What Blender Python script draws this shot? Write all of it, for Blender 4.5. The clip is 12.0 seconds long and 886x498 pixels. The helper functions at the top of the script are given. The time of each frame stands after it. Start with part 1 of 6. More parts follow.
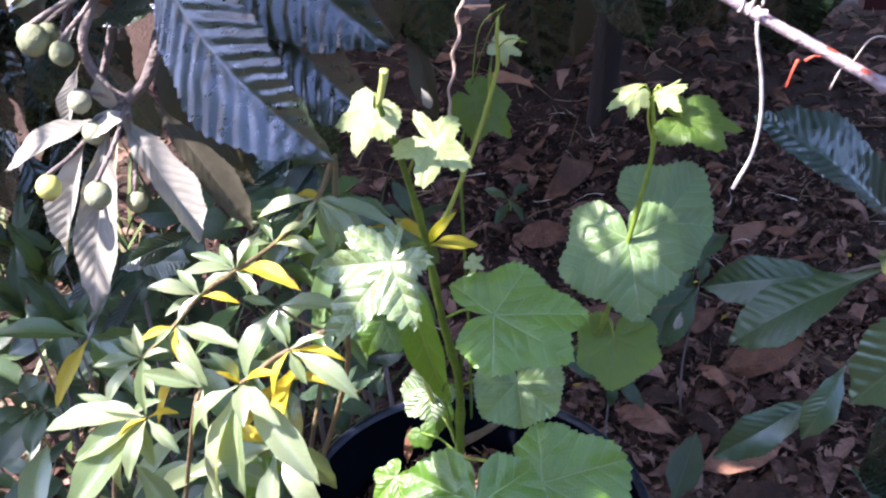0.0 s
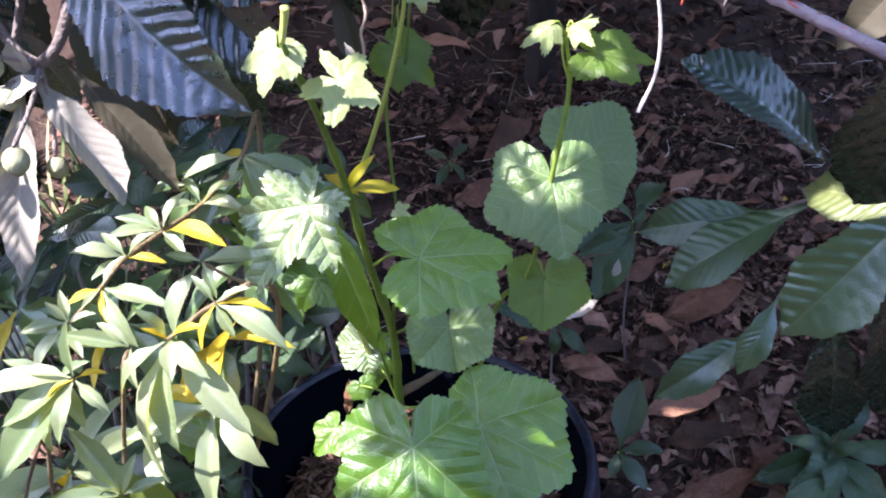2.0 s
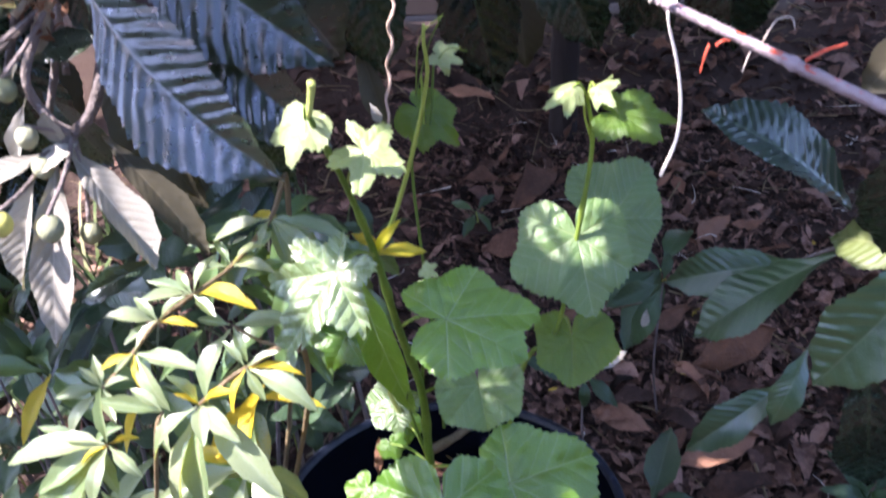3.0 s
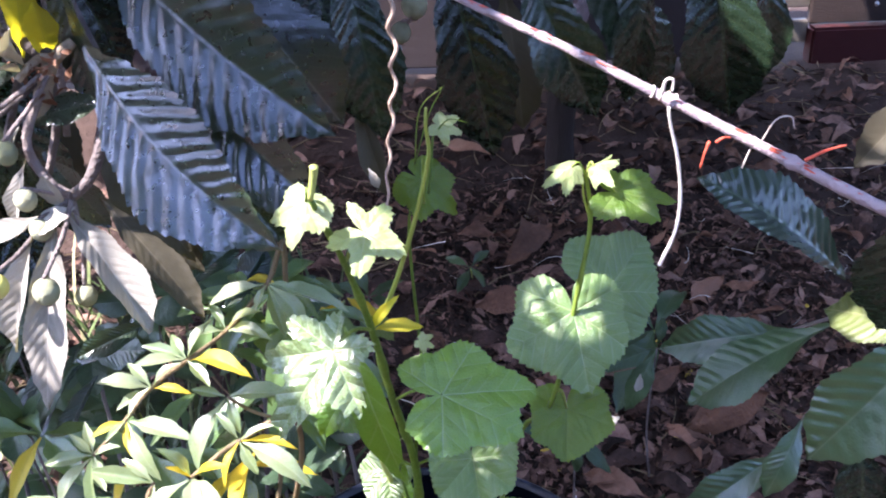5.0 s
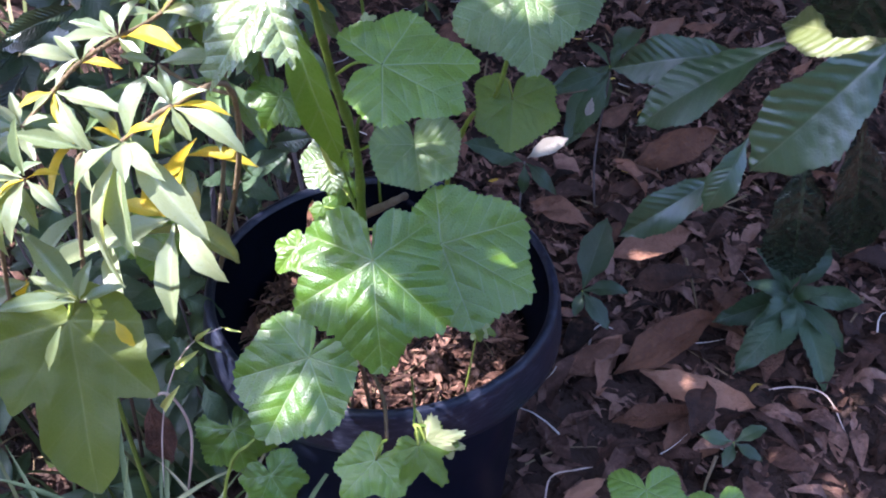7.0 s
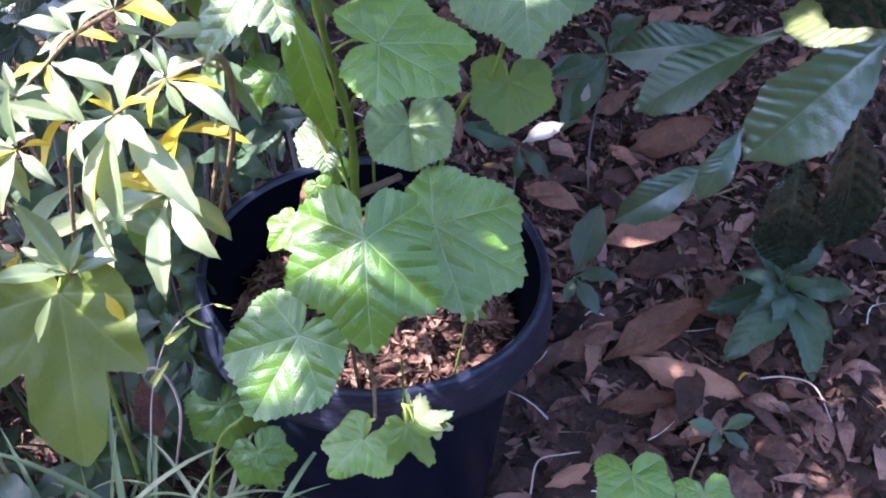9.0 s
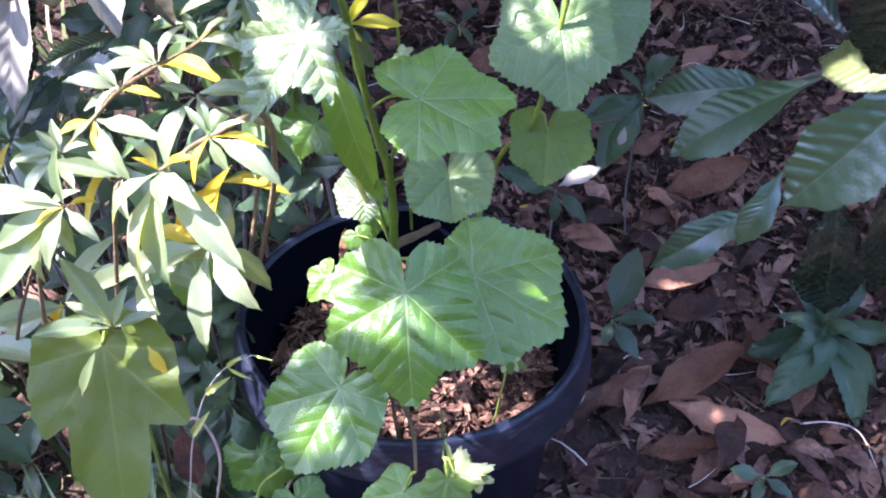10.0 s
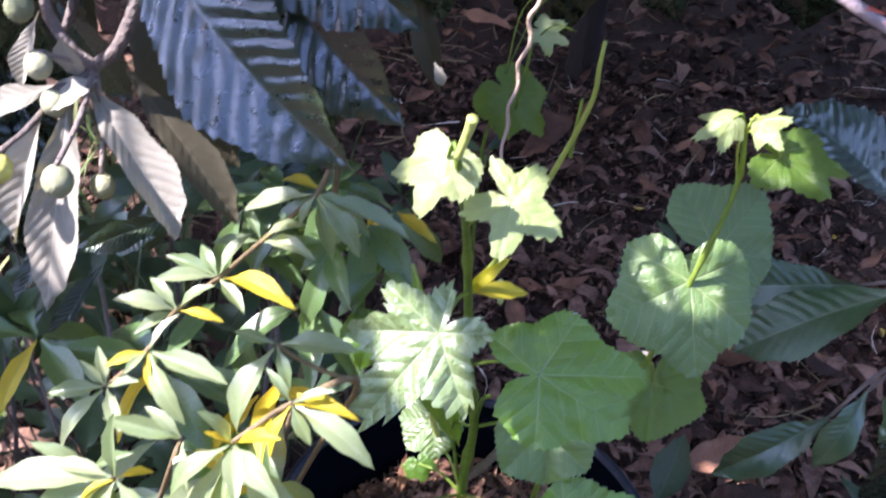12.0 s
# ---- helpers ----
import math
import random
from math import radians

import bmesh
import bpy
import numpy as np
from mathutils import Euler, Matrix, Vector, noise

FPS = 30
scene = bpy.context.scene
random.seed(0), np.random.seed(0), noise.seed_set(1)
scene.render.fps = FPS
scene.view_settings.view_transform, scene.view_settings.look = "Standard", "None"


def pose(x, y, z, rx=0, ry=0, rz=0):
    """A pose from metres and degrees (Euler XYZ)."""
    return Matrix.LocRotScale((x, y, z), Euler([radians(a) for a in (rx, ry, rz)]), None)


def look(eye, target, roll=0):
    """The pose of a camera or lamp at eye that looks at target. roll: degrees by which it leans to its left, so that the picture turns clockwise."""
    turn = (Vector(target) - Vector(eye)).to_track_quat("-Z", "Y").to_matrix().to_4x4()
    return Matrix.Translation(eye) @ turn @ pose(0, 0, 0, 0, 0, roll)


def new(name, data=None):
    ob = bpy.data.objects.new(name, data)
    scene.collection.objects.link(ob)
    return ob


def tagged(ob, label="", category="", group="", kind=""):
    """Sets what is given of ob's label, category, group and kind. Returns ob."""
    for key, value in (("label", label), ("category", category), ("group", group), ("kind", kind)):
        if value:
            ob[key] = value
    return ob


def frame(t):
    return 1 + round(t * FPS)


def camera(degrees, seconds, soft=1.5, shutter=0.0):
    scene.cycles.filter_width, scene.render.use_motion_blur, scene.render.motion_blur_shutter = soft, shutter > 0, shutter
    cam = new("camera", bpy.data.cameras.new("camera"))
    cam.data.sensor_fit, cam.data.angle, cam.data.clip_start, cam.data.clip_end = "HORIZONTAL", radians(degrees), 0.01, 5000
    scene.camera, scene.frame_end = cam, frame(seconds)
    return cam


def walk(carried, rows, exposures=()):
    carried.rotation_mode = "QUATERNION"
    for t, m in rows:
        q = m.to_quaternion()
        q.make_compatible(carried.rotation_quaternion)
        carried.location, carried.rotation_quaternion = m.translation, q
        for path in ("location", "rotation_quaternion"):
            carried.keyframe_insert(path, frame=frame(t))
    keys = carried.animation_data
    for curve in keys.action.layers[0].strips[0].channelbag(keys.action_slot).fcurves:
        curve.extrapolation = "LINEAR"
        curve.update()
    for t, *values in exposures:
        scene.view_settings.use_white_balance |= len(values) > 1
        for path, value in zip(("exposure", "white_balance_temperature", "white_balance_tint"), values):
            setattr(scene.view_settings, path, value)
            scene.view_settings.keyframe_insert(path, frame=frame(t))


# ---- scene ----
cam = camera(46.5, 12.0, 2.0, 0.5)
PATH = [
    (0, (0.018, -0.003, 0.979), (-0.023, 1.714, -0.047), -0.4),
    (0.5, (0.024, -0.004, 0.986), (0.016, 1.735, -0.002), -0.6),
    (1, (0.026, -0.008, 0.987), (0.024, 1.748, 0.029), -1.2),
    (1.5, (0.031, -0.012, 0.986), (0.082, 1.741, 0.025), -1.2),
    (2, (0.036, -0.013, 0.965), (0.084, 1.673, -0.109), -1.7),
    (2.5, (0.034, -0.014, 0.967), (0.043, 1.68, -0.097), -2.2),
    (3, (0.037, -0.013, 0.976), (0.036, 1.721, -0.02), -3.6),
    (3.5, (0.032, -0.006, 0.993), (0.006, 1.777, 0.089), -3.3),
    (3.7, (0.033, -0.008, 0.993), (0.014, 1.778, 0.095), -3.3),
    (5.3, (0.036, -0.002, 0.992), (0.084, 1.765, 0.055), -1.3),
    (5.5, (0.039, 0.0, 0.981), (0.116, 1.724, -0.029), -1.0),
    (6, (0.045, -0.01, 0.965), (0.114, 1.647, -0.153), -0.5),
    (6.5, (0.045, -0.017, 0.938), (0.132, 1.529, -0.328), -0.1),
    (7, (0.043, -0.02, 0.934), (0.13, 1.503, -0.359), 0.9),
    (9, (0.044, -0.022, 0.932), (0.143, 1.482, -0.383), 2.5),
    (9.5, (0.041, -0.019, 0.937), (0.114, 1.516, -0.343), 1.6),
    (10, (0.039, -0.014, 0.941), (0.075, 1.534, -0.325), 0.7),
    (10.5, (0.037, -0.002, 0.948), (0.085, 1.591, -0.26), 0.2),
    (10.7, (0.028, 0.015, 0.948), (0.042, 1.646, -0.211), 0.0),
    (11, (0.003, 0.05, 0.963), (0.007, 1.662, -0.221), 3.0),
    (11.5, (-0.032, 0.103, 0.969), (0.002, 1.704, -0.229), 5.4),
    (12, (-0.039, 0.122, 0.975), (0.046, 1.754, -0.178), 5.5),
]
walk(cam, [(t, look(eye, target, roll)) for t, eye, target, roll in PATH], [(0.0, 2.98, 6110, 27), (3.5, 2.98, 6110, 27), (5.5, 3.18, 6050, 27), (6.0, 3.10, 5970, 28), (6.5, 2.92, 5850, 30), (7.0, 2.95, 5810, 31), (9.0, 3.32, 5760, 32), (10.2, 3.40, 5760, 32), (11.0, 3.05, 6040, 29), (12.0, 2.86, 6100, 27)])

# ---- world, sun, exposure ----
SUN_AZ, SUN_EL = 110.0, 54.0          # the sun stands to the left (degrees from +y towards -x)
world = bpy.data.worlds.new("sky")
scene.world = world
world.use_nodes = True
wn = world.node_tree
sky = wn.nodes.new("ShaderNodeTexSky")
sky.sky_type, sky.sun_disc = "NISHITA", False
sky.ozone_density = 1.0
sky.sun_elevation, sky.sun_rotation = radians(SUN_EL), radians(-SUN_AZ)
wn.links.new(sky.outputs[0], wn.nodes["Background"].inputs[0])
wn.nodes["Background"].inputs[1].default_value = 0.15
sun = new("sun", bpy.data.lights.new("sun", "SUN"))
sun.data.energy, sun.data.angle, sun.data.color = 2.8, radians(0.53), (1.0, 0.95, 0.87)
sun_from = Vector((-math.sin(radians(SUN_AZ)) * math.cos(radians(SUN_EL)), math.cos(radians(SUN_AZ)) * math.cos(radians(SUN_EL)), math.sin(radians(SUN_EL))))
sun.matrix_world = look(sun_from * 20, (0, 0, 0))


# ---- materials ----
def nodes_of(name):
    m = bpy.data.materials.new(name)
    m.use_nodes = True
    nt = m.node_tree
    nt.nodes.clear()
    out = nt.nodes.new("ShaderNodeOutputMaterial")
    return m, nt, out


def N(nt, kind, **values):
    n = nt.nodes.new(kind)
    for k, v in values.items():
        n.inputs[k].default_value = v
    return n


def math_node(nt, op, a, b=None, c=None, clamp=False):
    n = nt.nodes.new("ShaderNodeMath")
    n.operation, n.use_clamp = op, clamp
    for i, v in enumerate((a, b, c)):
        if v is None:
            continue
        if isinstance(v, (int, float)):
            n.inputs[i].default_value = v
        else:
            nt.links.new(v, n.inputs[i])
    return n.outputs[0]


def mix_colour(nt, fac, a, b, blend="MIX"):
    n = nt.nodes.new("ShaderNodeMix")
    n.data_type, n.blend_type = "RGBA", blend
    for sock, v in ((n.inputs[0], fac), (n.inputs[6], a), (n.inputs[7], b)):
        if isinstance(v, (int, float)):
            sock.default_value = v
        elif isinstance(v, tuple):
            sock.default_value = (*v, 1)
        else:
            nt.links.new(v, sock)
    return n.outputs[2]


def ramp(nt, fac, *stops):
    n = nt.nodes.new("ShaderNodeValToRGB")
    while len(n.color_ramp.elements) < len(stops):
        n.color_ramp.elements.new(0.5)
    for e, (p, c) in zip(n.color_ramp.elements, stops):
        e.position, e.color = p, (*c, 1)
    nt.links.new(fac, n.inputs[0])
    return n.outputs[0]


def noise_tex(nt, coord, scale, detail=4, rough=0.55):
    n = N(nt, "ShaderNodeTexNoise", Scale=scale, Detail=detail, Roughness=rough)
    nt.links.new(coord, n.inputs["Vector"])
    return n


def leaf_material(name, light, dark, vein, glow, freq=8.0, slope=0.7, gloss=0.4, sheen=0.5, clear=0.35, bump=0.5, spots=None, fine=60.0, ribs=0.55, mesh=0.16, wax=0.0, line=0.5, dense=1.5, polish=0.9, crinkle=0.7, tint=(1.0, 1.0, 1.0), ior=1.5):
    """A leaf: midrib and side veins by the UV map (along, across), blotches, a waxy coat and light shining through."""
    m, nt, out = nodes_of(name)
    uv = nt.nodes.new("ShaderNodeUVMap").outputs[0]
    sep = nt.nodes.new("ShaderNodeSeparateXYZ")
    nt.links.new(uv, sep.inputs[0])
    s, h = sep.outputs[0], sep.outputs[1]
    obj = nt.nodes.new("ShaderNodeTexCoord").outputs["Object"]
    info = nt.nodes.new("ShaderNodeObjectInfo").outputs["Random"]
    wob = noise_tex(nt, obj, 5.0, 2).outputs[0]
    mid = math_node(nt, "SUBTRACT", 1.0, math_node(nt, "DIVIDE", h, math_node(nt, "MULTIPLY_ADD", s, -0.010, 0.015)), clamp=True)
    phase = math_node(nt, "MULTIPLY_ADD", math_node(nt, "SUBTRACT", s, math_node(nt, "MULTIPLY", h, slope)), freq, math_node(nt, "MULTIPLY_ADD", wob, 0.12, -0.06))
    saw = math_node(nt, "SUBTRACT", 0.5, math_node(nt, "ABSOLUTE", math_node(nt, "SUBTRACT", math_node(nt, "FRACT", phase), 0.5)))
    side = math_node(nt, "SUBTRACT", 1.0, math_node(nt, "MULTIPLY", saw, 13.0), clamp=True)
    veins = math_node(nt, "MAXIMUM", mid, math_node(nt, "MULTIPLY", side, ribs))
    vor = N(nt, "ShaderNodeTexVoronoi", Scale=fine)
    vor.feature = "DISTANCE_TO_EDGE"
    nt.links.new(obj, vor.inputs["Vector"])
    net = math_node(nt, "SUBTRACT", 1.0, math_node(nt, "MULTIPLY", vor.outputs[0], 9.0), clamp=True)
    big = noise_tex(nt, obj, 2.2, 5, 0.6).outputs[0]
    tone = math_node(nt, "ADD", math_node(nt, "MULTIPLY", big, 0.9), math_node(nt, "MULTIPLY_ADD", info, 0.6, -0.3), clamp=True)
    col = ramp(nt, tone, (0.2, dark), (0.8, light))
    col = mix_colour(nt, math_node(nt, "MULTIPLY", net, mesh), col, vein)
    col = mix_colour(nt, math_node(nt, "MULTIPLY", veins, line), col, vein)
    if spots:
        sp = noise_tex(nt, obj, 9.0, 3, 0.7).outputs[0]
        col = mix_colour(nt, math_node(nt, "MULTIPLY", math_node(nt, "SUBTRACT", sp, 0.62, clamp=True), 6.0, clamp=True), col, spots)
    puff = math_node(nt, "POWER", math_node(nt, "MULTIPLY", saw, 2.0, clamp=True), 0.4)
    height = math_node(nt, "ADD", math_node(nt, "MULTIPLY", puff, ribs * 0.9), math_node(nt, "ADD", math_node(nt, "MULTIPLY", vor.outputs[0], crinkle), math_node(nt, "MULTIPLY", mid, -0.8)))
    bp = N(nt, "ShaderNodeBump", Strength=bump, Distance=0.02)
    nt.links.new(height, bp.inputs["Height"])
    pr = N(nt, "ShaderNodeBsdfPrincipled")
    nt.links.new(col, pr.inputs["Base Color"])
    rn = noise_tex(nt, obj, 30.0, 3).outputs[0]
    nt.links.new(math_node(nt, "MULTIPLY_ADD", rn, 0.22, gloss - 0.11), pr.inputs["Roughness"])
    pr.inputs["Specular IOR Level"].default_value = sheen
    pr.inputs["IOR"].default_value = ior
    pr.inputs["Specular Tint"].default_value = (*tint, 1)
    pr.inputs["Coat IOR"].default_value = dense
    pr.inputs["Coat Weight"].default_value, pr.inputs["Coat Roughness"].default_value = wax, gloss * polish
    nt.links.new(bp.outputs[0], pr.inputs["Normal"])
    tr = N(nt, "ShaderNodeBsdfTranslucent")
    gcol = mix_colour(nt, math_node(nt, "MULTIPLY", veins, 0.5), glow, tuple(0.6 * c for c in glow))
    nt.links.new(gcol, tr.inputs["Color"])
    nt.links.new(bp.outputs[0], tr.inputs["Normal"])
    mx = N(nt, "ShaderNodeMixShader")
    mx.inputs[0].default_value = clear
    nt.links.new(pr.outputs[0], mx.inputs[1])
    nt.links.new(tr.outputs[0], mx.inputs[2])
    nt.links.new(mx.outputs[0], out.inputs[0])
    return m


def plain_material(name, dark, light, scale=20.0, rough=0.8, bump=0.4, fine=120.0, stretch=(1, 1, 1), sheen=0.3, metal=0.0, island=False, third=None, space="Object", spread=0.7):
    """A rough natural surface: two scales of noise, bump, and a shade of its own for each object or island."""
    m, nt, out = nodes_of(name)
    obj = nt.nodes.new("ShaderNodeTexCoord").outputs[space]
    mp = nt.nodes.new("ShaderNodeMapping")
    mp.inputs["Scale"].default_value = stretch
    nt.links.new(obj, mp.inputs["Vector"])
    a = noise_tex(nt, mp.outputs[0], scale, 5, 0.6).outputs[0]
    b = noise_tex(nt, mp.outputs[0], fine, 4, 0.6).outputs[0]
    if island:
        rnd = nt.nodes.new("ShaderNodeNewGeometry").outputs["Random Per Island"]
    else:
        rnd = nt.nodes.new("ShaderNodeObjectInfo").outputs["Random"]
    tone = math_node(nt, "ADD", math_node(nt, "MULTIPLY", a, 0.7), math_node(nt, "ADD", math_node(nt, "MULTIPLY", b, 0.35), math_node(nt, "MULTIPLY_ADD", rnd, spread, -0.51 * spread)), clamp=True)
    stops = [(0.25, dark), (0.75, light)] if third is None else [(0.2, dark), (0.55, light), (0.85, third)]
    col = ramp(nt, tone, *stops)
    bp = N(nt, "ShaderNodeBump", Strength=bump, Distance=0.01)
    nt.links.new(math_node(nt, "ADD", a, b), bp.inputs["Height"])
    pr = N(nt, "ShaderNodeBsdfPrincipled", Metallic=metal)
    nt.links.new(col, pr.inputs["Base Color"])
    nt.links.new(math_node(nt, "MULTIPLY_ADD", b, 0.25, rough - 0.12), pr.inputs["Roughness"])
    pr.inputs["Specular IOR Level"].default_value = sheen
    nt.links.new(bp.outputs[0], pr.inputs["Normal"])
    nt.links.new(pr.outputs[0], out.inputs[0])
    return m


M_VINE = leaf_material("vine_leaf", (0.110, 0.235, 0.017), (0.054, 0.145, 0.011), (0.40, 0.50, 0.23), (0.37, 0.54, 0.01), freq=5.5, slope=0.9, gloss=0.34, sheen=0.6, clear=0.36, bump=0.22, fine=34, ribs=0.42, mesh=0.10, wax=0.42, line=0.60, crinkle=0.25)
# paler vine leaf, part of its bluish sky sheen put into the base colour
M_SKYVINE = leaf_material("blue_green_vine_leaf", (0.140, 0.240, 0.070), (0.078, 0.160, 0.045), (0.40, 0.46, 0.24), (0.40, 0.50, 0.03), freq=5.5, slope=0.9, gloss=0.38, sheen=0.6, clear=0.30, bump=0.26, fine=30, ribs=0.46, mesh=0.14, wax=0.35, line=0.7, crinkle=0.45)
M_PALM = leaf_material("olive_palmate_leaf", (0.105, 0.148, 0.022), (0.055, 0.094, 0.013), (0.25, 0.30, 0.08), (0.36, 0.42, 0.03), freq=6.0, slope=0.9, gloss=0.46, sheen=0.4, clear=0.42, bump=0.08, fine=40, ribs=0.35, mesh=0.10, line=0.7)
M_YOUNG = leaf_material("young_vine_leaf", (0.42, 0.475, 0.235), (0.275, 0.37, 0.130), (0.56, 0.60, 0.34), (0.58, 0.62, 0.13), freq=5.0, slope=0.9, gloss=0.40, clear=0.38, bump=0.20, fine=24, mesh=0.18, wax=0.35, line=0.75)
M_BLANCHED = leaf_material("pale_vine_leaf", (0.170, 0.240, 0.100), (0.075, 0.145, 0.040), (0.38, 0.46, 0.27), (0.36, 0.48, 0.06), freq=6.0, slope=0.9, gloss=0.29, sheen=0.6, clear=0.27, bump=0.30, fine=16, ribs=0.7, mesh=0.18, wax=0.7, line=0.65, crinkle=0.35)
# near-black copy of the loquat leaf, darkened for leaves hanging in shade
M_LOQSHADE = leaf_material("deep_shade_loquat_leaf", (0.016, 0.034, 0.016), (0.006, 0.014, 0.008), (0.070, 0.10, 0.05), (0.06, 0.10, 0.01), freq=12.0, slope=0.8, gloss=0.27, sheen=0.5, clear=0.04, bump=0.08, fine=40, ribs=0.3, mesh=0.05, wax=0.4, dense=1.5, polish=0.7, crinkle=0.4)
M_SPRAY = leaf_material("grey_green_loquat_leaf", (0.046, 0.092, 0.034), (0.021, 0.050, 0.019), (0.14, 0.18, 0.11), (0.14, 0.22, 0.01), freq=13.0, slope=0.8, gloss=0.33, sheen=0.55, clear=0.08, bump=0.08, fine=46, ribs=0.3, mesh=0.05, wax=0.3, polish=0.7, ior=1.6, crinkle=0.4)
M_RIB = leaf_material("glossy_ribbed_leaf", (0.026, 0.050, 0.024), (0.012, 0.026, 0.014), (0.09, 0.13, 0.07), (0.10, 0.16, 0.01), freq=17.0, slope=0.8, gloss=0.45, sheen=0.2, clear=0.05, bump=0.06, fine=46, ribs=0.3, mesh=0.04, wax=1.0, dense=1.6, polish=0.34, crinkle=0.3)
M_LOQUAT = leaf_material("loquat_leaf", (0.026, 0.046, 0.020), (0.010, 0.022, 0.010), (0.15, 0.17, 0.12), (0.10, 0.15, 0.01), freq=14.0, slope=0.85, gloss=0.30, sheen=0.6, clear=0.05, bump=0.06, fine=44, ribs=0.3, mesh=0.04, wax=0.3, dense=1.5, polish=0.8, tint=(0.84, 0.82, 1.0), ior=1.8, crinkle=0.5)
M_SPRING = leaf_material("translucent_green_leaf", (0.115, 0.215, 0.030), (0.070, 0.145, 0.020), (0.32, 0.40, 0.12), (0.34, 0.50, 0.02), freq=6.0, slope=0.9, gloss=0.42, sheen=0.5, clear=0.50, bump=0.2, fine=24, ribs=0.3, mesh=0.14, wax=0.2)
# the yellow of light shining through is put into the base colour too
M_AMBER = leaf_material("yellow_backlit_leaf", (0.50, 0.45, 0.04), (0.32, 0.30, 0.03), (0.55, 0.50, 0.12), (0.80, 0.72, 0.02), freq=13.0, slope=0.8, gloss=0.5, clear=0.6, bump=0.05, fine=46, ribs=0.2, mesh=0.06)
M_FELT = leaf_material("felted_loquat_leaf", (0.44, 0.42, 0.36), (0.25, 0.235, 0.195), (0.52, 0.49, 0.42), (0.36, 0.33, 0.14), freq=13.0, slope=0.8, gloss=0.7, sheen=0.3, clear=0.18, bump=0.16, fine=30, ribs=0.4, mesh=0.08, line=0.6, crinkle=0.2)
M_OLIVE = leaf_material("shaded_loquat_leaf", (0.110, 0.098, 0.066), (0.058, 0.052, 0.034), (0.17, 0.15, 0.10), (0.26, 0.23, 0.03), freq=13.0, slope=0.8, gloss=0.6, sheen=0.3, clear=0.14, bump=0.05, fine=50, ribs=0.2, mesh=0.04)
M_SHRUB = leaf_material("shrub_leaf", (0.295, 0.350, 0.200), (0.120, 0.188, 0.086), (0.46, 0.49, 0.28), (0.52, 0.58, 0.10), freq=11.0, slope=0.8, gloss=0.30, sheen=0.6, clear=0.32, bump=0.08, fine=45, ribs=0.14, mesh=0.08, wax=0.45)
# deeper green shrub leaf, darkened for the shade of the back whorls
M_SHADESHRUB = leaf_material("shaded_shrub_leaf", (0.110, 0.190, 0.070), (0.050, 0.100, 0.034), (0.24, 0.30, 0.14), (0.30, 0.42, 0.04), freq=11.0, slope=0.8, gloss=0.30, sheen=0.6, clear=0.30, bump=0.08, fine=45, ribs=0.14, mesh=0.08, wax=0.4)
# lighter, yellower copy of the spray's leaf; the sun is in the colour
M_SUNLEAF = leaf_material("sunlit_loquat_leaf", (0.15, 0.17, 0.055), (0.08, 0.11, 0.030), (0.26, 0.26, 0.12), (0.30, 0.30, 0.03), freq=12.0, slope=0.8, gloss=0.45, sheen=0.4, clear=0.15, bump=0.06, fine=50, ribs=0.3, mesh=0.06)
M_GOLD = leaf_material("yellowing_shrub_leaf", (0.66, 0.47, 0.02), (0.46, 0.40, 0.04), (0.62, 0.45, 0.06), (0.90, 0.60, 0.01), freq=13.0, slope=0.8, gloss=0.45, clear=0.4, bump=0.2, spots=(0.60, 0.20, 0.01), fine=45, ribs=0.12, mesh=0.05)
M_WEED = leaf_material("weed_leaf", (0.048, 0.086, 0.034), (0.020, 0.042, 0.018), (0.12, 0.17, 0.09), (0.16, 0.25, 0.03), freq=9.0, slope=0.8, gloss=0.42, sheen=0.5, clear=0.20, bump=0.10, fine=30, ribs=0.3, mesh=0.1)
M_FRESH = leaf_material("crinkled_weed_leaf", (0.050, 0.092, 0.046), (0.020, 0.044, 0.022), (0.13, 0.18, 0.11), (0.16, 0.26, 0.03), freq=9.0, slope=0.8, gloss=0.46, sheen=0.28, clear=0.15, bump=0.14, fine=34, ribs=0.3, mesh=0.08, wax=0.15, crinkle=0.6)
M_GRASS = plain_material("grass_blade", (0.032, 0.058, 0.016), (0.085, 0.13, 0.040), 8, 0.6, 0.1, 60, island=True, third=(0.24, 0.22, 0.11))
M_BLADE = plain_material("pale_grass_blade", (0.08, 0.12, 0.045), (0.17, 0.22, 0.10), 8, 0.55, 0.1, 60, island=True, third=(0.30, 0.29, 0.17))
M_TAN = plain_material("tan_dead_leaf", (0.090, 0.036, 0.016), (0.195, 0.083, 0.036), 4.0, 0.65, 0.5, 30, third=(0.31, 0.160, 0.095), sheen=0.35)
M_DEAD = plain_material("dead_leaf", (0.036, 0.020, 0.015), (0.125, 0.061, 0.037), 4.0, 0.76, 0.5, 30, island=False, third=(0.25, 0.127, 0.080), sheen=0.2)
M_LITTER = plain_material("leaf_litter", (0.012, 0.008, 0.006), (0.092, 0.051, 0.038), 30.0, 0.85, 0.5, 160, island=True, third=(0.26, 0.155, 0.115), sheen=0.12, spread=0.65)
M_GOLDSCRAP = plain_material("yellow_leaf_scrap", (0.36, 0.24, 0.03), (0.60, 0.44, 0.08), 20.0, 0.7, 0.3, 100, island=True)
M_SOIL = plain_material("soil", (0.009, 0.006, 0.005), (0.045, 0.030, 0.025), 9.0, 0.92, 0.9, 90, third=(0.070, 0.048, 0.038), sheen=0.08)
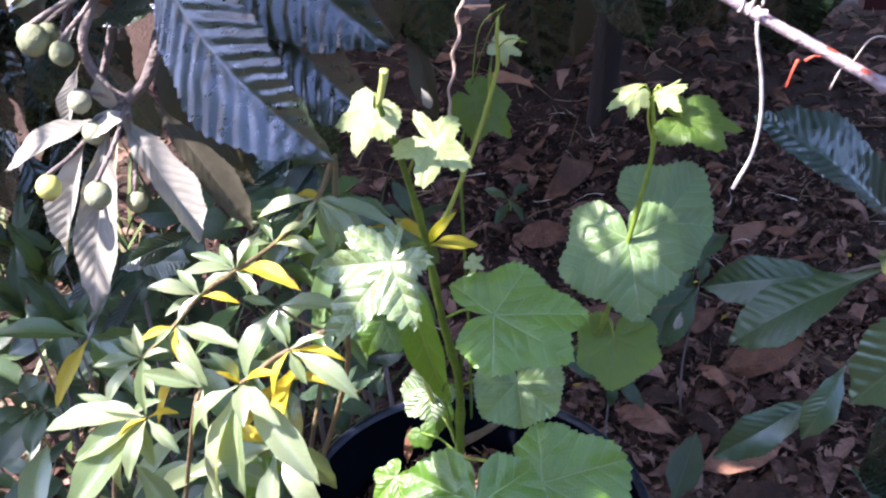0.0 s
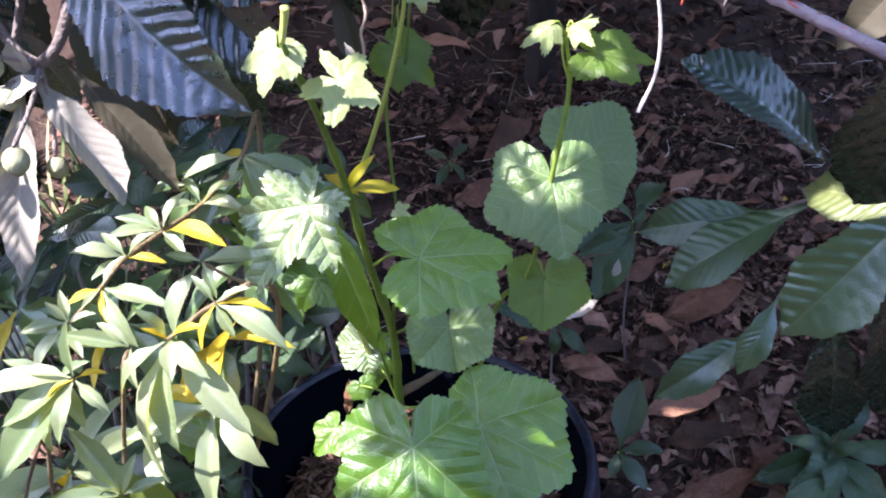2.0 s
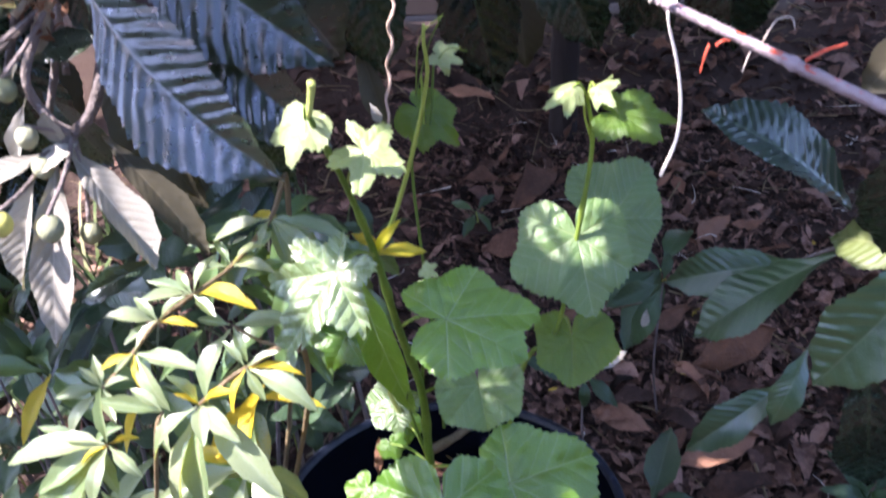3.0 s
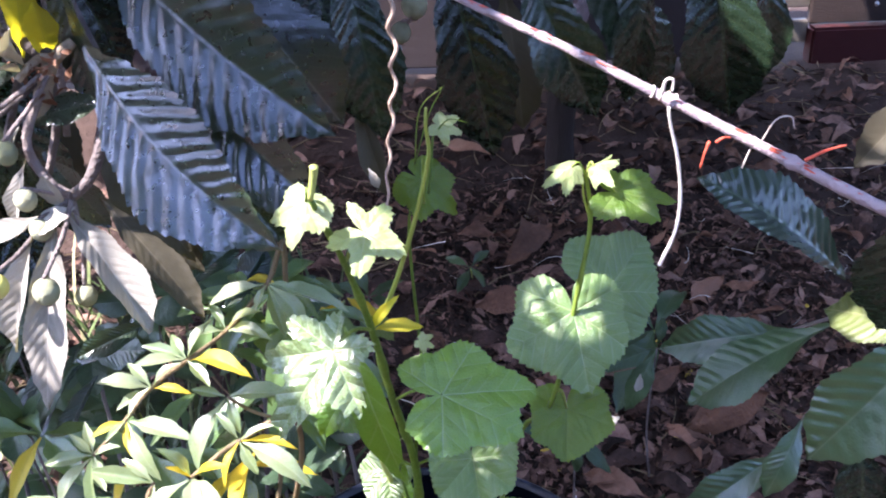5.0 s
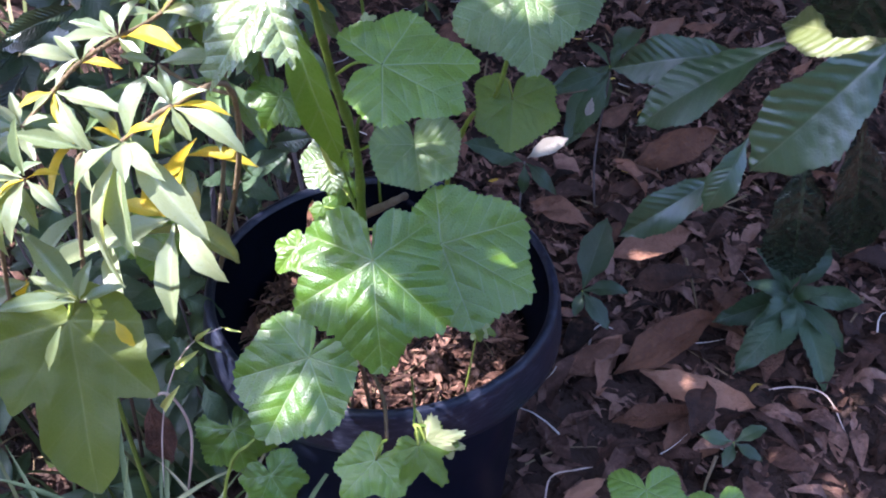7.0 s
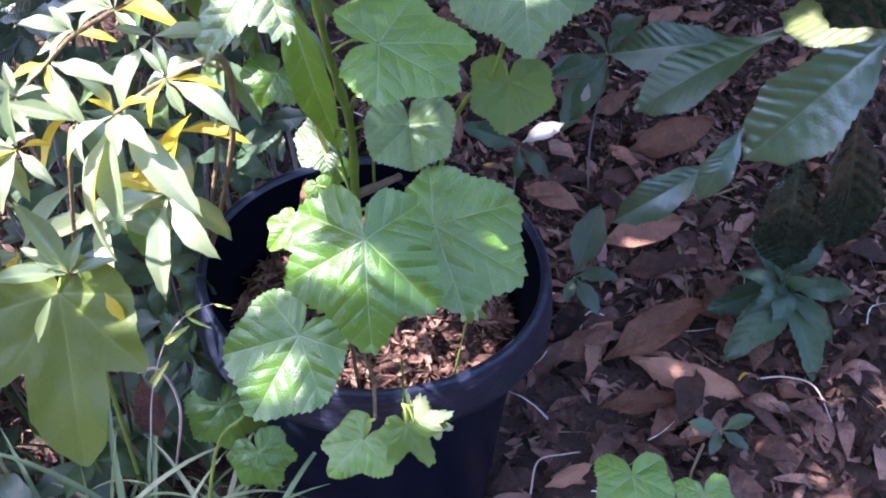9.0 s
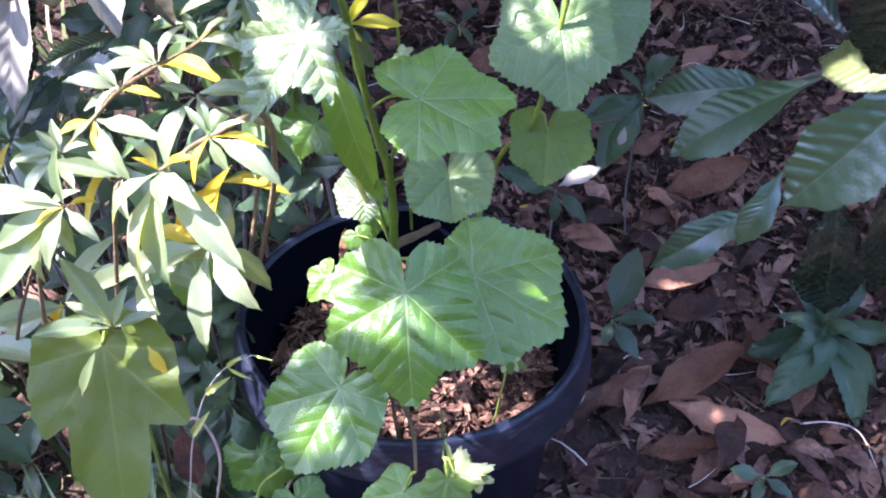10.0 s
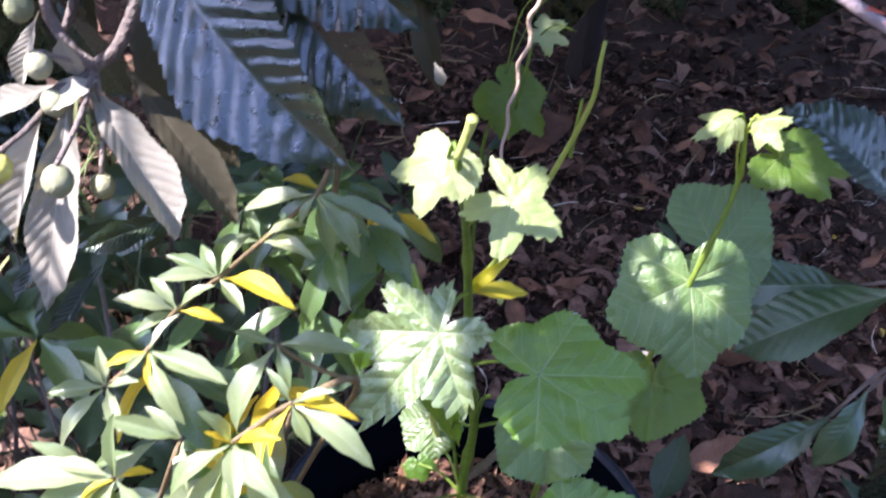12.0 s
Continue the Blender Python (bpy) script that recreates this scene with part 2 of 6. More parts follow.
M_MULCH = plain_material("bark_mulch", (0.026, 0.013, 0.009), (0.105, 0.050, 0.032), 25.0, 0.85, 0.6, 150, island=True, third=(0.30, 0.17, 0.115))
M_STEM = plain_material("green_stem", (0.085, 0.15, 0.020), (0.17, 0.25, 0.035), 40.0, 0.5, 0.2, 200, third=(0.26, 0.32, 0.06))
M_PALE = plain_material("pale_green_shoot", (0.34, 0.42, 0.10), (0.50, 0.55, 0.16), 40.0, 0.5, 0.2, 200)
M_WOODY = plain_material("woody_stem", (0.085, 0.060, 0.032), (0.19, 0.14, 0.075), 30.0, 0.75, 0.5, 160)
M_BARK = plain_material("loquat_bark", (0.10, 0.085, 0.08), (0.24, 0.20, 0.185), 30.0, 0.85, 0.7, 150)
M_DRY = plain_material("dry_tendril", (0.40, 0.29, 0.22), (0.62, 0.50, 0.42), 60.0, 0.7, 0.3, 250)
M_STRAW = plain_material("bleached_stalk", (0.46, 0.39, 0.33), (0.66, 0.60, 0.53), 60.0, 0.6, 0.3, 250)
M_STRAWY = plain_material("downy_flower_stalk", (0.22, 0.17, 0.11), (0.36, 0.29, 0.20), 60.0, 0.9, 0.5, 250)
M_GREY = plain_material("grey_branch", (0.060, 0.049, 0.066), (0.130, 0.105, 0.135), 25.0, 0.6, 0.5, 120, third=(0.28, 0.225, 0.235))
M_RED = plain_material("red_bark_flake", (0.33, 0.045, 0.022), (0.58, 0.10, 0.055), 50.0, 0.6, 0.3, 200)
M_FRUIT = plain_material("green_fruit", (0.13, 0.155, 0.085), (0.23, 0.25, 0.145), 25.0, 0.7, 0.25, 200, third=(0.31, 0.32, 0.21))
# yellower copy of the fruit colour for the one fruit in sunlight
M_LITFRUIT = plain_material("yellow_green_fruit", (0.35, 0.36, 0.08), (0.52, 0.50, 0.14), 25.0, 0.6, 0.15, 200)
M_CALYX = plain_material("brown_calyx", (0.08, 0.05, 0.03), (0.17, 0.11, 0.07), 60.0, 0.85, 0.5, 200)
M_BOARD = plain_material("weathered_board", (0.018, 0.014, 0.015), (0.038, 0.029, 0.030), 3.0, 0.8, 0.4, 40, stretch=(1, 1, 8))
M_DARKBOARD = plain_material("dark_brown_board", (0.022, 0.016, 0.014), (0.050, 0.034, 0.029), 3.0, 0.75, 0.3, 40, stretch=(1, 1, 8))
M_REDBOARD = plain_material("red_painted_board", (0.040, 0.006, 0.006), (0.065, 0.010, 0.010), 4.0, 0.6, 0.2, 50, stretch=(1, 1, 6))
M_CREAM = plain_material("cream_slat", (0.10, 0.085, 0.07), (0.16, 0.14, 0.115), 4.0, 0.7, 0.2, 50)
M_POST = plain_material("old_wooden_post", (0.012, 0.009, 0.008), (0.034, 0.024, 0.020), 12.0, 0.85, 0.6, 90, stretch=(1, 1, 0.2))
M_STEEL = plain_material("screw_head", (0.45, 0.45, 0.45), (0.6, 0.6, 0.6), 30, 0.4, 0.1, 100, metal=1.0)



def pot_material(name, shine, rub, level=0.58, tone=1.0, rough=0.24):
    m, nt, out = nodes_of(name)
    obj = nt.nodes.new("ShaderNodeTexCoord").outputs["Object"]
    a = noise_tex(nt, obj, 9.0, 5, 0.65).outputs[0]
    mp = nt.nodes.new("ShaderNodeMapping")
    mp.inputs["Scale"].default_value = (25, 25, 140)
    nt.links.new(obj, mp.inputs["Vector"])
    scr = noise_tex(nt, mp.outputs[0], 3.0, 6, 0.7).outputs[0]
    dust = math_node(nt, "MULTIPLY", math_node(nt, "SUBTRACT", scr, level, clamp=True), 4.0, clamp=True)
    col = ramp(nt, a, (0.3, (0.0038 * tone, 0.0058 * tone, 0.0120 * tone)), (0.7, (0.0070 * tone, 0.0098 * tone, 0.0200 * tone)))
    col = mix_colour(nt, math_node(nt, "MULTIPLY", dust, rub), col, (0.095, 0.105, 0.15))
    pr = N(nt, "ShaderNodeBsdfPrincipled")
    nt.links.new(col, pr.inputs["Base Color"])
    nt.links.new(math_node(nt, "MULTIPLY_ADD", a, 0.2, rough), pr.inputs["Roughness"])
    pr.inputs["Specular IOR Level"].default_value = shine
    bp = N(nt, "ShaderNodeBump", Strength=0.10, Distance=0.004)
    nt.links.new(scr, bp.inputs["Height"])
    nt.links.new(bp.outputs[0], pr.inputs["Normal"])
    nt.links.new(pr.outputs[0], out.inputs[0])
    return m


M_POT = pot_material("black_nursery_plastic", 0.06, 0.06)
M_RIM = pot_material("rubbed_black_plastic", 0.34, 0.45, 0.50, 1.1, 0.30)
# matt inner wall, its colour lowered for the shade inside the pot
M_INSIDE = pot_material("shaded_black_plastic", 0.02, 0.01, 0.58, 0.35, 0.7)


# ---- shared shapes ----
def mesh_from(name, verts, faces, mat, uvs=None, smooth=True):
    me = bpy.data.meshes.new(name)
    me.from_pydata(verts, [], faces)
    if uvs is not None:
        layer = me.uv_layers.new(name="UVMap")
        layer.data.foreach_set("uv", [c for uv in uvs for c in uv])
    me.materials.append(mat)
    if smooth:
        me.polygons.foreach_set("use_smooth", [True] * len(me.polygons))
    me.update()
    return me


def interp(table, x):
    for (a, va), (b, vb) in zip(table, table[1:]):
        if x <= b:
            k = (x - a) / (b - a)
            k = k * k * (3 - 2 * k)
            return va + (vb - va) * k
    return table[-1][1]


def blade_mesh(name, mat, widths, arch=0.08, fold=0.3, quilt=0.0, veins=16, slope=1.1, teeth=0.0, nteeth=22, wave=0.02, twist=0.0, nv=36, nu=5, seed=1, lee=1.0, slim=None, lean=None, bow=0.0):
    """A long leaf from (0,0,0) to (0,1,0), its upper side to +z: fold, arch, quilted side veins, toothed margin, wavy edge."""
    rng = random.Random(seed)
    ph = rng.uniform(0, 6)
    verts, uvco = [], []
    for j in range(nv + 1):
        s = j / nv
        full = max(interp(widths, s), 0.002)
        scant = max(interp(slim, s), 0.002) if slim else full
        for i in range(-nu, nu + 1):
            f = i / nu
            w = scant if f < 0 else full
            edge = 1.0
            if abs(i) == nu and teeth:
                edge += teeth * (((s * nteeth) % 1.0) - 0.4)
            x = f * w * edge
            u = s
            z = arch * math.sin(math.pi * s) + (lean if lean is not None and f < 0 else fold) * abs(x)
            if quilt:
                flank = 5.0 if f > 0 else -5.0
                u = s - 0.9 * x * x + 0.022 * noise.noise((s * 7.0, flank + seed, 0.7)) + 0.010 * noise.noise((s * 9.0, x * 20, seed + 0.2))
                r = abs(math.sin(math.pi * (u - slope * abs(x)) * veins))
                amp = quilt * (0.85 + 0.55 * noise.noise((s * 5.0, x * 8.0, seed + 3.3))) * (lee if f < 0 else 1.0)
                z += amp * (0.5 * r + 0.5 * r * r - 0.5) * min(1.0, abs(f) * 4.0) * min(1.0, 4 * s)
                z += 0.25 * quilt * noise.noise((s * 16.0, x * 16.0, seed + 7.1))
            z += wave * math.sin(7 * s + ph + (1.7 if f > 0 else 0)) * f * f
            a = twist * s
            flat = abs(x)
            x += bow * math.sin(math.pi * s)
            verts.append((x * math.cos(a) - (z - arch * math.sin(math.pi * s)) * math.sin(a), s, arch * math.sin(math.pi * s) + x * math.sin(a) + (z - arch * math.sin(math.pi * s)) * math.cos(a)))
            uvco.append((u, flat))
    faces, uvs, n = [], [], 2 * nu + 1
    for j in range(nv):
        for i in range(2 * nu):
            q = (j * n + i, j * n + i + 1, (j + 1) * n + i + 1, (j + 1) * n + i)
            faces.append(q)
            uvs += [uvco[k] for k in q]
    return mesh_from(name, verts, faces, mat, uvs)


def lobed_mesh(name, mat, outline, teeth=0.09, nteeth=27, dome=0.18, droop=0.10, wave=0.05, quilt=0.030, fold=0.0, seed=1, rings=12):
    """A palmate toothed leaf with the stalk's end at the origin and its tip at (0,1,0); veins at 0, 50 and 110 degrees."""
    rng = random.Random(seed)
    ph = rng.uniform(0, 6)
    jit = [rng.uniform(0.35, 1.6) for _ in range(200)]
    n = 144
    verts = [(0.0, 0.0, 0.0)]
    prim = (0.0, 50.0, 110.0)

    def nearest(a):
        return 0.0 if a < 25 else (50.0 if a < 80 else 110.0)

    for k in range(1, rings + 1):
        q = k / rings
        for i in range(n + 1):
            th = -180 + 360 * i / n
            a = abs(th)
            r = interp(outline, a)
            saw = (a * nteeth / 180) % 1.0
            if a < 168:
                r *= 1 + 0.13 * noise.noise((math.sin(radians(th)) * 2.0, math.cos(radians(th)) * 2.0, seed * 3.1)) * (1 if q else 0)
                r *= 1 + teeth * jit[int(abs(th) * nteeth / 180) + (90 if th > 0 else 0)] * (saw - 0.45) * (1 if q == 1 else 0.0)
            r *= q
            t = radians(th)
            x, y = r * math.sin(t), r * math.cos(t)
            d = radians(a - nearest(a))
            h = r * abs(math.sin(d))
            along = r * math.cos(d)
            bx, by = x * 1.0, y * 1.0
            z = quilt * (1 - math.exp(-h * 7)) + 0.28 * quilt * (abs(math.sin(math.pi * 5.5 * (along - 0.9 * h))) - 0.5) * min(1, h * 9)
            z += 0.055 * min(1.0, r * 3) * noise.noise((bx * 3.2, by * 3.2, seed * 1.7)) + 0.024 * noise.noise((bx * 9.0, by * 9.0, seed * 2.9))
            z -= droop * r * r - dome * 0.0
            z += wave * math.sin(3 * t + ph) * r * r + 0.6 * wave * math.sin(7 * t + ph * 2) * r ** 3 + 0.25 * wave * math.sin(17 * t + ph) * r ** 4
            z += fold * abs(x)
            verts.append((x, y, z))
    faces, uvs = [], []

    def uv_of(v, a0):
        x, y, _ = verts[v]
        r = math.hypot(x, y)
        a = abs(math.degrees(math.atan2(x, y))) if r > 0 else a0
        d = radians(a - nearest(a0))
        return (r * math.cos(d), r * abs(math.sin(d)))

    row = n + 1
    for i in range(n):
        a0 = abs(-180 + 360 * (i + 0.5) / n)
        f = (0, 1 + i + 1, 1 + i)
        faces.append(f)
        uvs += [uv_of(v, a0) for v in f]
        for k in range(rings - 1):
            b = 1 + k * row
            f = (b + i, b + i + 1, b + row + i + 1, b + row + i)
            faces.append(f)
            uvs += [uv_of(v, a0) for v in f]
    return mesh_from(name, verts, faces, mat, uvs)


def vine_blade(name, mat, lobes, sinus=0.80, teeth=0.05, nteeth=56, droop=0.16, wave=0.05, quilt=0.035, fold=0.0, notch=14, seed=1, rings=14, outline=None):
    """A palmate toothed leaf, stalk end at the origin, middle lobe's tip at (0,1,0); lobes: (degrees from the middle lobe, reach)."""
    rng = random.Random(seed)
    ph = rng.uniform(0, 6)
    jit = [rng.uniform(0.45, 1.5) for _ in range(nteeth + 2)]
    first, last = lobes[0], lobes[-1]
    knots = []
    far = last[0] + 0.62 * (180 - notch - last[0])
    near = first[0] - 0.62 * (first[0] + 180 - notch)
    knots += [(-180, 0.06), (-180 + notch, 0.50 * first[1]), (near, 0.80 * first[1])]
    for (a, ra), (b, rb) in zip(lobes, lobes[1:]):
        knots += [(a, ra), ((a + b) / 2, sinus * (ra + rb) / 2 * math.cos(radians(b - a) / 2) ** 0.5)]
    knots += [last, (far, 0.80 * last[1]), (180 - notch, 0.50 * last[1]), (180, 0.06)]
    knots = outline or knots
    n = 232

    def reach(th):
        for (a, ra), (b, rb) in zip(knots, knots[1:]):
            if th <= b:
                k = (th - a) / max(b - a, 0.001)
                k = 0.45 * k + 0.55 * k * k * (3 - 2 * k)
                return ra + (rb - ra) * k
        return knots[-1][1]

    def rib(th):
        return min(lobes, key=lambda q: abs(q[0] - th))[0]

    verts = [(0.0, 0.0, 0.0)]
    for k in range(1, rings + 1):
        q = k / rings
        for i in range(n + 1):
            th = -180 + 360 * i / n
            t = radians(th)
            r = reach(th) * (1 + 0.07 * noise.noise((math.sin(t) * 2.2, math.cos(t) * 2.2, seed * 3.1)))
            u = (th + 180) / 360 * nteeth
            r *= 1 + teeth * jit[int(u)] * ((u % 1.0) - 0.45) * q ** 7
            r *= q
            x, y = r * math.sin(t), r * math.cos(t)
            d = radians(th - rib(th))
            h, along = r * abs(math.sin(d)), r * math.cos(d)
            z = quilt * (1 - math.exp(-h * 9)) * min(1.0, r * 3)
            z += 0.16 * quilt * (abs(math.sin(math.pi * 5.5 * (along - 0.9 * h))) - 0.6) * min(1, h * 9)
            z += 0.05 * min(1.0, r * 3) * noise.noise((x * 3.0, y * 3.0, seed * 1.7)) + 0.016 * noise.noise((x * 9.0, y * 9.0, seed * 2.9))
            z -= droop * r * r
            z += wave * math.sin(3 * t + ph) * r * r + 0.5 * wave * math.sin(7 * t + ph * 2) * r ** 3
            z += fold * abs(x)
            verts.append((x, y, z))
    faces, uvs = [], []

    def uv_of(v, mid):
        x, y, _ = verts[v]
        r = math.hypot(x, y)
        d = math.atan2(x, y) - radians(rib(mid)) if r > 0 else 0.0
        return (r * math.cos(d), r * abs(math.sin(d)))

    row = n + 1
    for i in range(n):
        mid = -180 + 360 * (i + 0.5) / n
        f = (0, 1 + i + 1, 1 + i)
        faces.append(f)
        uvs += [uv_of(v, mid) for v in f]
        for k in range(rings - 1):
            b = 1 + k * row
            f = (b + i, b + i + 1, b + row + i + 1, b + row + i)
            faces.append(f)
            uvs += [uv_of(v, mid) for v in f]
    return mesh_from(name, verts, faces, mat, uvs)


def smooth_path(points, steps=6):
    pts = [Vector(p) for p in points]
    if len(pts) < 3:
        return [pts[0].lerp(pts[-1], i / steps) for i in range(steps + 1)]
    ext = [pts[0] * 2 - pts[1]] + pts + [pts[-1] * 2 - pts[-2]]
    res = []
    for k in range(1, len(ext) - 2):
        a, b, c, d = ext[k - 1:k + 3]
        for i in range(steps):
            u = i / steps
            res.append(0.5 * (2 * b + (c - a) * u + (2 * a - 5 * b + 4 * c - d) * u * u + (3 * b - a - 3 * c + d) * u ** 3))
    res.append(pts[-1])
    return res


def tube_mesh(name, mat, points, r0, r1, sides=8, steps=6, lumps=0.0, seed=3, knots=0):
    """A stem along a smooth line, tapering from r0 to r1, with slight lumps and swollen nodes."""
    path = smooth_path(points, steps)
    rng = random.Random(seed)
    verts, faces = [], []
    side = None
    n = len(path)
    for i, p in enumerate(path):
        d = (path[min(i + 1, n - 1)] - path[max(i - 1, 0)]).normalized()
        if side is None:
            side = d.orthogonal().normalized()
        side = (side - d * side.dot(d)).normalized()
        up = d.cross(side)
        r = r0 + (r1 - r0) * i / (n - 1)
        r *= 1 + lumps * rng.uniform(-1, 1)
        if knots and i % knots == knots // 2:
            r *= 1.35
        for k in range(sides):
            a = 2 * math.pi * k / sides
            verts.append(p + (side * math.cos(a) + up * math.sin(a)) * r)
    for i in range(n - 1):
        for k in range(sides):
            k2 = (k + 1) % sides
            faces.append((i * sides + k, i * sides + k2, (i + 1) * sides + k2, (i + 1) * sides + k))
    faces.append(tuple(range(sides - 1, -1, -1)))
    faces.append(tuple((n - 1) * sides + k for k in range(sides)))
    return mesh_from(name, verts, faces, mat)


def tubes_mesh(name, mat, lines, sides=5):
    """Several straight or bent twigs joined in one mesh: each line is (points, thick end, thin end)."""
    verts, faces = [], []
    for points, r0, r1 in lines:
        pts = [Vector(p) for p in points]
        base = len(verts)
        for i, p in enumerate(pts):
            d = (pts[min(i + 1, len(pts) - 1)] - pts[max(i - 1, 0)]).normalized()
            u = d.orthogonal().normalized()
            w = d.cross(u)
            r = r0 + (r1 - r0) * i / (len(pts) - 1)
            verts += [tuple(p + (u * math.cos(6.2832 * k / sides) + w * math.sin(6.2832 * k / sides)) * r) for k in range(sides)]
        for i in range(len(pts) - 1):
            for k in range(sides):
                a, b = base + i * sides + k, base + i * sides + (k + 1) % sides
                faces.append((a, b, b + sides, a + sides))
    return mesh_from(name, verts, faces, mat)


def lathe_mesh(name, mat, profile, sides=64, wob=0.0, seed=5):
    rng = random.Random(seed)
    p1, p2 = rng.uniform(0, 6), rng.uniform(0, 6)
    verts, faces = [], []
    for r, z in profile:
        for k in range(sides):
            a = 2 * math.pi * k / sides
            rr = r * (1 + wob * (math.sin(2 * a + p1) + 0.4 * math.sin(5 * a + p2)))
            verts.append((rr * math.cos(a), rr * math.sin(a), z))
    for j in range(len(profile) - 1):
        for k in range(sides):
            k2 = (k + 1) % sides
            faces.append((j * sides + k, j * sides + k2, (j + 1) * sides + k2, (j + 1) * sides + k))
    return mesh_from(name, verts, faces, mat)


def box_mesh(name, mat, lo, hi, bevel=0.004):
    bm = bmesh.new()
    bmesh.ops.create_cube(bm, size=1.0)
    lo, hi = Vector(lo), Vector(hi)
    for v in bm.verts:
        v.co = Vector(((v.co[i] + 0.5) * (hi[i] - lo[i]) + lo[i]) for i in range(3))
    bmesh.ops.bevel(bm, geom=bm.edges[:], offset=bevel, segments=2, affect="EDGES")
    me = bpy.data.meshes.new(name)
    bm.to_mesh(me)
    bm.free()
    me.materials.append(mat)
    return me


def thing(name, at, label, category, group="", kind=""):
    ob = new(name)
    ob.empty_display_size = 0.05
    ob.matrix_basis = pose(*at)
    return tagged(ob, label, category, group, kind)


def under(ob, parent):
    """Puts ob under parent, staying where it is in the world."""
    m = ob.matrix_basis.copy()
    ob.parent = parent
    top = parent
    world_m = parent.matrix_basis.copy()
    while top.parent:
        top = top.parent
        world_m = top.matrix_basis @ parent.matrix_parent_inverse @ parent.matrix_basis
    ob.matrix_parent_inverse = world_m.inverted()
    ob.matrix_basis = m
    return ob


def part(name, me, parent, m=None, label=""):
    ob = new(name, me)
    if m is not None:
        ob.matrix_basis = m
    under(ob, parent)
    return tagged(ob, label)


def aim(base, tip, up, width=1.0, length=None):
    """The pose of a leaf whose base and tip are given and whose upper side faces up; width: breadth against the mesh's own."""
    b, t = Vector(base), Vector(tip)
    yv = t - b
    size = yv.length if length is None else length
    yv.normalize()
    zv = Vector(up)
    zv = (zv - yv * zv.dot(yv)).normalized()
    xv = yv.cross(zv)
    m = Matrix((xv * size * width, yv * size, zv * size)).transposed().to_4x4()
    return Matrix.Translation(b) @ m


CAMWARD = (0.0, -0.75, 0.65)

OUT_VINE = ((0, 1.0), (25, 0.78), (50, 0.89), (80, 0.70), (110, 0.75), (140, 0.58), (165, 0.45), (180, 0.10))
OUT_YOUNG = ((0, 1.0), (24, 0.54), (50, 0.84), (80, 0.48), (110, 0.58), (140, 0.42), (165, 0.32), (180, 0.08))
VINE = [lobed_mesh("vine_blade", M_VINE, OUT_VINE, seed=i, wave=w, droop=d, fold=f) for i, w, d, f in ((1, 0.12, 0.42, 0.02), (2, 0.15, 0.30, 0.10), (3, 0.12, 0.50, -0.08))]
YOUNG = [lobed_mesh("young_blade", M_YOUNG, OUT_YOUNG, seed=i, wave=w, droop=d, fold=f, nteeth=24, teeth=0.15) for i, w, d, f in ((4, 0.12, 0.25, 0.1), (5, 0.14, 0.15, -0.8), (6, 0.10, 0.35, -0.6))]
OUT_PALM = ((-180, 0.05), (-140, 0.25), (-95, 0.36), (-80, 0.40), (-58, 0.48), (-40, 0.65), (-30, 0.56), (-23, 0.50), (-16, 0.68), (-8, 0.90), (0, 1.0), (10, 0.88), (20, 0.72), (25, 0.57), (30, 0.48), (38, 0.63), (50, 0.57), (61, 0.49), (80, 0.42), (100, 0.38), (140, 0.25), (180, 0.05))
PALMATE = vine_blade("palmate_blade", M_PALM, ((-80, 0.40), (-40, 0.65), (0, 1.0), (38, 0.63), (80, 0.42)), teeth=0.02, nteeth=34, wave=0.04, droop=0.06, quilt=0.02, fold=0.12, seed=8, outline=OUT_PALM)
W_LOQ = ((0.0, 0.012), (0.06, 0.03), (0.35, 0.15), (0.62, 0.205), (0.82, 0.145), (0.94, 0.05), (1.0, 0.004))
LOQ = [blade_mesh("loquat_blade", M_LOQUAT, W_LOQ, arch=a, fold=f, quilt=0.0078, veins=13, slope=0.8, teeth=0.07, nteeth=20, wave=0.025, twist=t, nv=104, nu=12, seed=i, lee=0.45) for i, a, f, t in ((1, 0.10, 0.16, 0.1), (2, 0.05, 0.20, -0.2), (3, 0.14, 0.15, 0.15), (4, 0.08, -0.10, 0.05))]
W_SCANT = ((0.0, 0.012), (0.08, 0.05), (0.20, 0.115), (0.35, 0.175), (0.52, 0.185), (0.62, 0.150), (0.78, 0.100), (0.92, 0.04), (1.0, 0.004))
BIGLOQ = [blade_mesh("big_loquat_blade", M_LOQUAT, W_LOQ, arch=a, fold=f, quilt=0.0095, veins=14, slope=0.85, teeth=0.08, nteeth=24, wave=0.02, twist=t, nv=150, nu=16, seed=i, lee=0.6, slim=W_SCANT, lean=v, bow=b) for i, a, f, t, v, b in ((51, 0.06, 0.10, 0.0, 0.28, 0.05), (52, 0.05, 0.12, 0.05, 0.60, 0.02), (53, 0.05, 0.12, -0.05, 0.60, 0.03))]
CROWN = [blade_mesh("crown_blade", M_LOQUAT, W_LOQ, arch=a, fold=0.2, wave=0.03, twist=t, nv=10, nu=2, seed=i) for i, a, t in ((21, 0.1, 0.2), (22, 0.06, -0.2), (23, 0.15, 0.1))]
DEEPSHADE = [blade_mesh("deep_shade_loquat_blade", M_LOQSHADE, W_LOQ, arch=a, fold=f, quilt=0.0085, veins=12, slope=0.8, teeth=0.07, nteeth=18, wave=0.03, twist=t, nv=96, nu=10, seed=i) for i, a, f, t in ((11, 0.10, 0.30, 0.1), (12, 0.05, 0.15, -0.2), (13, 0.14, -0.12, 0.15))]
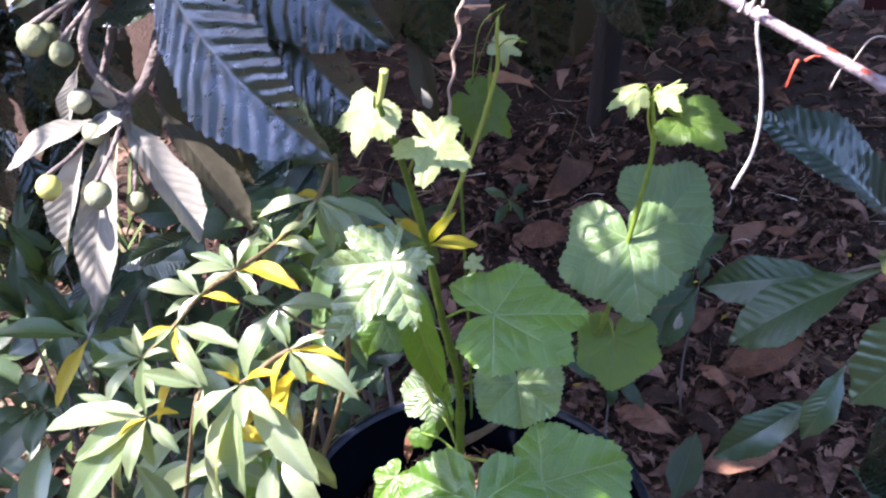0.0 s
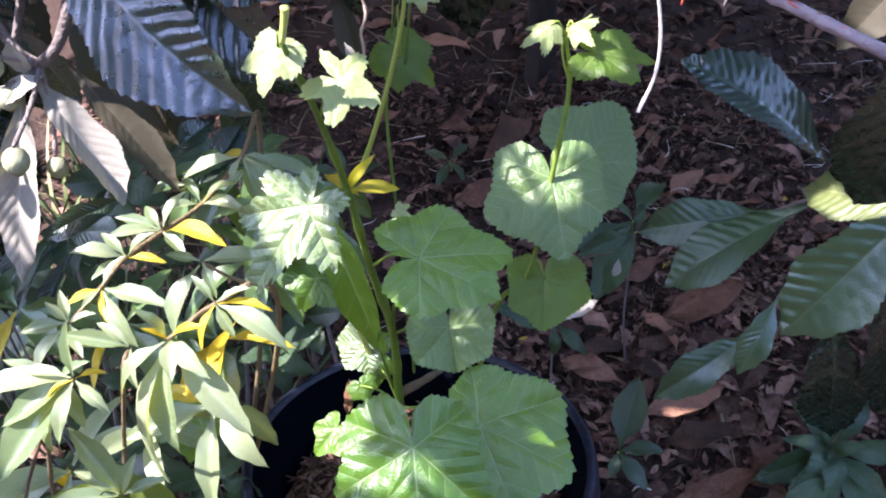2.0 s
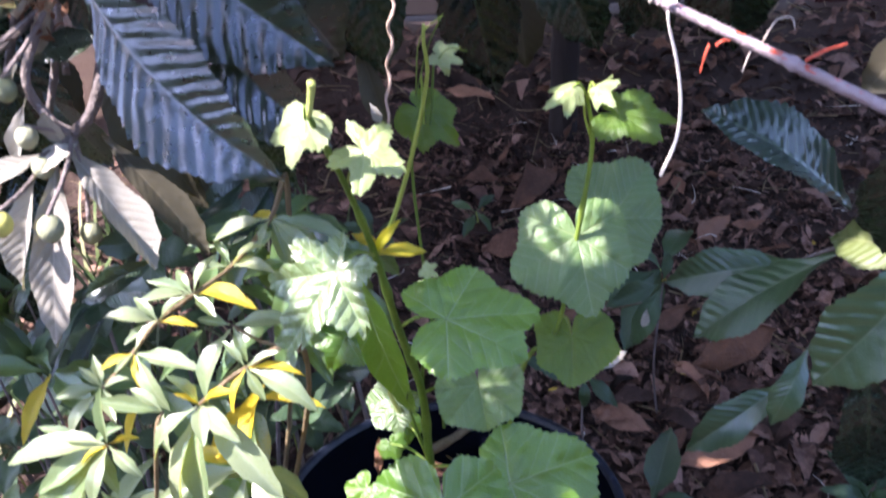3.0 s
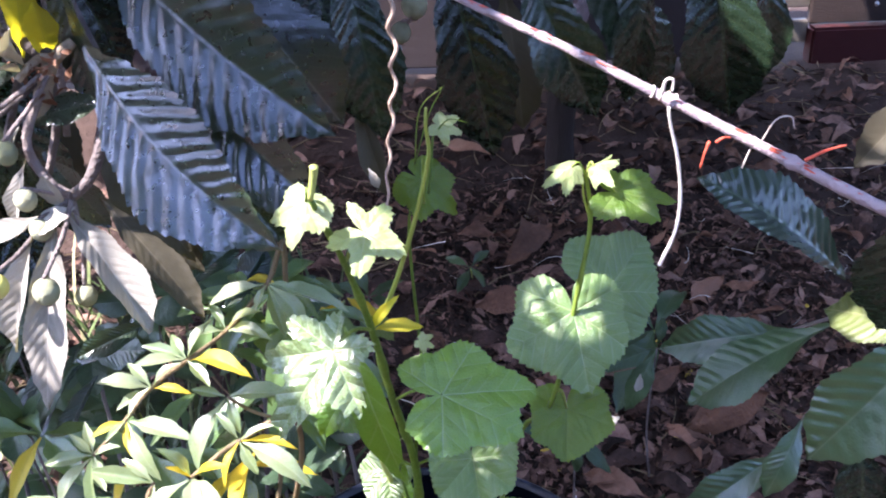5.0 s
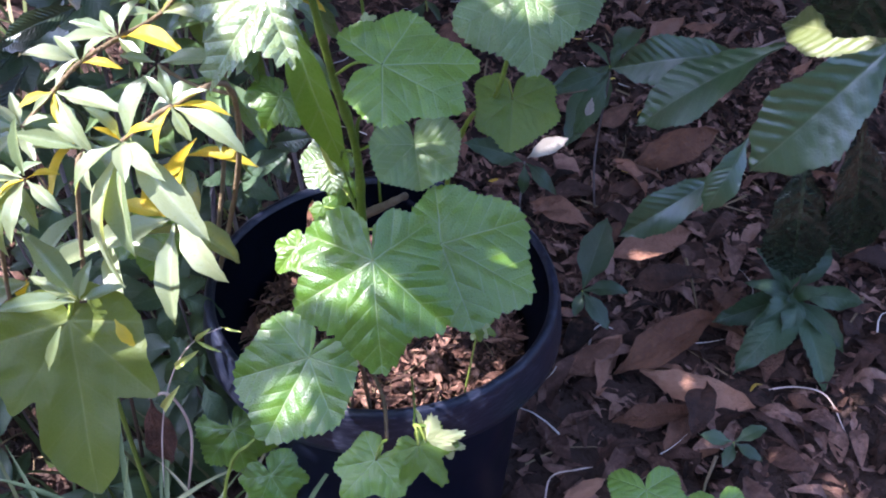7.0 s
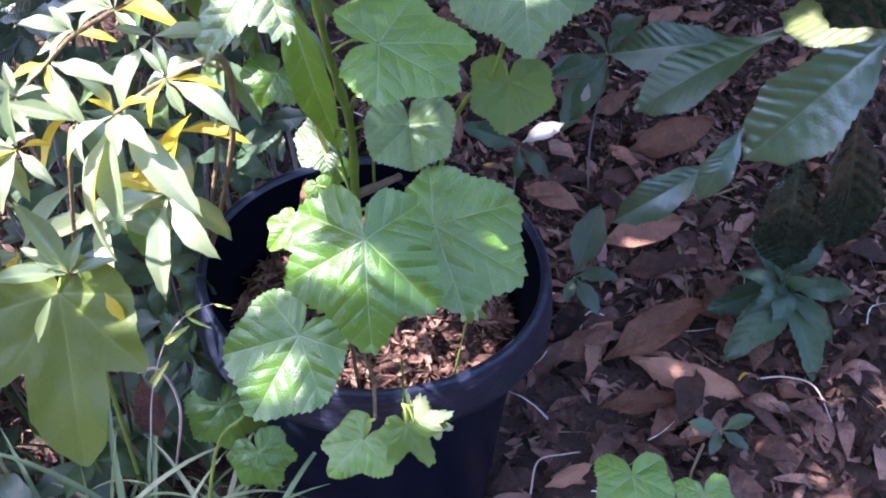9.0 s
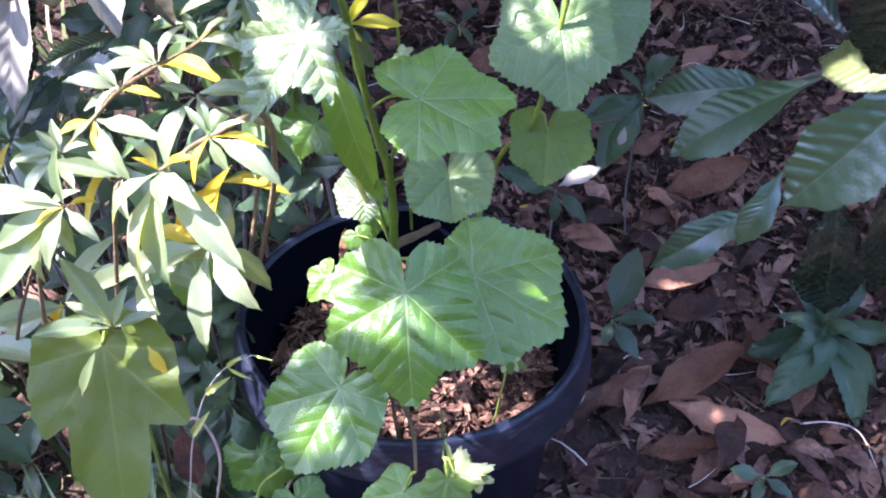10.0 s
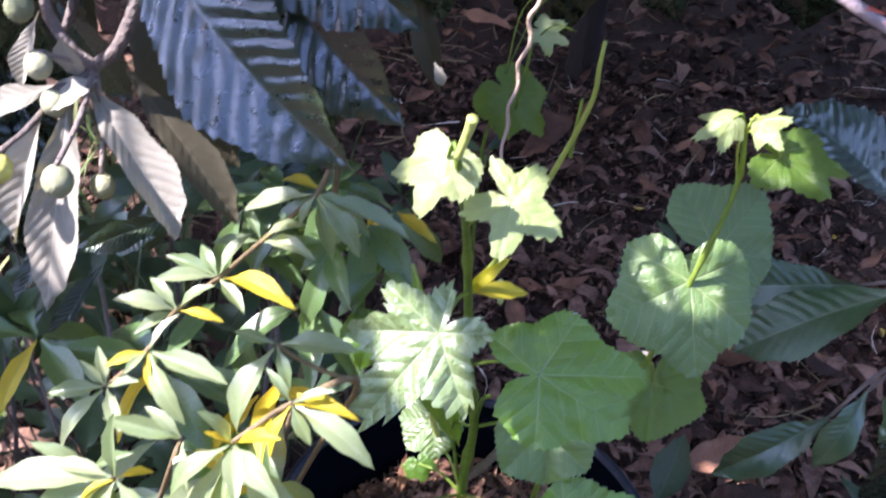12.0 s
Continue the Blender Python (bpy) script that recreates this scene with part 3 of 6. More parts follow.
SPRAY = [blade_mesh("spray_blade", M_SPRAY, W_LOQ, arch=a, fold=f, quilt=0.0072, veins=13, slope=0.8, teeth=0.07, nteeth=19, wave=0.03, twist=t, nv=104, nu=10, seed=i, lee=0.3) for i, a, f, t in ((31, 0.10, 0.20, 0.1), (32, 0.06, 0.12, -0.2), (33, 0.14, -0.10, 0.15))]
FELT = [blade_mesh("felted_blade", M_FELT, W_LOQ, arch=a, fold=f, quilt=0.0055, veins=13, slope=0.8, teeth=0.05, wave=0.03, twist=t, nv=78, nu=6, seed=i, lee=0.35) for i, a, f, t in ((4, 0.06, 0.5, 0.2), (5, 0.10, 0.2, -0.3))]
BROAD = lobed_mesh("broad_blade", M_SPRING, OUT_VINE, seed=15, wave=0.12, droop=0.40)
SPRING = lobed_mesh("spring_blade", M_SPRING, OUT_YOUNG, seed=14, wave=0.12, droop=0.28, nteeth=24, teeth=0.10)
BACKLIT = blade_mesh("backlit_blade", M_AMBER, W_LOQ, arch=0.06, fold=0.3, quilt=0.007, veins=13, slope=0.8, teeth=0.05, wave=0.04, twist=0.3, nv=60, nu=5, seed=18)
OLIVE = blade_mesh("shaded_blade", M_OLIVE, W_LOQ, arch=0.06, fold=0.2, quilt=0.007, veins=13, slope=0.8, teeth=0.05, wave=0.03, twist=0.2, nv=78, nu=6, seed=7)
W_SHR = ((0.0, 0.014), (0.08, 0.03), (0.36, 0.13), (0.58, 0.135), (0.85, 0.068), (1.0, 0.003))
SHR = [blade_mesh("shrub_blade", M_SHRUB, W_SHR, arch=a, fold=f, quilt=0.0, wave=0.012, twist=t, teeth=0.02, nteeth=14, nv=22, nu=3, seed=i) for i, a, f, t in ((1, 0.08, 0.6, 0.1), (2, 0.14, 0.4, -0.15), (3, 0.03, 0.75, 0.25), (4, 0.18, 0.5, -0.3))]
SHADESHR = [blade_mesh("shaded_shrub_blade", M_SHADESHRUB, W_SHR, arch=a, fold=f, wave=0.012, twist=t, teeth=0.02, nteeth=14, nv=22, nu=3, seed=i) for i, a, f, t in ((61, 0.08, 0.5, 0.1), (62, 0.14, 0.4, -0.15), (63, 0.05, 0.6, 0.2))]
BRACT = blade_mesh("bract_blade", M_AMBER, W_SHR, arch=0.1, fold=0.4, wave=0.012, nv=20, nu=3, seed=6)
SPIKE = blade_mesh("spike_blade", M_PALE, W_SHR, arch=0.1, fold=0.4, wave=0.012, nv=14, nu=2, seed=19)
STRAP = blade_mesh("strap_blade", M_VINE, W_SHR, arch=0.06, fold=0.3, wave=0.012, nv=22, nu=4, seed=16)
GOLD = [blade_mesh("yellow_blade", M_GOLD, W_SHR, arch=a, fold=0.35, wave=0.015, twist=t, nv=22, nu=3, seed=i) for i, a, t in ((5, 0.10, 0.2), (6, 0.15, -0.2))]
W_WEED = ((0.0, 0.012), (0.10, 0.05), (0.40, 0.23), (0.60, 0.24), (0.85, 0.13), (1.0, 0.004))
WEED = [blade_mesh("weed_blade", M_WEED, W_WEED, arch=a, fold=0.15, quilt=0.006, veins=8, slope=0.8, teeth=0.04, wave=0.03, twist=t, nv=24, nu=4, seed=i) for i, a, t in ((1, 0.06, 0.1), (2, 0.12, -0.2), (3, 0.18, 0.3))]
CRINKLED = [blade_mesh("crinkled_blade", M_FRESH, W_WEED, arch=a, fold=f, quilt=0.014, veins=9, slope=0.8, teeth=0.10, nteeth=16, wave=0.05, twist=t, nv=48, nu=6, seed=i) for i, a, f, t in ((41, 0.10, 0.25, 0.2), (42, 0.20, 0.05, -0.3), (43, 0.28, -0.15, 0.35))]
W_DEAD = ((0.0, 0.01), (0.08, 0.03), (0.35, 0.15), (0.60, 0.17), (0.85, 0.10), (1.0, 0.004))
DEAD = [blade_mesh("dead_blade", M_DEAD, W_DEAD, arch=a, fold=f, quilt=0.014, veins=14, wave=wv, twist=t, nv=26, nu=4, seed=i) for i, a, f, wv, t in ((1, 0.10, 0.5, 0.06, 0.4), (2, 0.05, -0.4, 0.08, -0.6), (3, 0.16, 0.2, 0.10, 0.9), (4, 0.03, 0.3, 0.05, -0.2))]


BROADLOQ = blade_mesh("broad_loquat_blade", M_SPRAY, W_LOQ, arch=0.04, fold=0.16, quilt=0.0125, veins=11, slope=0.7, teeth=0.07, nteeth=16, wave=0.02, twist=0.1, nv=110, nu=12, seed=35, lee=0.3)
LITLEAF = blade_mesh("sunlit_loquat_blade", M_SUNLEAF, W_LOQ, arch=0.05, fold=0.12, quilt=0.011, veins=12, slope=0.8, teeth=0.06, wave=0.03, twist=0.1, nv=96, nu=10, seed=36)
RIBBED = blade_mesh("ribbed_blade", M_RIB, W_LOQ, arch=0.07, fold=0.45, quilt=0.0150, veins=17, slope=0.8, teeth=0.07, nteeth=20, wave=0.02, twist=0.05, nv=120, nu=10, seed=24)
TAN = [blade_mesh("tan_blade", M_TAN, W_DEAD, arch=a, fold=f, quilt=0.010, veins=12, wave=wv, twist=t, nv=40, nu=4, seed=i) for i, a, f, wv, t in ((1, 0.08, 0.35, 0.05, 0.3), (4, 0.03, -0.3, 0.05, -0.2))]


# ---- ground ----
def ground_height(x, y):
    d = 0.012 * noise.noise((x * 3.1, y * 3.1, 0.3)) + 0.006 * noise.noise((x * 11, y * 11, 2.3))
    return d if abs(x) < 4 and -3 < y < 5 else 0.0


def build_ground():
    xs = [-60, -20, -8, -4] + [-2.4 + 0.05 * i for i in range(97)] + [4, 8, 20, 60]
    ys = [-60, -20, -8, -3, -1] + [-0.4 + 0.05 * i for i in range(85)] + [5, 8, 20, 60]
    verts = [(x, y, ground_height(x, y)) for y in ys for x in xs]
    w = len(xs)
    faces = [(j * w + i, j * w + i + 1, (j + 1) * w + i + 1, (j + 1) * w + i) for j in range(len(ys) - 1) for i in range(w - 1)]
    tagged(new("ground", mesh_from("ground", verts, faces, M_SOIL)), "dark bare garden soil under dry leaf litter", "ground", kind="structure")


build_ground()


def scatter_mesh(name, mat, count, seed, place, make):
    """Many small loose pieces joined in one mesh: place(rng) gives a pose, make(rng) vertices and faces."""
    rng = random.Random(seed)
    verts, faces = [], []
    for _ in range(count):
        m = place(rng)
        if m is None:
            continue
        v, f = make(rng)
        b = len(verts)
        verts += [tuple(m @ Vector(p)) for p in v]
        faces += [tuple(b + k for k in q) for q in f]
    return mesh_from(name, verts, faces, mat)


def curled_scrap(rng):
    """A dry leaf or scrap: a strip that curls across and along."""
    wd, curl, bend = rng.uniform(0.11, 0.24), rng.uniform(-1.2, 1.6), rng.uniform(-0.35, 0.35)
    v, f = [], []
    n = 7
    for j in range(n + 1):
        s = j / n
        w = wd * math.sin(math.pi * min(max(s, 0.03), 0.97)) ** 0.8
        for i in (-1, -0.5, 0, 0.5, 1):
            v.append((i * w, s - 0.5, curl * (i * w) ** 2 * 1.6 + bend * math.sin(math.pi * s) + 0.05 * rng.uniform(-1, 1) * abs(i)))
    for j in range(n):
        for i in range(4):
            f.append((j * 5 + i, j * 5 + i + 1, (j + 1) * 5 + i + 1, (j + 1) * 5 + i))
    return v, f


def bark_chip(rng):
    """A narrow fibre or chip of bark, bent and frayed."""
    v, f = curled_scrap(rng)
    k = rng.uniform(0.25, 0.95)
    return [(x * k, y, z * 0.8) for x, y, z in v], f


def twig(rng):
    v, f = [], []
    k1, k2 = rng.uniform(-0.15, 0.15), rng.uniform(-0.1, 0.1)
    for j in range(5):
        s = j / 4
        r = 0.014 * (1.2 - s)
        for k in range(4):
            a = math.pi / 2 * k
            v.append((k1 * math.sin(3 * s) + r * math.cos(a), s - 0.5, k2 * math.sin(4 * s) + r * math.sin(a)))
    for j in range(4):
        for k in range(4):
            f.append((j * 4 + k, j * 4 + (k + 1) % 4, (j + 1) * 4 + (k + 1) % 4, (j + 1) * 4 + k))
    return v, f


def on_ground(lo, hi, smin, smax, tilt=0.34, lift=0.012, band=(-0.8, 1.9, 0.35, 3.0)):
    def place(rng):
        x, y = rng.uniform(band[0], band[1]), rng.uniform(band[2], band[3])
        if (x - 0.029) ** 2 + (y - 0.662) ** 2 < 0.13 ** 2:
            return None
        s = rng.uniform(smin, smax)
        return Matrix.Translation((x, y, ground_height(x, y) + rng.uniform(0.2, 1.4) * lift)) @ Euler((rng.uniform(-tilt, tilt), rng.uniform(-tilt, tilt), rng.uniform(0, 6.28))).to_matrix().to_4x4() @ Matrix.Scale(s, 4)
    return place


tagged(new("leaf_litter", scatter_mesh("leaf_litter", M_LITTER, 3600, 11, on_ground(0, 0, 0.022, 0.085), curled_scrap)), "dense brown and mauve dry leaf litter covering the soil", "leaf litter", kind="stuff")
tagged(new("leaf_litter", scatter_mesh("leaf_litter", M_LITTER, 2000, 14, on_ground(0, 0, 0.02, 0.075, 0.5, 0.012, (-0.1, 1.1, 0.35, 1.5)), curled_scrap)), "dry brown leaf scraps around the pot", "leaf litter", kind="stuff")
tagged(new("litter_crumbs", scatter_mesh("litter_crumbs", M_LITTER, 12000, 12, on_ground(0, 0, 0.006, 0.026, 0.8, 0.012, (-0.6, 1.3, 0.4, 2.3)), curled_scrap)), "small broken crumbs of dry leaves on soil", "leaf litter", kind="stuff")
tagged(new("dry_straws", scatter_mesh("dry_straws", M_STRAW, 110, 15, on_ground(0, 0, 0.03, 0.09, 0.3, 0.03, (-0.1, 1.2, 0.6, 2.2)), twig)), "thin bleached straws on the litter", "straws", kind="stuff")
tagged(new("yellow_scraps", scatter_mesh("yellow_scraps", M_GOLDSCRAP, 26, 16, on_ground(0, 0, 0.010, 0.022, 0.5, 0.03, (0.1, 0.9, 0.7, 1.8)), curled_scrap)), "tiny yellow leaf scraps on the litter", "leaf scraps", kind="stuff")
tagged(new("litter_crumbs", scatter_mesh("litter_crumbs", M_LITTER, 5000, 17, on_ground(0, 0, 0.008, 0.03, 0.8, 0.016, (0.0, 0.8, 0.9, 2.2)), curled_scrap)), "broken dry leaf crumbs on the soil", "leaf litter", kind="stuff")
tagged(new("litter_twigs", scatter_mesh("litter_twigs", M_WOODY, 700, 13, on_ground(0, 0, 0.04, 0.16, 0.25, 0.02), twig)), "thin dry twigs lying among the litter", "twigs", kind="stuff")

# ---- back wall ----
def build_wall():
    w = thing("wall_back", (0.4, 3.1, 0), "shaded weathered board fence behind the garden bed", "wall", kind="structure")
    z = 0.02
    for k in range(9):
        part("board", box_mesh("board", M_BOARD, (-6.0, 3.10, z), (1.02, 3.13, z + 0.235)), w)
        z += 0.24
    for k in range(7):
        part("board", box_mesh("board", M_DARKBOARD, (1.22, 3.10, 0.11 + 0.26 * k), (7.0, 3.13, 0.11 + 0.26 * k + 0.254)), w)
    part("red_board", box_mesh("red_board", M_REDBOARD, (1.22, 3.06, -0.02), (7.0, 3.128, 0.105), 0.008), w, None, "red painted skirting board")
    for k in range(4):
        part("slat", box_mesh("slat", M_CREAM, (1.02, 3.11, 0.05 + 0.11 * k), (1.22, 3.14, 0.05 + 0.11 * k + 0.07)), w, None, "cream slat")
    for x, z in ((1.42, 0.165), (1.52, 0.165), (2.1, 0.165)):
        part("screw", lathe_mesh("screw", M_STEEL, ((0.0, 0.006), (0.006, 0.005), (0.008, 0.0)), 12), w, pose(x, 3.098, z, 90, 0, 0))
    m = box_mesh("wall_side", M_BOARD, (0, 0, 0), (0.1, 9, 2.2))
    for name, at in (("wall_east", (7.0, -5.9, 0)), ("wall_west", (-6.1, -5.9, 0))):
        ob = tagged(new(name, m), "plain weathered board fence, unseen", "wall", kind="structure")
        ob.matrix_basis = pose(*at)
    # unseen fence, added at a height that keeps low sky light out
    ob = tagged(new("wall_south", box_mesh("wall_south", M_BOARD, (-6.1, -3.6, 0), (7.1, -3.5, 3.0))), "plain weathered board fence, unseen", "wall", kind="structure")


build_wall()


def build_post():
    p = thing("wooden_post", (0.331, 2.196, -0.000), "old dark wooden post standing in the litter", "post")
    x, y = p.location[0], p.location[1]
    part("shaft", tube_mesh("shaft", M_POST, [(x, y, -0.02), (x + 0.005, y, 0.2), (x + 0.012, y + 0.01, 0.36)], 0.034, 0.030, 12, 6, 0.06, 9), p)
    part("pipe", tube_mesh("pipe", M_GREY, [(x + 0.014, y - 0.01, 0.34), (x + 0.06, y, 0.47)], 0.022, 0.020, 12, 4), p, None, "pale grey pipe end")


build_post()


# ---- the pot ----
POT = (0.029, 0.662, 0.0)


def build_pot():
    pot = thing("plant_pot", POT, "large black plastic nursery pot with scuffed rim, standing on the soil", "plant pot")
    body = part("body", lathe_mesh("body", M_POT, ((0.0, 0.004), (0.1130, 0.004), (0.1181, 0.010), (0.1361, 0.266), (0.1371, 0.276), (0.1438, 0.279), (0.1499, 0.2795)), 96, 0.004), pot, pose(*POT))
    part("rim", lathe_mesh("rim", M_RIM, ((0.1479, 0.2790), (0.1505, 0.2775), (0.1587, 0.2765), (0.1618, 0.2790), (0.1616, 0.2850), (0.1592, 0.3060), (0.1573, 0.3160), (0.1553, 0.3203), (0.1525, 0.3218), (0.1497, 0.3205), (0.1479, 0.3165)), 96, 0.004), pot, pose(*POT), "rolled black rim, dusty and scratched")
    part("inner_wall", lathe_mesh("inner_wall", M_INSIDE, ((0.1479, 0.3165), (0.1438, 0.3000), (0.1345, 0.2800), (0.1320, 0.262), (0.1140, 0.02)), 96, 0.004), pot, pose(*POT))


build_pot()


def in_pot(rng, spread=0.124, z=0.255):
    r, a = spread * math.sqrt(rng.random()), rng.uniform(0, 6.28)
    return (POT[0] + r * math.cos(a), POT[1] + r * math.sin(a), z)


def pot_soil():
    prof = [(0.1305, 0.247), (0.12, 0.250), (0.09, 0.253), (0.05, 0.256), (0.0, 0.257)]
    ob = tagged(new("potting_soil", lathe_mesh("potting_soil", M_SOIL, prof, 48)), "dark soil filling the pot below its rim", "soil")
    ob.matrix_basis = pose(*POT)

    def place(rng):
        x, y, z = in_pot(rng)
        s = rng.choice((rng.uniform(0.006, 0.014), rng.uniform(0.009, 0.030)))
        return Matrix.Translation((x, y, z + rng.uniform(0, 0.016))) @ Euler((rng.uniform(-0.6, 0.6), rng.uniform(-0.6, 0.6), rng.uniform(0, 6.28))).to_matrix().to_4x4() @ Matrix.Scale(s, 4)
    tagged(new("bark_mulch", scatter_mesh("bark_mulch", M_MULCH, 3800, 21, place, bark_chip)), "reddish brown bark chips and dry leaf scraps in the pot", "mulch", kind="stuff")

    def place2(rng):
        x, y, z = in_pot(rng)
        return Matrix.Translation((x, y, z + 0.012)) @ Euler((rng.uniform(-0.2, 0.2), rng.uniform(-0.2, 0.2), rng.uniform(0, 6.28))).to_matrix().to_4x4() @ Matrix.Scale(rng.uniform(0.03, 0.08), 4)
    tagged(new("mulch_twigs", scatter_mesh("mulch_twigs", M_WOODY, 60, 22, place2, twig)), "thin dry twigs on the mulch in the pot", "twigs", kind="stuff")


pot_soil()
stick = tagged(new("dry_stick", tube_mesh("dry_stick", M_WOODY, [(0.015, 0.620, 0.427), (0.033, 0.640, 0.421), (0.050, 0.680, 0.400)], 0.004, 0.003, 8, 5, 0.1)), "short brown dry stick leaning in the pot", "stick")
ob = tagged(new("dry_leaf", DEAD[0]), "thin pinkish dry leaf standing in the pot", "fallen leaf")
ob.matrix_basis = aim((-0.027, 0.626, 0.400), (-0.024, 0.638, 0.430), CAMWARD, 0.7)


# ---- the vine in the pot ----
def vine_leaf(plant, me, base, tip, up, width=1.0, stalk=None, thick=0.0011, label="", stalk_mat=None, name="leaf"):
    part(name, me, plant, aim(base, tip, up, width), label)
    if stalk is not None:
        b, s = Vector(base), Vector(stalk)
        mid = (b + s) / 2 + Vector((0, 0, 0.006))
        part("leaf_stalk", tube_mesh("leaf_stalk", stalk_mat or M_STEM, [s, mid, b], thick, thick * 0.8, 6, 4), plant)


def build_vine():
    v = thing("grape_vine", (0.030, 0.63, 0.255), "young green vine with toothed lobed leaves, growing in the black pot", "vine")
    s0, s1, s2, s3 = (0.016, 0.615, 0.417), (0.015, 0.585, 0.513), (0.004, 0.553, 0.593), (-0.004, 0.520, 0.669)
    s4, s5, s6 = (-0.012, 0.475, 0.737), (-0.021, 0.430, 0.796), (-0.018, 0.427, 0.810)
    part("stem", tube_mesh("stem", M_STEM, [(0.026, 0.63, 0.24), s0, s1, s2, s3, s4, s5], 0.0038, 0.0014, 10, 6, 0.04, 4, 6), v)
    part("tip", tube_mesh("tip", M_PALE, [s5, Vector(s5).lerp(Vector(s6), 0.5), s6, Vector(s6) + Vector((0.0005, -0.001, 0.004))], 0.0014, 0.0021, 8, 5), v, None, "pale yellow growing tip")
    t1, t2, t3 = (0.009, 0.518, 0.694), (0.024, 0.508, 0.742), (0.034, 0.495, 0.787)
    part("tendril", tube_mesh("tendril", M_STEM, [s3, t1, t2, t3, (0.0335, 0.488, 0.808), (0.034, 0.488, 0.818)], 0.0017, 0.0008, 7, 7), v)
    part("tendril", tube_mesh("tendril", M_STEM, [(0.031, 0.503, 0.758), (0.031, 0.500, 0.777), (0.031, 0.498, 0.788)], 0.0010, 0.0006, 6, 4), v)
    # the large leaves
    def lobed(lobes, base, tip, up, stalk, mat=M_VINE, thick=0.0011, label="", **shape):
        vine_leaf(v, vine_blade("vine_blade", mat, lobes, **shape), base, tip, up, 1.0, stalk, thick, label)

    lobed(((-132, 0.42), (-60, 0.67), (0, 1.0), (50, 0.80), (89, 0.60), (150, 0.42)), (-0.020, 0.452, 0.699), (-0.053, 0.430, 0.665), (-0.205, -0.717, 0.666), s3, M_BLANCHED, label="pale sunlit lobed leaf", sinus=0.66, teeth=0.16, nteeth=38, wave=0.12, droop=0.20, quilt=0.07, seed=9)
    lobed(((-140, 0.54), (-53, 0.68), (0, 1.0), (32, 0.92), (95, 0.62)), (0.036, 0.512, 0.625), (0.096, 0.519, 0.623), (0.122, -0.632, 0.765), s2, label="flat green toothed leaf with pale veins", sinus=0.84, droop=0.14, seed=21)
    lobed(((-109, 0.68), (-45, 0.80), (0, 1.0), (69, 0.94), (124, 0.77)), (0.127, 0.590, 0.633), (0.134, 0.555, 0.593), (-0.053, -0.757, 0.652), (0.126, 0.592, 0.600), M_SKYVINE, label="blue-green toothed leaf with sunlit veins", sinus=0.93, droop=0.10, quilt=0.04, seed=22)
    lobed(((-123, 1.20), (-54, 1.30), (0, 1.0), (66, 1.0), (127, 1.06)), (0.163, 0.660, 0.607), (0.203, 0.662, 0.603), (0.100, -0.752, 0.652), (0.145, 0.620, 0.604), M_SKYVINE, label="shaded blue-green toothed leaf", sinus=0.97, droop=0.05, seed=23)
    lobed(((-115, 0.81), (-69, 0.95), (0, 1.0), (45, 0.92), (111, 0.74)), (0.127, 0.608, 0.540), (0.124, 0.580, 0.514), (0.0, -0.68, 0.733), (0.119, 0.600, 0.562), M_SPRING, label="olive-green leaf glowing in the backlight", sinus=0.93, droop=0.08, fold=0.12, seed=24)
    lobed(((-84, 0.93), (-42, 1.04), (0, 0.95), (50, 1.05), (92, 0.93)), (0.056, 0.572, 0.527), (0.060, 0.548, 0.503), (0.0, -0.707, 0.707), s1, M_SKYVINE, label="grey-green leaf folded along its midrib, with two patches of sun", sinus=1.0, droop=0.10, fold=0.50, quilt=0.06, seed=25)
    lobed(((-125, 0.85), (-50, 0.95), (0, 1.0), (50, 0.9), (120, 0.8)), (-0.009, 0.624, 0.478), (-0.026, 0.614, 0.461), (-0.25, -0.70, 0.65), (0.002, 0.622, 0.466), M_BLANCHED, 0.0008, "small round sunlit leaf beside the stem", sinus=0.93, teeth=0.07, nteeth=28, droop=0.12, seed=41)
    vine_leaf(v, VINE[1], (-0.002, 0.660, 0.426), (-0.001, 0.648, 0.412), (0.2, -0.8, 0.5), 0.9, s0)
    vine_leaf(v, VINE[0], (-0.015, 0.630, 0.429), (-0.009, 0.622, 0.420), (0.0, -0.6, 0.8), 1.2, s0)
    lobed(((-150, 0.67), (-65, 0.88), (0, 1.0), (56, 0.70), (130, 0.56)), (-0.032, 0.570, 0.438), (-0.050, 0.560, 0.422), (-0.309, -0.619, 0.722), s0, label="small grey-green crinkled leaf", quilt=0.08, seed=26)
    lobed(((-122, 0.62), (-44, 0.87), (0, 1.0), (65, 0.84), (117, 0.70)), (0.027, 0.466, 0.513), (0.030, 0.415, 0.463), (-0.081, -0.705, 0.705), s0, thick=0.0014, label="broad green toothed leaf with patches of sun", sinus=0.86, droop=0.24, fold=-0.22, notch=5, quilt=0.06, seed=27)
    lobed(((-123, 0.54), (-45, 0.90), (0, 1.0), (42, 0.87), (80, 0.72)), (0.073, 0.526, 0.475), (0.138, 0.506, 0.444), (0.149, -0.648, 0.747), s0, thick=0.0014, label="broad green toothed leaf", sinus=0.95, droop=0.06, notch=5, seed=28)
    lobed(((-101, 0.52), (-49, 0.76), (0, 1.0), (45, 0.84), (109, 0.56)), (-0.016, 0.447, 0.448), (-0.048, 0.412, 0.404), (-0.150, -0.719, 0.679), (0.0, 0.56, 0.27), thick=0.0014, label="dull green toothed leaf hanging over the rim", sinus=0.95, droop=0.08, seed=29)
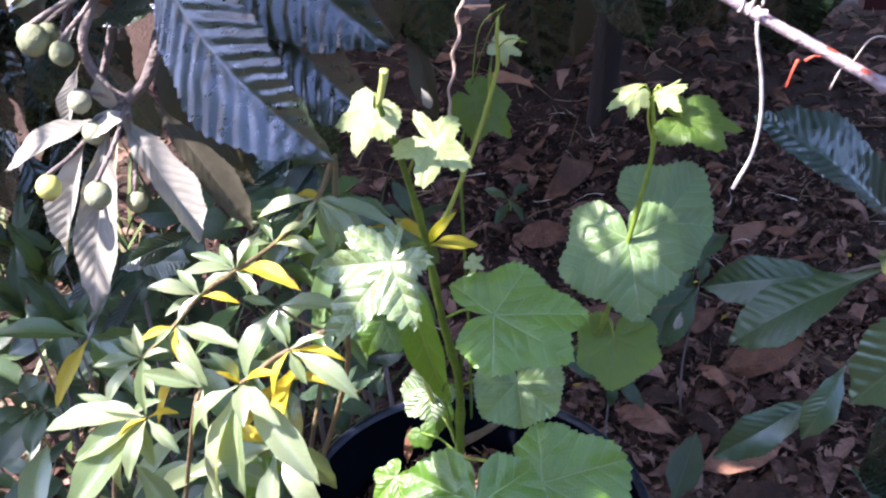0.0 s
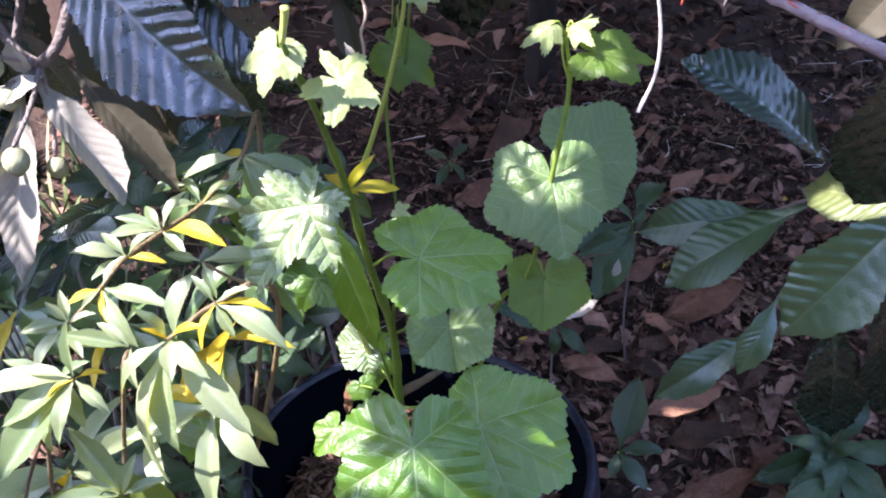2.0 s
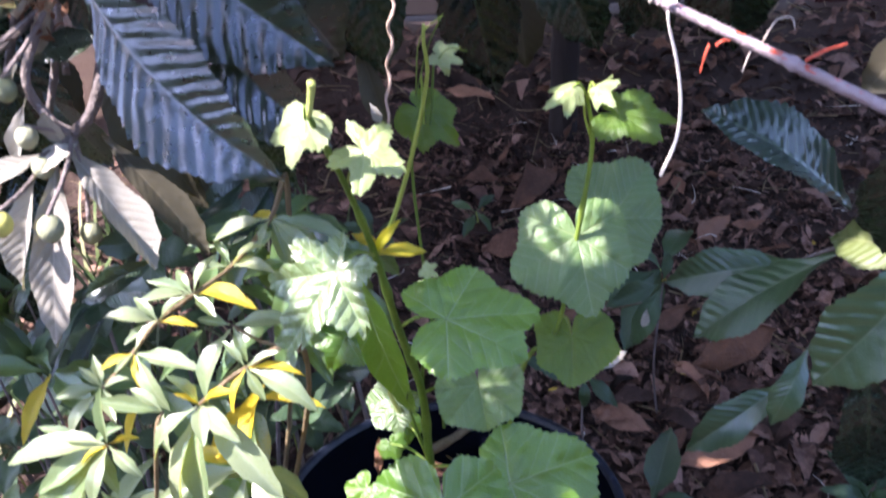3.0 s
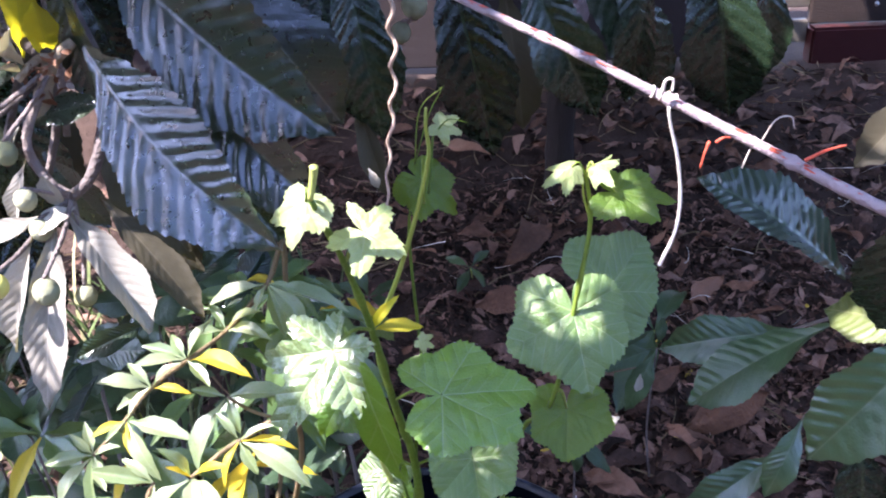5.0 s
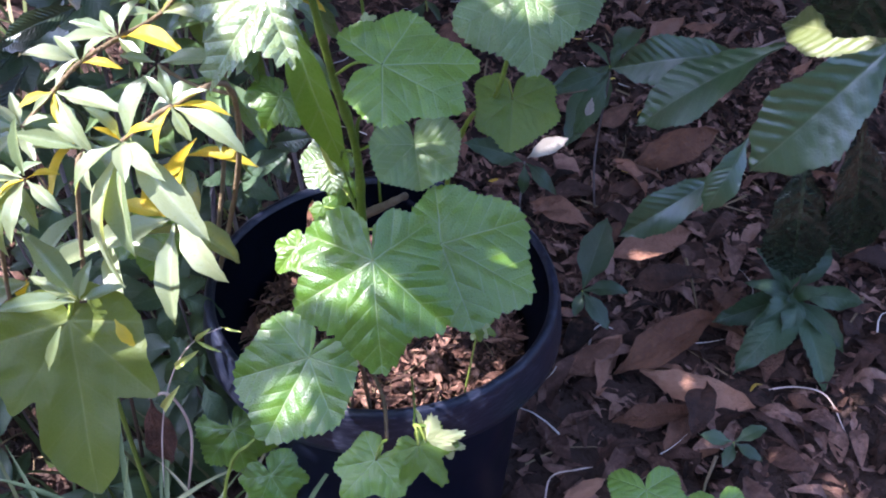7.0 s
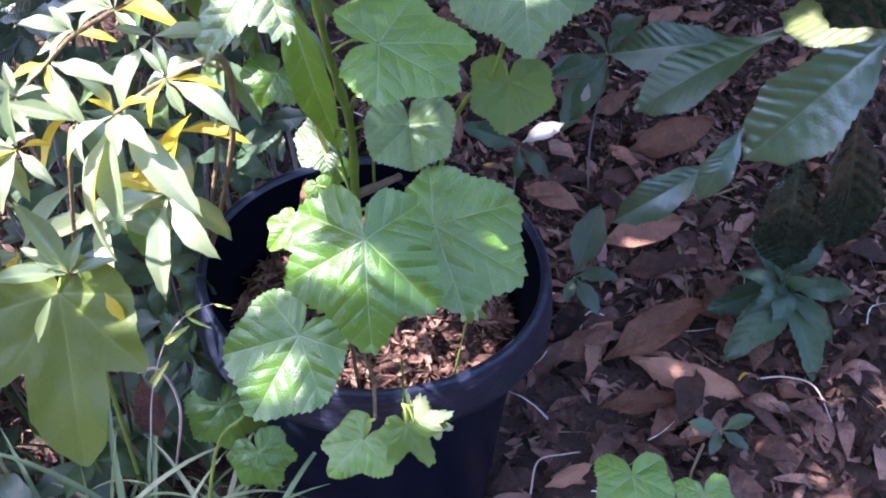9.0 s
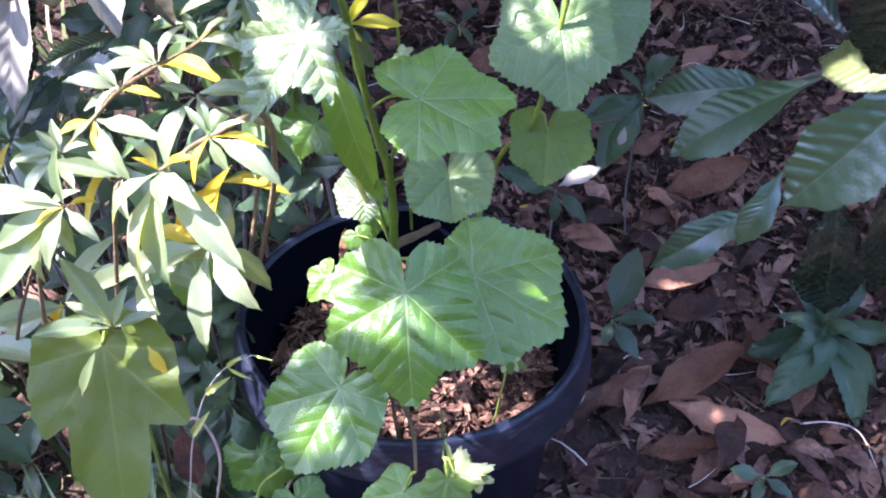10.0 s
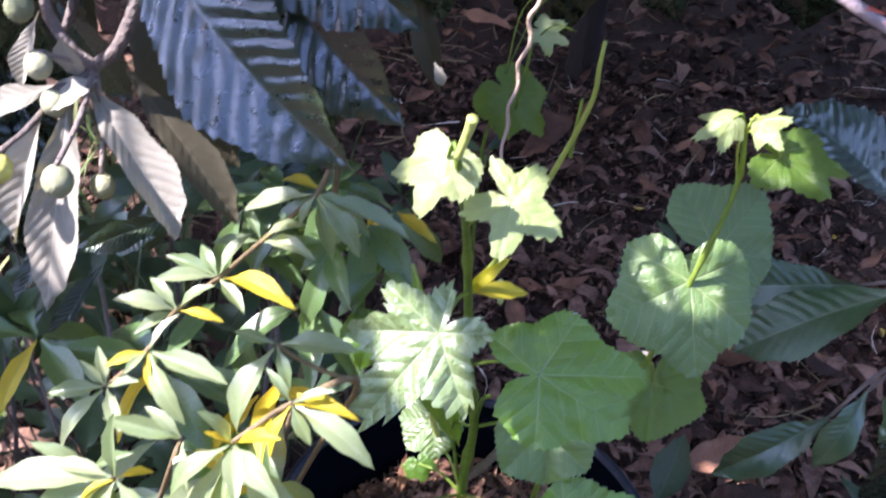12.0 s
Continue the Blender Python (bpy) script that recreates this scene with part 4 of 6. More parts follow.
    # young leaves at the top
    lobed(((-46, 0.64), (0, 1.0), (51, 1.0), (88, 0.67)), (-0.024, 0.437, 0.792), (-0.035, 0.426, 0.774), (-0.309, -0.722, 0.619), s5, M_YOUNG, 0.0009, "young yellow-green drooping leaf", sinus=0.72, teeth=0.09, nteeth=34, droop=0.25, fold=-0.25, notch=40, seed=33)
    lobed(((-150, 0.84), (-84, 0.88), (0, 1.0), (68, 1.02), (130, 0.87)), (0.002, 0.446, 0.770), (0.021, 0.437, 0.762), (0.0, -0.637, 0.771), s4, M_YOUNG, 0.0009, "young yellow-green sunlit leaf", sinus=0.62, teeth=0.10, nteeth=32, seed=30)
    vine_leaf(v, BRACT, s3, (0.014, 0.515, 0.695), (-0.5, -0.8, 0.3), 0.75, name="bract")
    vine_leaf(v, BRACT, s3, (0.027, 0.530, 0.663), (0.0, -0.6, 0.8), 1.0, name="bract", label="yellow backlit bract at the fork")
    vine_leaf(v, YOUNG[0], (0.023, 0.620, 0.596), (0.033, 0.618, 0.591), CAMWARD, 1.0)
    vine_leaf(v, STRAP, (-0.030, 0.620, 0.611), (0.009, 0.600, 0.479), (-0.3, -0.8, 0.5), 0.75, name="leaf", label="long smooth green leaf behind the stem")
    # the right-hand shoot
    u0, u1, u2 = (0.116, 0.605, 0.550), (0.130, 0.585, 0.659), (0.135, 0.582, 0.705)
    u3 = (0.131, 0.580, 0.736)
    part("stem", tube_mesh("stem", M_STEM, [(0.075, 0.69, 0.25), (0.085, 0.660, 0.432), (0.098, 0.635, 0.504), u0, u1, u2, u3], 0.0022, 0.0014, 8, 6, 0.04, 5, 7), v)
    part("tendril", tube_mesh("tendril", M_STEM, [u2, (0.130, 0.580, 0.722), (0.129, 0.579, 0.734)], 0.0009, 0.0007, 6, 4), v)
    lobed(((-137, 0.50), (-43, 0.71), (0, 1.0), (29, 0.84), (118, 0.62)), (0.149, 0.572, 0.728), (0.186, 0.566, 0.723), (0.051, -0.506, 0.861), u3, M_SPRING, 0.0008, "bright green young leaf", sinus=0.75, teeth=0.10, nteeth=34, droop=0.08, seed=31)
    vine_leaf(v, YOUNG[1], (0.135, 0.575, 0.745), (0.149, 0.570, 0.752), (0.0, -0.4, 0.9), 1.2, u3, 0.0008, "tiny sunlit young leaf")
    vine_leaf(v, YOUNG[2], (0.121, 0.575, 0.745), (0.104, 0.568, 0.741), (-0.2, -0.6, 0.8), 1.0, u3, 0.0008, "tiny yellow-green young leaf")
    # cut pale leaf stubs by the stem
    part("stub", tube_mesh("stub", M_PALE, [(-0.004, 0.620, 0.466), (-0.010, 0.610, 0.495), (-0.011, 0.600, 0.523)], 0.0022, 0.0016, 7, 4), v, None, "pale yellow leaf stub")
    part("stub", tube_mesh("stub", M_STEM, [s0, (0.003, 0.600, 0.497), s1], 0.0013, 0.0010, 6, 4), v)
    part("stub", tube_mesh("stub", M_STEM, [s1, (0.017, 0.580, 0.540), (0.021, 0.575, 0.550)], 0.0016, 0.0012, 6, 4), v)


build_vine()


def build_low_shoot():
    v = thing("vine_shoot", (0.025, 0.50, 0.30), "small vine shoot hanging over the front of the pot", "vine")
    r0, r1, r2 = (0.015, 0.500, 0.390), (0.030, 0.455, 0.401), (0.033, 0.425, 0.390)
    part("stem", tube_mesh("stem", M_WOODY, [(0.02, 0.54, 0.262), r0, r1, r2], 0.0017, 0.0013, 7, 5), v, None, "brown woody runner")
    r3 = (0.051, 0.428, 0.401)
    part("stem", tube_mesh("stem", M_STEM, [(0.051, 0.500, 0.369), (0.052, 0.450, 0.395), r3], 0.0009, 0.0007, 6, 4), v)
    vine_leaf(v, vine_blade("vine_blade", M_VINE, ((-145, 0.65), (-83, 0.88), (0, 1.0), (35, 0.86), (112, 0.60)), seed=32), (0.025, 0.420, 0.375), (0.000, 0.402, 0.358), (-0.1, -0.6, 0.8), 1.0, r2)
    vine_leaf(v, SPRING, (0.054, 0.420, 0.389), (0.072, 0.402, 0.368), (0.1, -0.7, 0.7), 1.1, r3, label="young leaf with a bright yellow edge")
    vine_leaf(v, YOUNG[1], (0.059, 0.422, 0.390), (0.062, 0.425, 0.413), (-0.2, -0.3, 0.9), 1.3, r3, label="tiny bright unfolding leaf")
    vine_leaf(v, YOUNG[2], (0.072, 0.425, 0.385), (0.088, 0.425, 0.380), (0.0, -0.5, 0.8), 0.9, r3)


build_low_shoot()


def build_pot_seedling():
    v = thing("vine_seedling", (0.095, 0.56, 0.255), "tiny pale green lobed seedling in the bark mulch", "seedling")
    top = (0.101, 0.520, 0.403)
    part("stem", tube_mesh("stem", M_STEM, [(0.095, 0.56, 0.25), (0.094, 0.555, 0.27), top], 0.0009, 0.0007, 6, 4), v)
    part("leaf", SPRING, v, aim(top, (0.114, 0.514, 0.396), (0.1, -0.6, 0.8), 1.0))
    part("leaf", YOUNG[0], v, aim(top, (0.095, 0.512, 0.392), (-0.1, -0.6, 0.8), 1.0))


build_pot_seedling()


def build_left_leaf():
    v = thing("palmate_plant", (-0.20, 0.60, 0.0), "weedy plant with one large five-lobed olive-green leaf", "plant")
    b = (-0.173, 0.475, 0.460)
    part("leaf", PALMATE, v, aim(b, (-0.159, 0.404, 0.366), (0.0, -0.8, 0.6), 1.0), "large olive-green lobed leaf lit from behind")
    part("stem", tube_mesh("stem", M_STEM, [(-0.20, 0.60, 0.0), (-0.19, 0.56, 0.25), (-0.168, 0.490, 0.465), b], 0.0024, 0.0014, 8, 5), v)
    part("leaf", VINE[2], v, aim((-0.101, 0.560, 0.244), (-0.091, 0.533, 0.213), (0, -0.6, 0.8), 1.1), "shaded green lobed leaf")
    part("leaf", VINE[0], v, aim((-0.063, 0.500, 0.258), (-0.047, 0.480, 0.235), (0, -0.6, 0.8), 1.0), "green lobed leaf")
    part("stem", tube_mesh("stem", M_STEM, [(-0.14, 0.52, 0.0), (-0.099, 0.500, 0.253), (-0.071, 0.500, 0.303)], 0.0016, 0.0013, 7, 4), v)
    part("leaf", VINE[1], v, aim((-0.163, 0.660, 0.391), (-0.159, 0.620, 0.375), CAMWARD, 1.1), "dull green leaf under the shrub")
    part("leaf", VINE[1], v, aim((-0.049, 0.700, 0.488), (-0.062, 0.680, 0.474), CAMWARD, 1.3), "grey-green leaf under the shrub")


build_left_leaf()


def build_grass_stalk():
    g = thing("grass_stalk", (-0.211, 0.655, 0.050), "thin pale grass stalk with a few green spikelets", "grass")
    foot = (g.location[0], g.location[1], 0.0)
    a, b, c, d = (-0.145, 0.530, 0.305), (-0.126, 0.520, 0.364), (-0.104, 0.510, 0.403), (-0.081, 0.500, 0.425)
    part("stem", tube_mesh("stem", M_STRAW, [foot, (-0.159, 0.540, 0.236), a, b, c, d], 0.0007, 0.0004, 6, 5), g)
    for s, e in ((b, (-0.101, 0.505, 0.398)), (c, (-0.084, 0.500, 0.400)), (c, (-0.088, 0.500, 0.425)), (d, (-0.067, 0.495, 0.425)), (a, (-0.124, 0.515, 0.350))):
        part("spikelet", SPIKE, g, aim(s, e, CAMWARD, 0.45))
    d = tagged(new("dry_grass_blade", tube_mesh("dry_grass_blade", M_DRY, [(-0.151, 0.520, 0.332), (-0.135, 0.520, 0.335), (-0.128, 0.530, 0.290), (-0.138, 0.550, 0.222), (foot[0] + 0.02, foot[1], 0.0)], 0.0012, 0.0012, 6, 5)), "bent beige dry grass blade under the shrub", "grass")
    fallen_hang = tagged(new("dry_leaf", DEAD[3]), "pinkish brown dry leaf caught among the weeds", "fallen leaf")
    fallen_hang.matrix_basis = aim((-0.163, 0.560, 0.289), (-0.157, 0.550, 0.214), CAMWARD, 1.0)


build_grass_stalk()


def build_right_low_leaf():
    v = thing("ground_vine", (0.328, 0.682, -0.000), "low bright green vine leaves above the litter", "plant")
    flat = ((-118, 0.80), (-62, 0.90), (0, 1.0), (58, 0.92), (120, 0.80))
    for k, (b, e) in enumerate((((0.270, 0.560, 0.140), (0.272, 0.515, 0.128)), ((0.338, 0.545, 0.130), (0.342, 0.510, 0.118)))):
        part("leaf", vine_blade("vine_blade", M_VINE, flat, sinus=0.9, notch=22, seed=34 + k), v, aim(b, e, (0, -0.3, 1), 1.0))
        part("stem", tube_mesh("stem", M_STEM, [v.location, (b[0] + 0.01, b[1] + 0.025, 0.080), b], 0.0014, 0.001, 6, 4), v)


build_right_low_leaf()


def build_back_seedling():
    v = thing("vine_seedling", (0.02, 0.80, 0.0), "thin vine seedling with tendrils behind the pot", "vine")
    a, b, c = (0.031, 0.740, 0.651), (0.038, 0.740, 0.705), (0.023, 0.740, 0.682)
    part("stem", tube_mesh("stem", M_STEM, [(0.03, 0.83, 0.0), (0.025, 0.80, 0.35), (0.015, 0.760, 0.611), a, b], 0.0016, 0.0010, 7, 6), v)
    part("leaf", BROAD, v, aim((0.026, 0.745, 0.667), (0.053, 0.730, 0.649), CAMWARD, 0.9))
    part("leaf", YOUNG[0], v, aim((0.043, 0.742, 0.713), (0.062, 0.735, 0.708), CAMWARD, 0.9), "small pale young leaf")
    part("tendril", tube_mesh("tendril", M_STEM, [c, (0.029, 0.740, 0.727), (0.048, 0.740, 0.745)], 0.0006, 0.0004, 5, 5), v)
    part("tendril", tube_mesh("tendril", M_STEM, [c, (0.035, 0.740, 0.721), (0.046, 0.730, 0.746)], 0.0006, 0.0004, 5, 5), v)
    part("tendril", tube_mesh("tendril", M_STEM, [b, (0.050, 0.740, 0.718), (0.065, 0.740, 0.715)], 0.0007, 0.0004, 5, 5), v)
    part("leaf", FELT[1], v, aim((-0.021, 0.861, 0.630), (-0.013, 0.861, 0.610), CAMWARD, 1.1), "dead white sunlit leaf")


build_back_seedling()


# ---- the spotted shrub ----
SHRUB = thing("shrub", (-0.24, 0.72, 0.0), "leafy shrub with narrow pale green and some yellow leaves", "shrub")
shrub_rng = random.Random(31)


def rosette(centre, tips, gold=(), up=(-0.15, -0.35, 0.95), blades=SHR):
    """A whorl of narrow leaves from one node."""
    for k, t in enumerate(tips):
        d = Vector(t) - Vector(centre)
        n = Vector(up) + Vector((shrub_rng.uniform(-0.35, 0.35), shrub_rng.uniform(-0.3, 0.3), 0)) - d.normalized() * 0.2
        me = GOLD[k % 2] if k in gold else blades[shrub_rng.randrange(len(blades))]
        wide = 0.8 if k in gold else 1.0
        part("leaf", me, SHRUB, aim(Vector(centre) + d * 0.05, t, n, wide * shrub_rng.uniform(0.95, 1.25)), "yellowing leaf" if k in gold else "")


def random_rosette(centre, count, size, droop, gold=0.1, blades=SHR):
    a0 = shrub_rng.uniform(0, 6.28)
    tips, g = [], []
    for k in range(count):
        a = a0 + 6.28 * k / count + shrub_rng.uniform(-0.3, 0.3)
        ln = size * shrub_rng.uniform(0.7, 1.15)
        el = shrub_rng.uniform(-0.9, 0.5) - droop
        tips.append(Vector(centre) + Vector((math.cos(a) * math.cos(el), math.sin(a) * math.cos(el), math.sin(el))) * ln)
        if shrub_rng.random() < gold:
            g.append(k)
    rosette(centre, tips, g, blades=blades)


rosette((-0.115, 0.482, 0.595), [(-0.145, 0.470, 0.565), (-0.124, 0.455, 0.505), (-0.112, 0.450, 0.533), (-0.087, 0.455, 0.585), (-0.067, 0.450, 0.544), (-0.130, 0.475, 0.623), (-0.088, 0.470, 0.612), (-0.108, 0.450, 0.588), (-0.127, 0.475, 0.609)], (6, 8))
rosette((-0.171, 0.470, 0.578), [(-0.206, 0.475, 0.580), (-0.236, 0.475, 0.563), (-0.214, 0.455, 0.556), (-0.149, 0.455, 0.563), (-0.219, 0.440, 0.526), (-0.154, 0.480, 0.573), (-0.170, 0.480, 0.614), (-0.188, 0.460, 0.568), (-0.179, 0.445, 0.549)], (5, 7))
rosette((-0.088, 0.500, 0.607), [(-0.044, 0.480, 0.584), (-0.097, 0.485, 0.583), (-0.065, 0.500, 0.617), (-0.102, 0.510, 0.621), (-0.052, 0.495, 0.602), (-0.077, 0.490, 0.588)], (1, 4))
rosette((-0.100, 0.535, 0.615), [(-0.056, 0.530, 0.617), (-0.118, 0.510, 0.573), (-0.091, 0.520, 0.596), (-0.123, 0.540, 0.618)])
rosette((-0.200, 0.555, 0.558), [(-0.232, 0.550, 0.555), (-0.207, 0.570, 0.575), (-0.221, 0.530, 0.531), (-0.179, 0.550, 0.568), (-0.215, 0.560, 0.573), (-0.187, 0.530, 0.547)])
rosette((-0.177, 0.565, 0.578), [(-0.201, 0.560, 0.569), (-0.153, 0.540, 0.546), (-0.130, 0.550, 0.570), (-0.161, 0.580, 0.594), (-0.188, 0.550, 0.572), (-0.173, 0.550, 0.559)], (0, 5))
rosette((-0.144, 0.500, 0.577), [(-0.175, 0.500, 0.579), (-0.184, 0.500, 0.589), (-0.138, 0.480, 0.559), (-0.165, 0.510, 0.589)])
rosette((-0.169, 0.605, 0.576), [(-0.206, 0.600, 0.585), (-0.140, 0.600, 0.573), (-0.188, 0.620, 0.588), (-0.146, 0.610, 0.593), (-0.192, 0.590, 0.568)], (1,))
rosette((-0.151, 0.640, 0.576), [(-0.190, 0.630, 0.577), (-0.098, 0.610, 0.577), (-0.132, 0.620, 0.564), (-0.165, 0.660, 0.586), (-0.131, 0.660, 0.598), (-0.186, 0.650, 0.583)], (1,))
rosette((-0.133, 0.700, 0.563), [(-0.165, 0.690, 0.566), (-0.100, 0.690, 0.585), (-0.094, 0.680, 0.565), (-0.149, 0.720, 0.579)])
rosette((-0.096, 0.700, 0.604), [(-0.065, 0.680, 0.569), (-0.083, 0.680, 0.566), (-0.033, 0.680, 0.587), (-0.147, 0.710, 0.580), (-0.106, 0.690, 0.585), (-0.075, 0.700, 0.597)])
rosette((-0.163, 0.475, 0.476), [(-0.192, 0.480, 0.494), (-0.172, 0.460, 0.490), (-0.149, 0.480, 0.508), (-0.132, 0.480, 0.484), (-0.192, 0.490, 0.523), (-0.210, 0.460, 0.483)])
rosette((-0.190, 0.490, 0.563), [(-0.219, 0.490, 0.579), (-0.213, 0.470, 0.552), (-0.168, 0.460, 0.547), (-0.190, 0.460, 0.526), (-0.218, 0.460, 0.535), (-0.167, 0.490, 0.575)])
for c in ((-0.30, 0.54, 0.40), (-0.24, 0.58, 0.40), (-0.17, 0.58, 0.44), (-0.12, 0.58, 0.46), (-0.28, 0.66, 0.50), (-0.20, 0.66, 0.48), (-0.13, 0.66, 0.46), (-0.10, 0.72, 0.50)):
    random_rosette(c, 6, 0.075, 0.15, blades=SHADESHR if c[1] > 0.62 else SHR)
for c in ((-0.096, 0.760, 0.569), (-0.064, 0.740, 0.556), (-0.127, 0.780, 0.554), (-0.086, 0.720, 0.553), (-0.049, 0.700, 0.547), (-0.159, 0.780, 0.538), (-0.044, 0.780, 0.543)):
    random_rosette(c, 6, 0.062, 0.35, 0.03, SHADESHR)


for base, tip, me, wide, said in (((-0.141, 0.468, 0.466), (-0.130, 0.461, 0.447), GOLD[0], 1.3, "yellowing leaf"), ((-0.180, 0.440, 0.449), (-0.168, 0.450, 0.479), SPIKE, 0.7, "pale narrow leaf"), ((-0.124, 0.520, 0.521), (-0.112, 0.515, 0.522), GOLD[1], 1.5, "yellowing leaf")):
    part("leaf", me, SHRUB, aim(base, tip, CAMWARD, wide), said)


def shrub_stem(points, r0, r1):
    part("stem", tube_mesh("stem", M_WOODY, points, r0 * 0.65, r1 * 0.75, 8, 5, 0.06), SHRUB)


shrub_stem([(-0.20, 0.74, 0.0), (-0.12, 0.76, 0.35), (-0.083, 0.720, 0.618), (-0.096, 0.702, 0.603), (-0.133, 0.702, 0.562), (-0.151, 0.642, 0.574), (-0.170, 0.607, 0.575), (-0.178, 0.567, 0.577), (-0.201, 0.557, 0.556)], 0.004, 0.0016)
shrub_stem([(-0.22, 0.72, 0.0), (-0.10, 0.66, 0.38), (-0.056, 0.530, 0.595), (-0.088, 0.502, 0.605), (-0.116, 0.484, 0.593)], 0.004, 0.0016)
shrub_stem([(-0.26, 0.72, 0.0), (-0.22, 0.62, 0.30), (-0.154, 0.500, 0.548), (-0.145, 0.502, 0.576)], 0.0035, 0.0015)
shrub_stem([(-0.28, 0.70, 0.0), (-0.26, 0.58, 0.30), (-0.200, 0.480, 0.532), (-0.172, 0.472, 0.576)], 0.0035, 0.0015)
shrub_stem([(-0.24, 0.70, 0.0), (-0.18, 0.56, 0.28), (-0.155, 0.500, 0.445), (-0.163, 0.477, 0.474)], 0.003, 0.0014)
shrub_stem([(-0.056, 0.530, 0.595), (-0.084, 0.540, 0.598), (-0.100, 0.537, 0.613)], 0.002, 0.0014)
shrub_stem([(-0.30, 0.66, 0.10), (-0.28, 0.56, 0.35), (-0.190, 0.492, 0.561)], 0.003, 0.0014)


# ---- loquat trees ----
def build_fruit(name, at, r, parent, mat=M_FRUIT, label=""):
    prof = [(0.0, -1.12), (0.12, -1.10), (0.22, -1.02), (0.50, -0.90), (0.80, -0.62), (0.97, -0.20), (0.98, 0.20), (0.80, 0.65), (0.50, 0.92), (0.2, 1.04), (0.0, 1.06)]
    f = part(name, lathe_mesh("fruit", mat, [(a * r, b * r) for a, b in prof], 24, 0.01), parent, pose(*at), label)
    part("calyx", lathe_mesh("calyx", M_CALYX, [(0.0, -1.13 * r), (0.16 * r, -1.18 * r), (0.27 * r, -1.12 * r), (0.2 * r, -1.02 * r)], 10), f, pose(*at), "brown dried calyx")
    return f


def loq_leaf(tree, me, base, tip, up, width=1.0, label=""):
    part("leaf", me, tree, aim(base, tip, up, width), label)


def build_left_loquat():
    t = thing("loquat_tree", (-0.78, 1.35, 0.0), "loquat tree with large ribbed dark leaves and green fruit", "tree")
    node = (-0.237, 0.715, 0.678)
    hub = (-0.237, 0.740, 0.776)
    part("trunk", tube_mesh("trunk", M_BARK, [(-0.78, 1.35, -0.02), (-0.77, 1.33, 0.5), (-0.70, 1.25, 1.1), (-0.62, 1.2, 1.6)], 0.035, 0.022, 14, 6, 0.06), t)
    part("branch", tube_mesh("branch", M_BARK, [(-0.72, 1.28, 0.95), (-0.50, 0.95, 0.88), hub], 0.012, 0.006, 10, 6, 0.06), t)
    part("branch", tube_mesh("branch", M_BARK, [(-0.70, 1.25, 1.12), (-0.40, 0.95, 1.05), (-0.210, 0.760, 0.760), (-0.209, 0.730, 0.725), (-0.220, 0.717, 0.694), node], 0.006, 0.0042, 9, 6, 0.05), t)
    part("branch", tube_mesh("branch", M_BARK, [hub, (-0.263, 0.720, 0.725), (-0.252, 0.715, 0.692), node], 0.0035, 0.004, 9, 5, 0.05), t)
    # felted young leaves hanging from the node
    loq_leaf(t, FELT[0], (-0.243, 0.712, 0.667), (-0.183, 0.668, 0.583), (0.5, -0.5, 0.75), 0.85, "pale felted young leaf in full sun")
    loq_leaf(t, FELT[1], (-0.252, 0.710, 0.666), (-0.273, 0.664, 0.519), (0.2, -0.9, 0.2), 0.55, "hanging pale felted leaf")
    loq_leaf(t, FELT[0], (-0.263, 0.710, 0.664), (-0.288, 0.672, 0.569), (-0.5, -0.8, 0.2), 0.55, "hanging pale felted leaf")
    loq_leaf(t, FELT[1], (-0.261, 0.712, 0.665), (-0.329, 0.690, 0.632), (-0.2, -0.7, 0.7), 0.8, "pale felted leaf")
    loq_leaf(t, FELT[0], (-0.244, 0.712, 0.671), (-0.252, 0.705, 0.701), (-0.2, -0.7, 0.7), 1.4, "small bright unfolding leaf")
    loq_leaf(t, FELT[1], (-0.234, 0.708, 0.673), (-0.261, 0.690, 0.659), (-0.1, -0.6, 0.8), 1.5, "small bright unfolding leaf")
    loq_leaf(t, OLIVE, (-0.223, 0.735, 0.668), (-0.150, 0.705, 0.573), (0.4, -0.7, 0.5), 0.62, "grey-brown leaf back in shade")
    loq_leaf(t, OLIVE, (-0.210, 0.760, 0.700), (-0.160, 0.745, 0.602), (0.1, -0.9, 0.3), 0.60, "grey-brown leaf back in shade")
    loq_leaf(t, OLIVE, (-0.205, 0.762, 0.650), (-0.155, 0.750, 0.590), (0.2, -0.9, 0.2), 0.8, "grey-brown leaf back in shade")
    for a, b, up, w in (((-0.198, 0.820, 0.534), (-0.145, 0.865, 0.560), (-0.1, -0.85, 0.48), 0.85), ((-0.160, 0.800, 0.518), (-0.125, 0.880, 0.545), (0.2, -0.85, 0.48), 0.8), ((-0.296, 0.805, 0.470), (-0.324, 0.740, 0.430), (-0.5, -0.85, 0.48), 0.7), ((-0.250, 0.800, 0.503), (-0.294, 0.780, 0.488), (-0.1, -0.85, 0.48), 1.0), ((-0.230, 0.790, 0.535), (-0.250, 0.790, 0.500), (-0.3, -0.85, 0.48), 0.9), ((-0.206, 0.750, 0.545), (-0.265, 0.720, 0.530), (0.0, -0.85, 0.48), 0.8), ((-0.270, 0.770, 0.480), (-0.300, 0.720, 0.425), (-0.3, -0.85, 0.48), 0.6), ((-0.310, 0.770, 0.500), (-0.325, 0.730, 0.445), (-0.6, -0.85, 0.48), 0.6)):
        loq_leaf(t, RIBBED, a, b, up, w, "glossy ribbed leaf with a blue sheen")
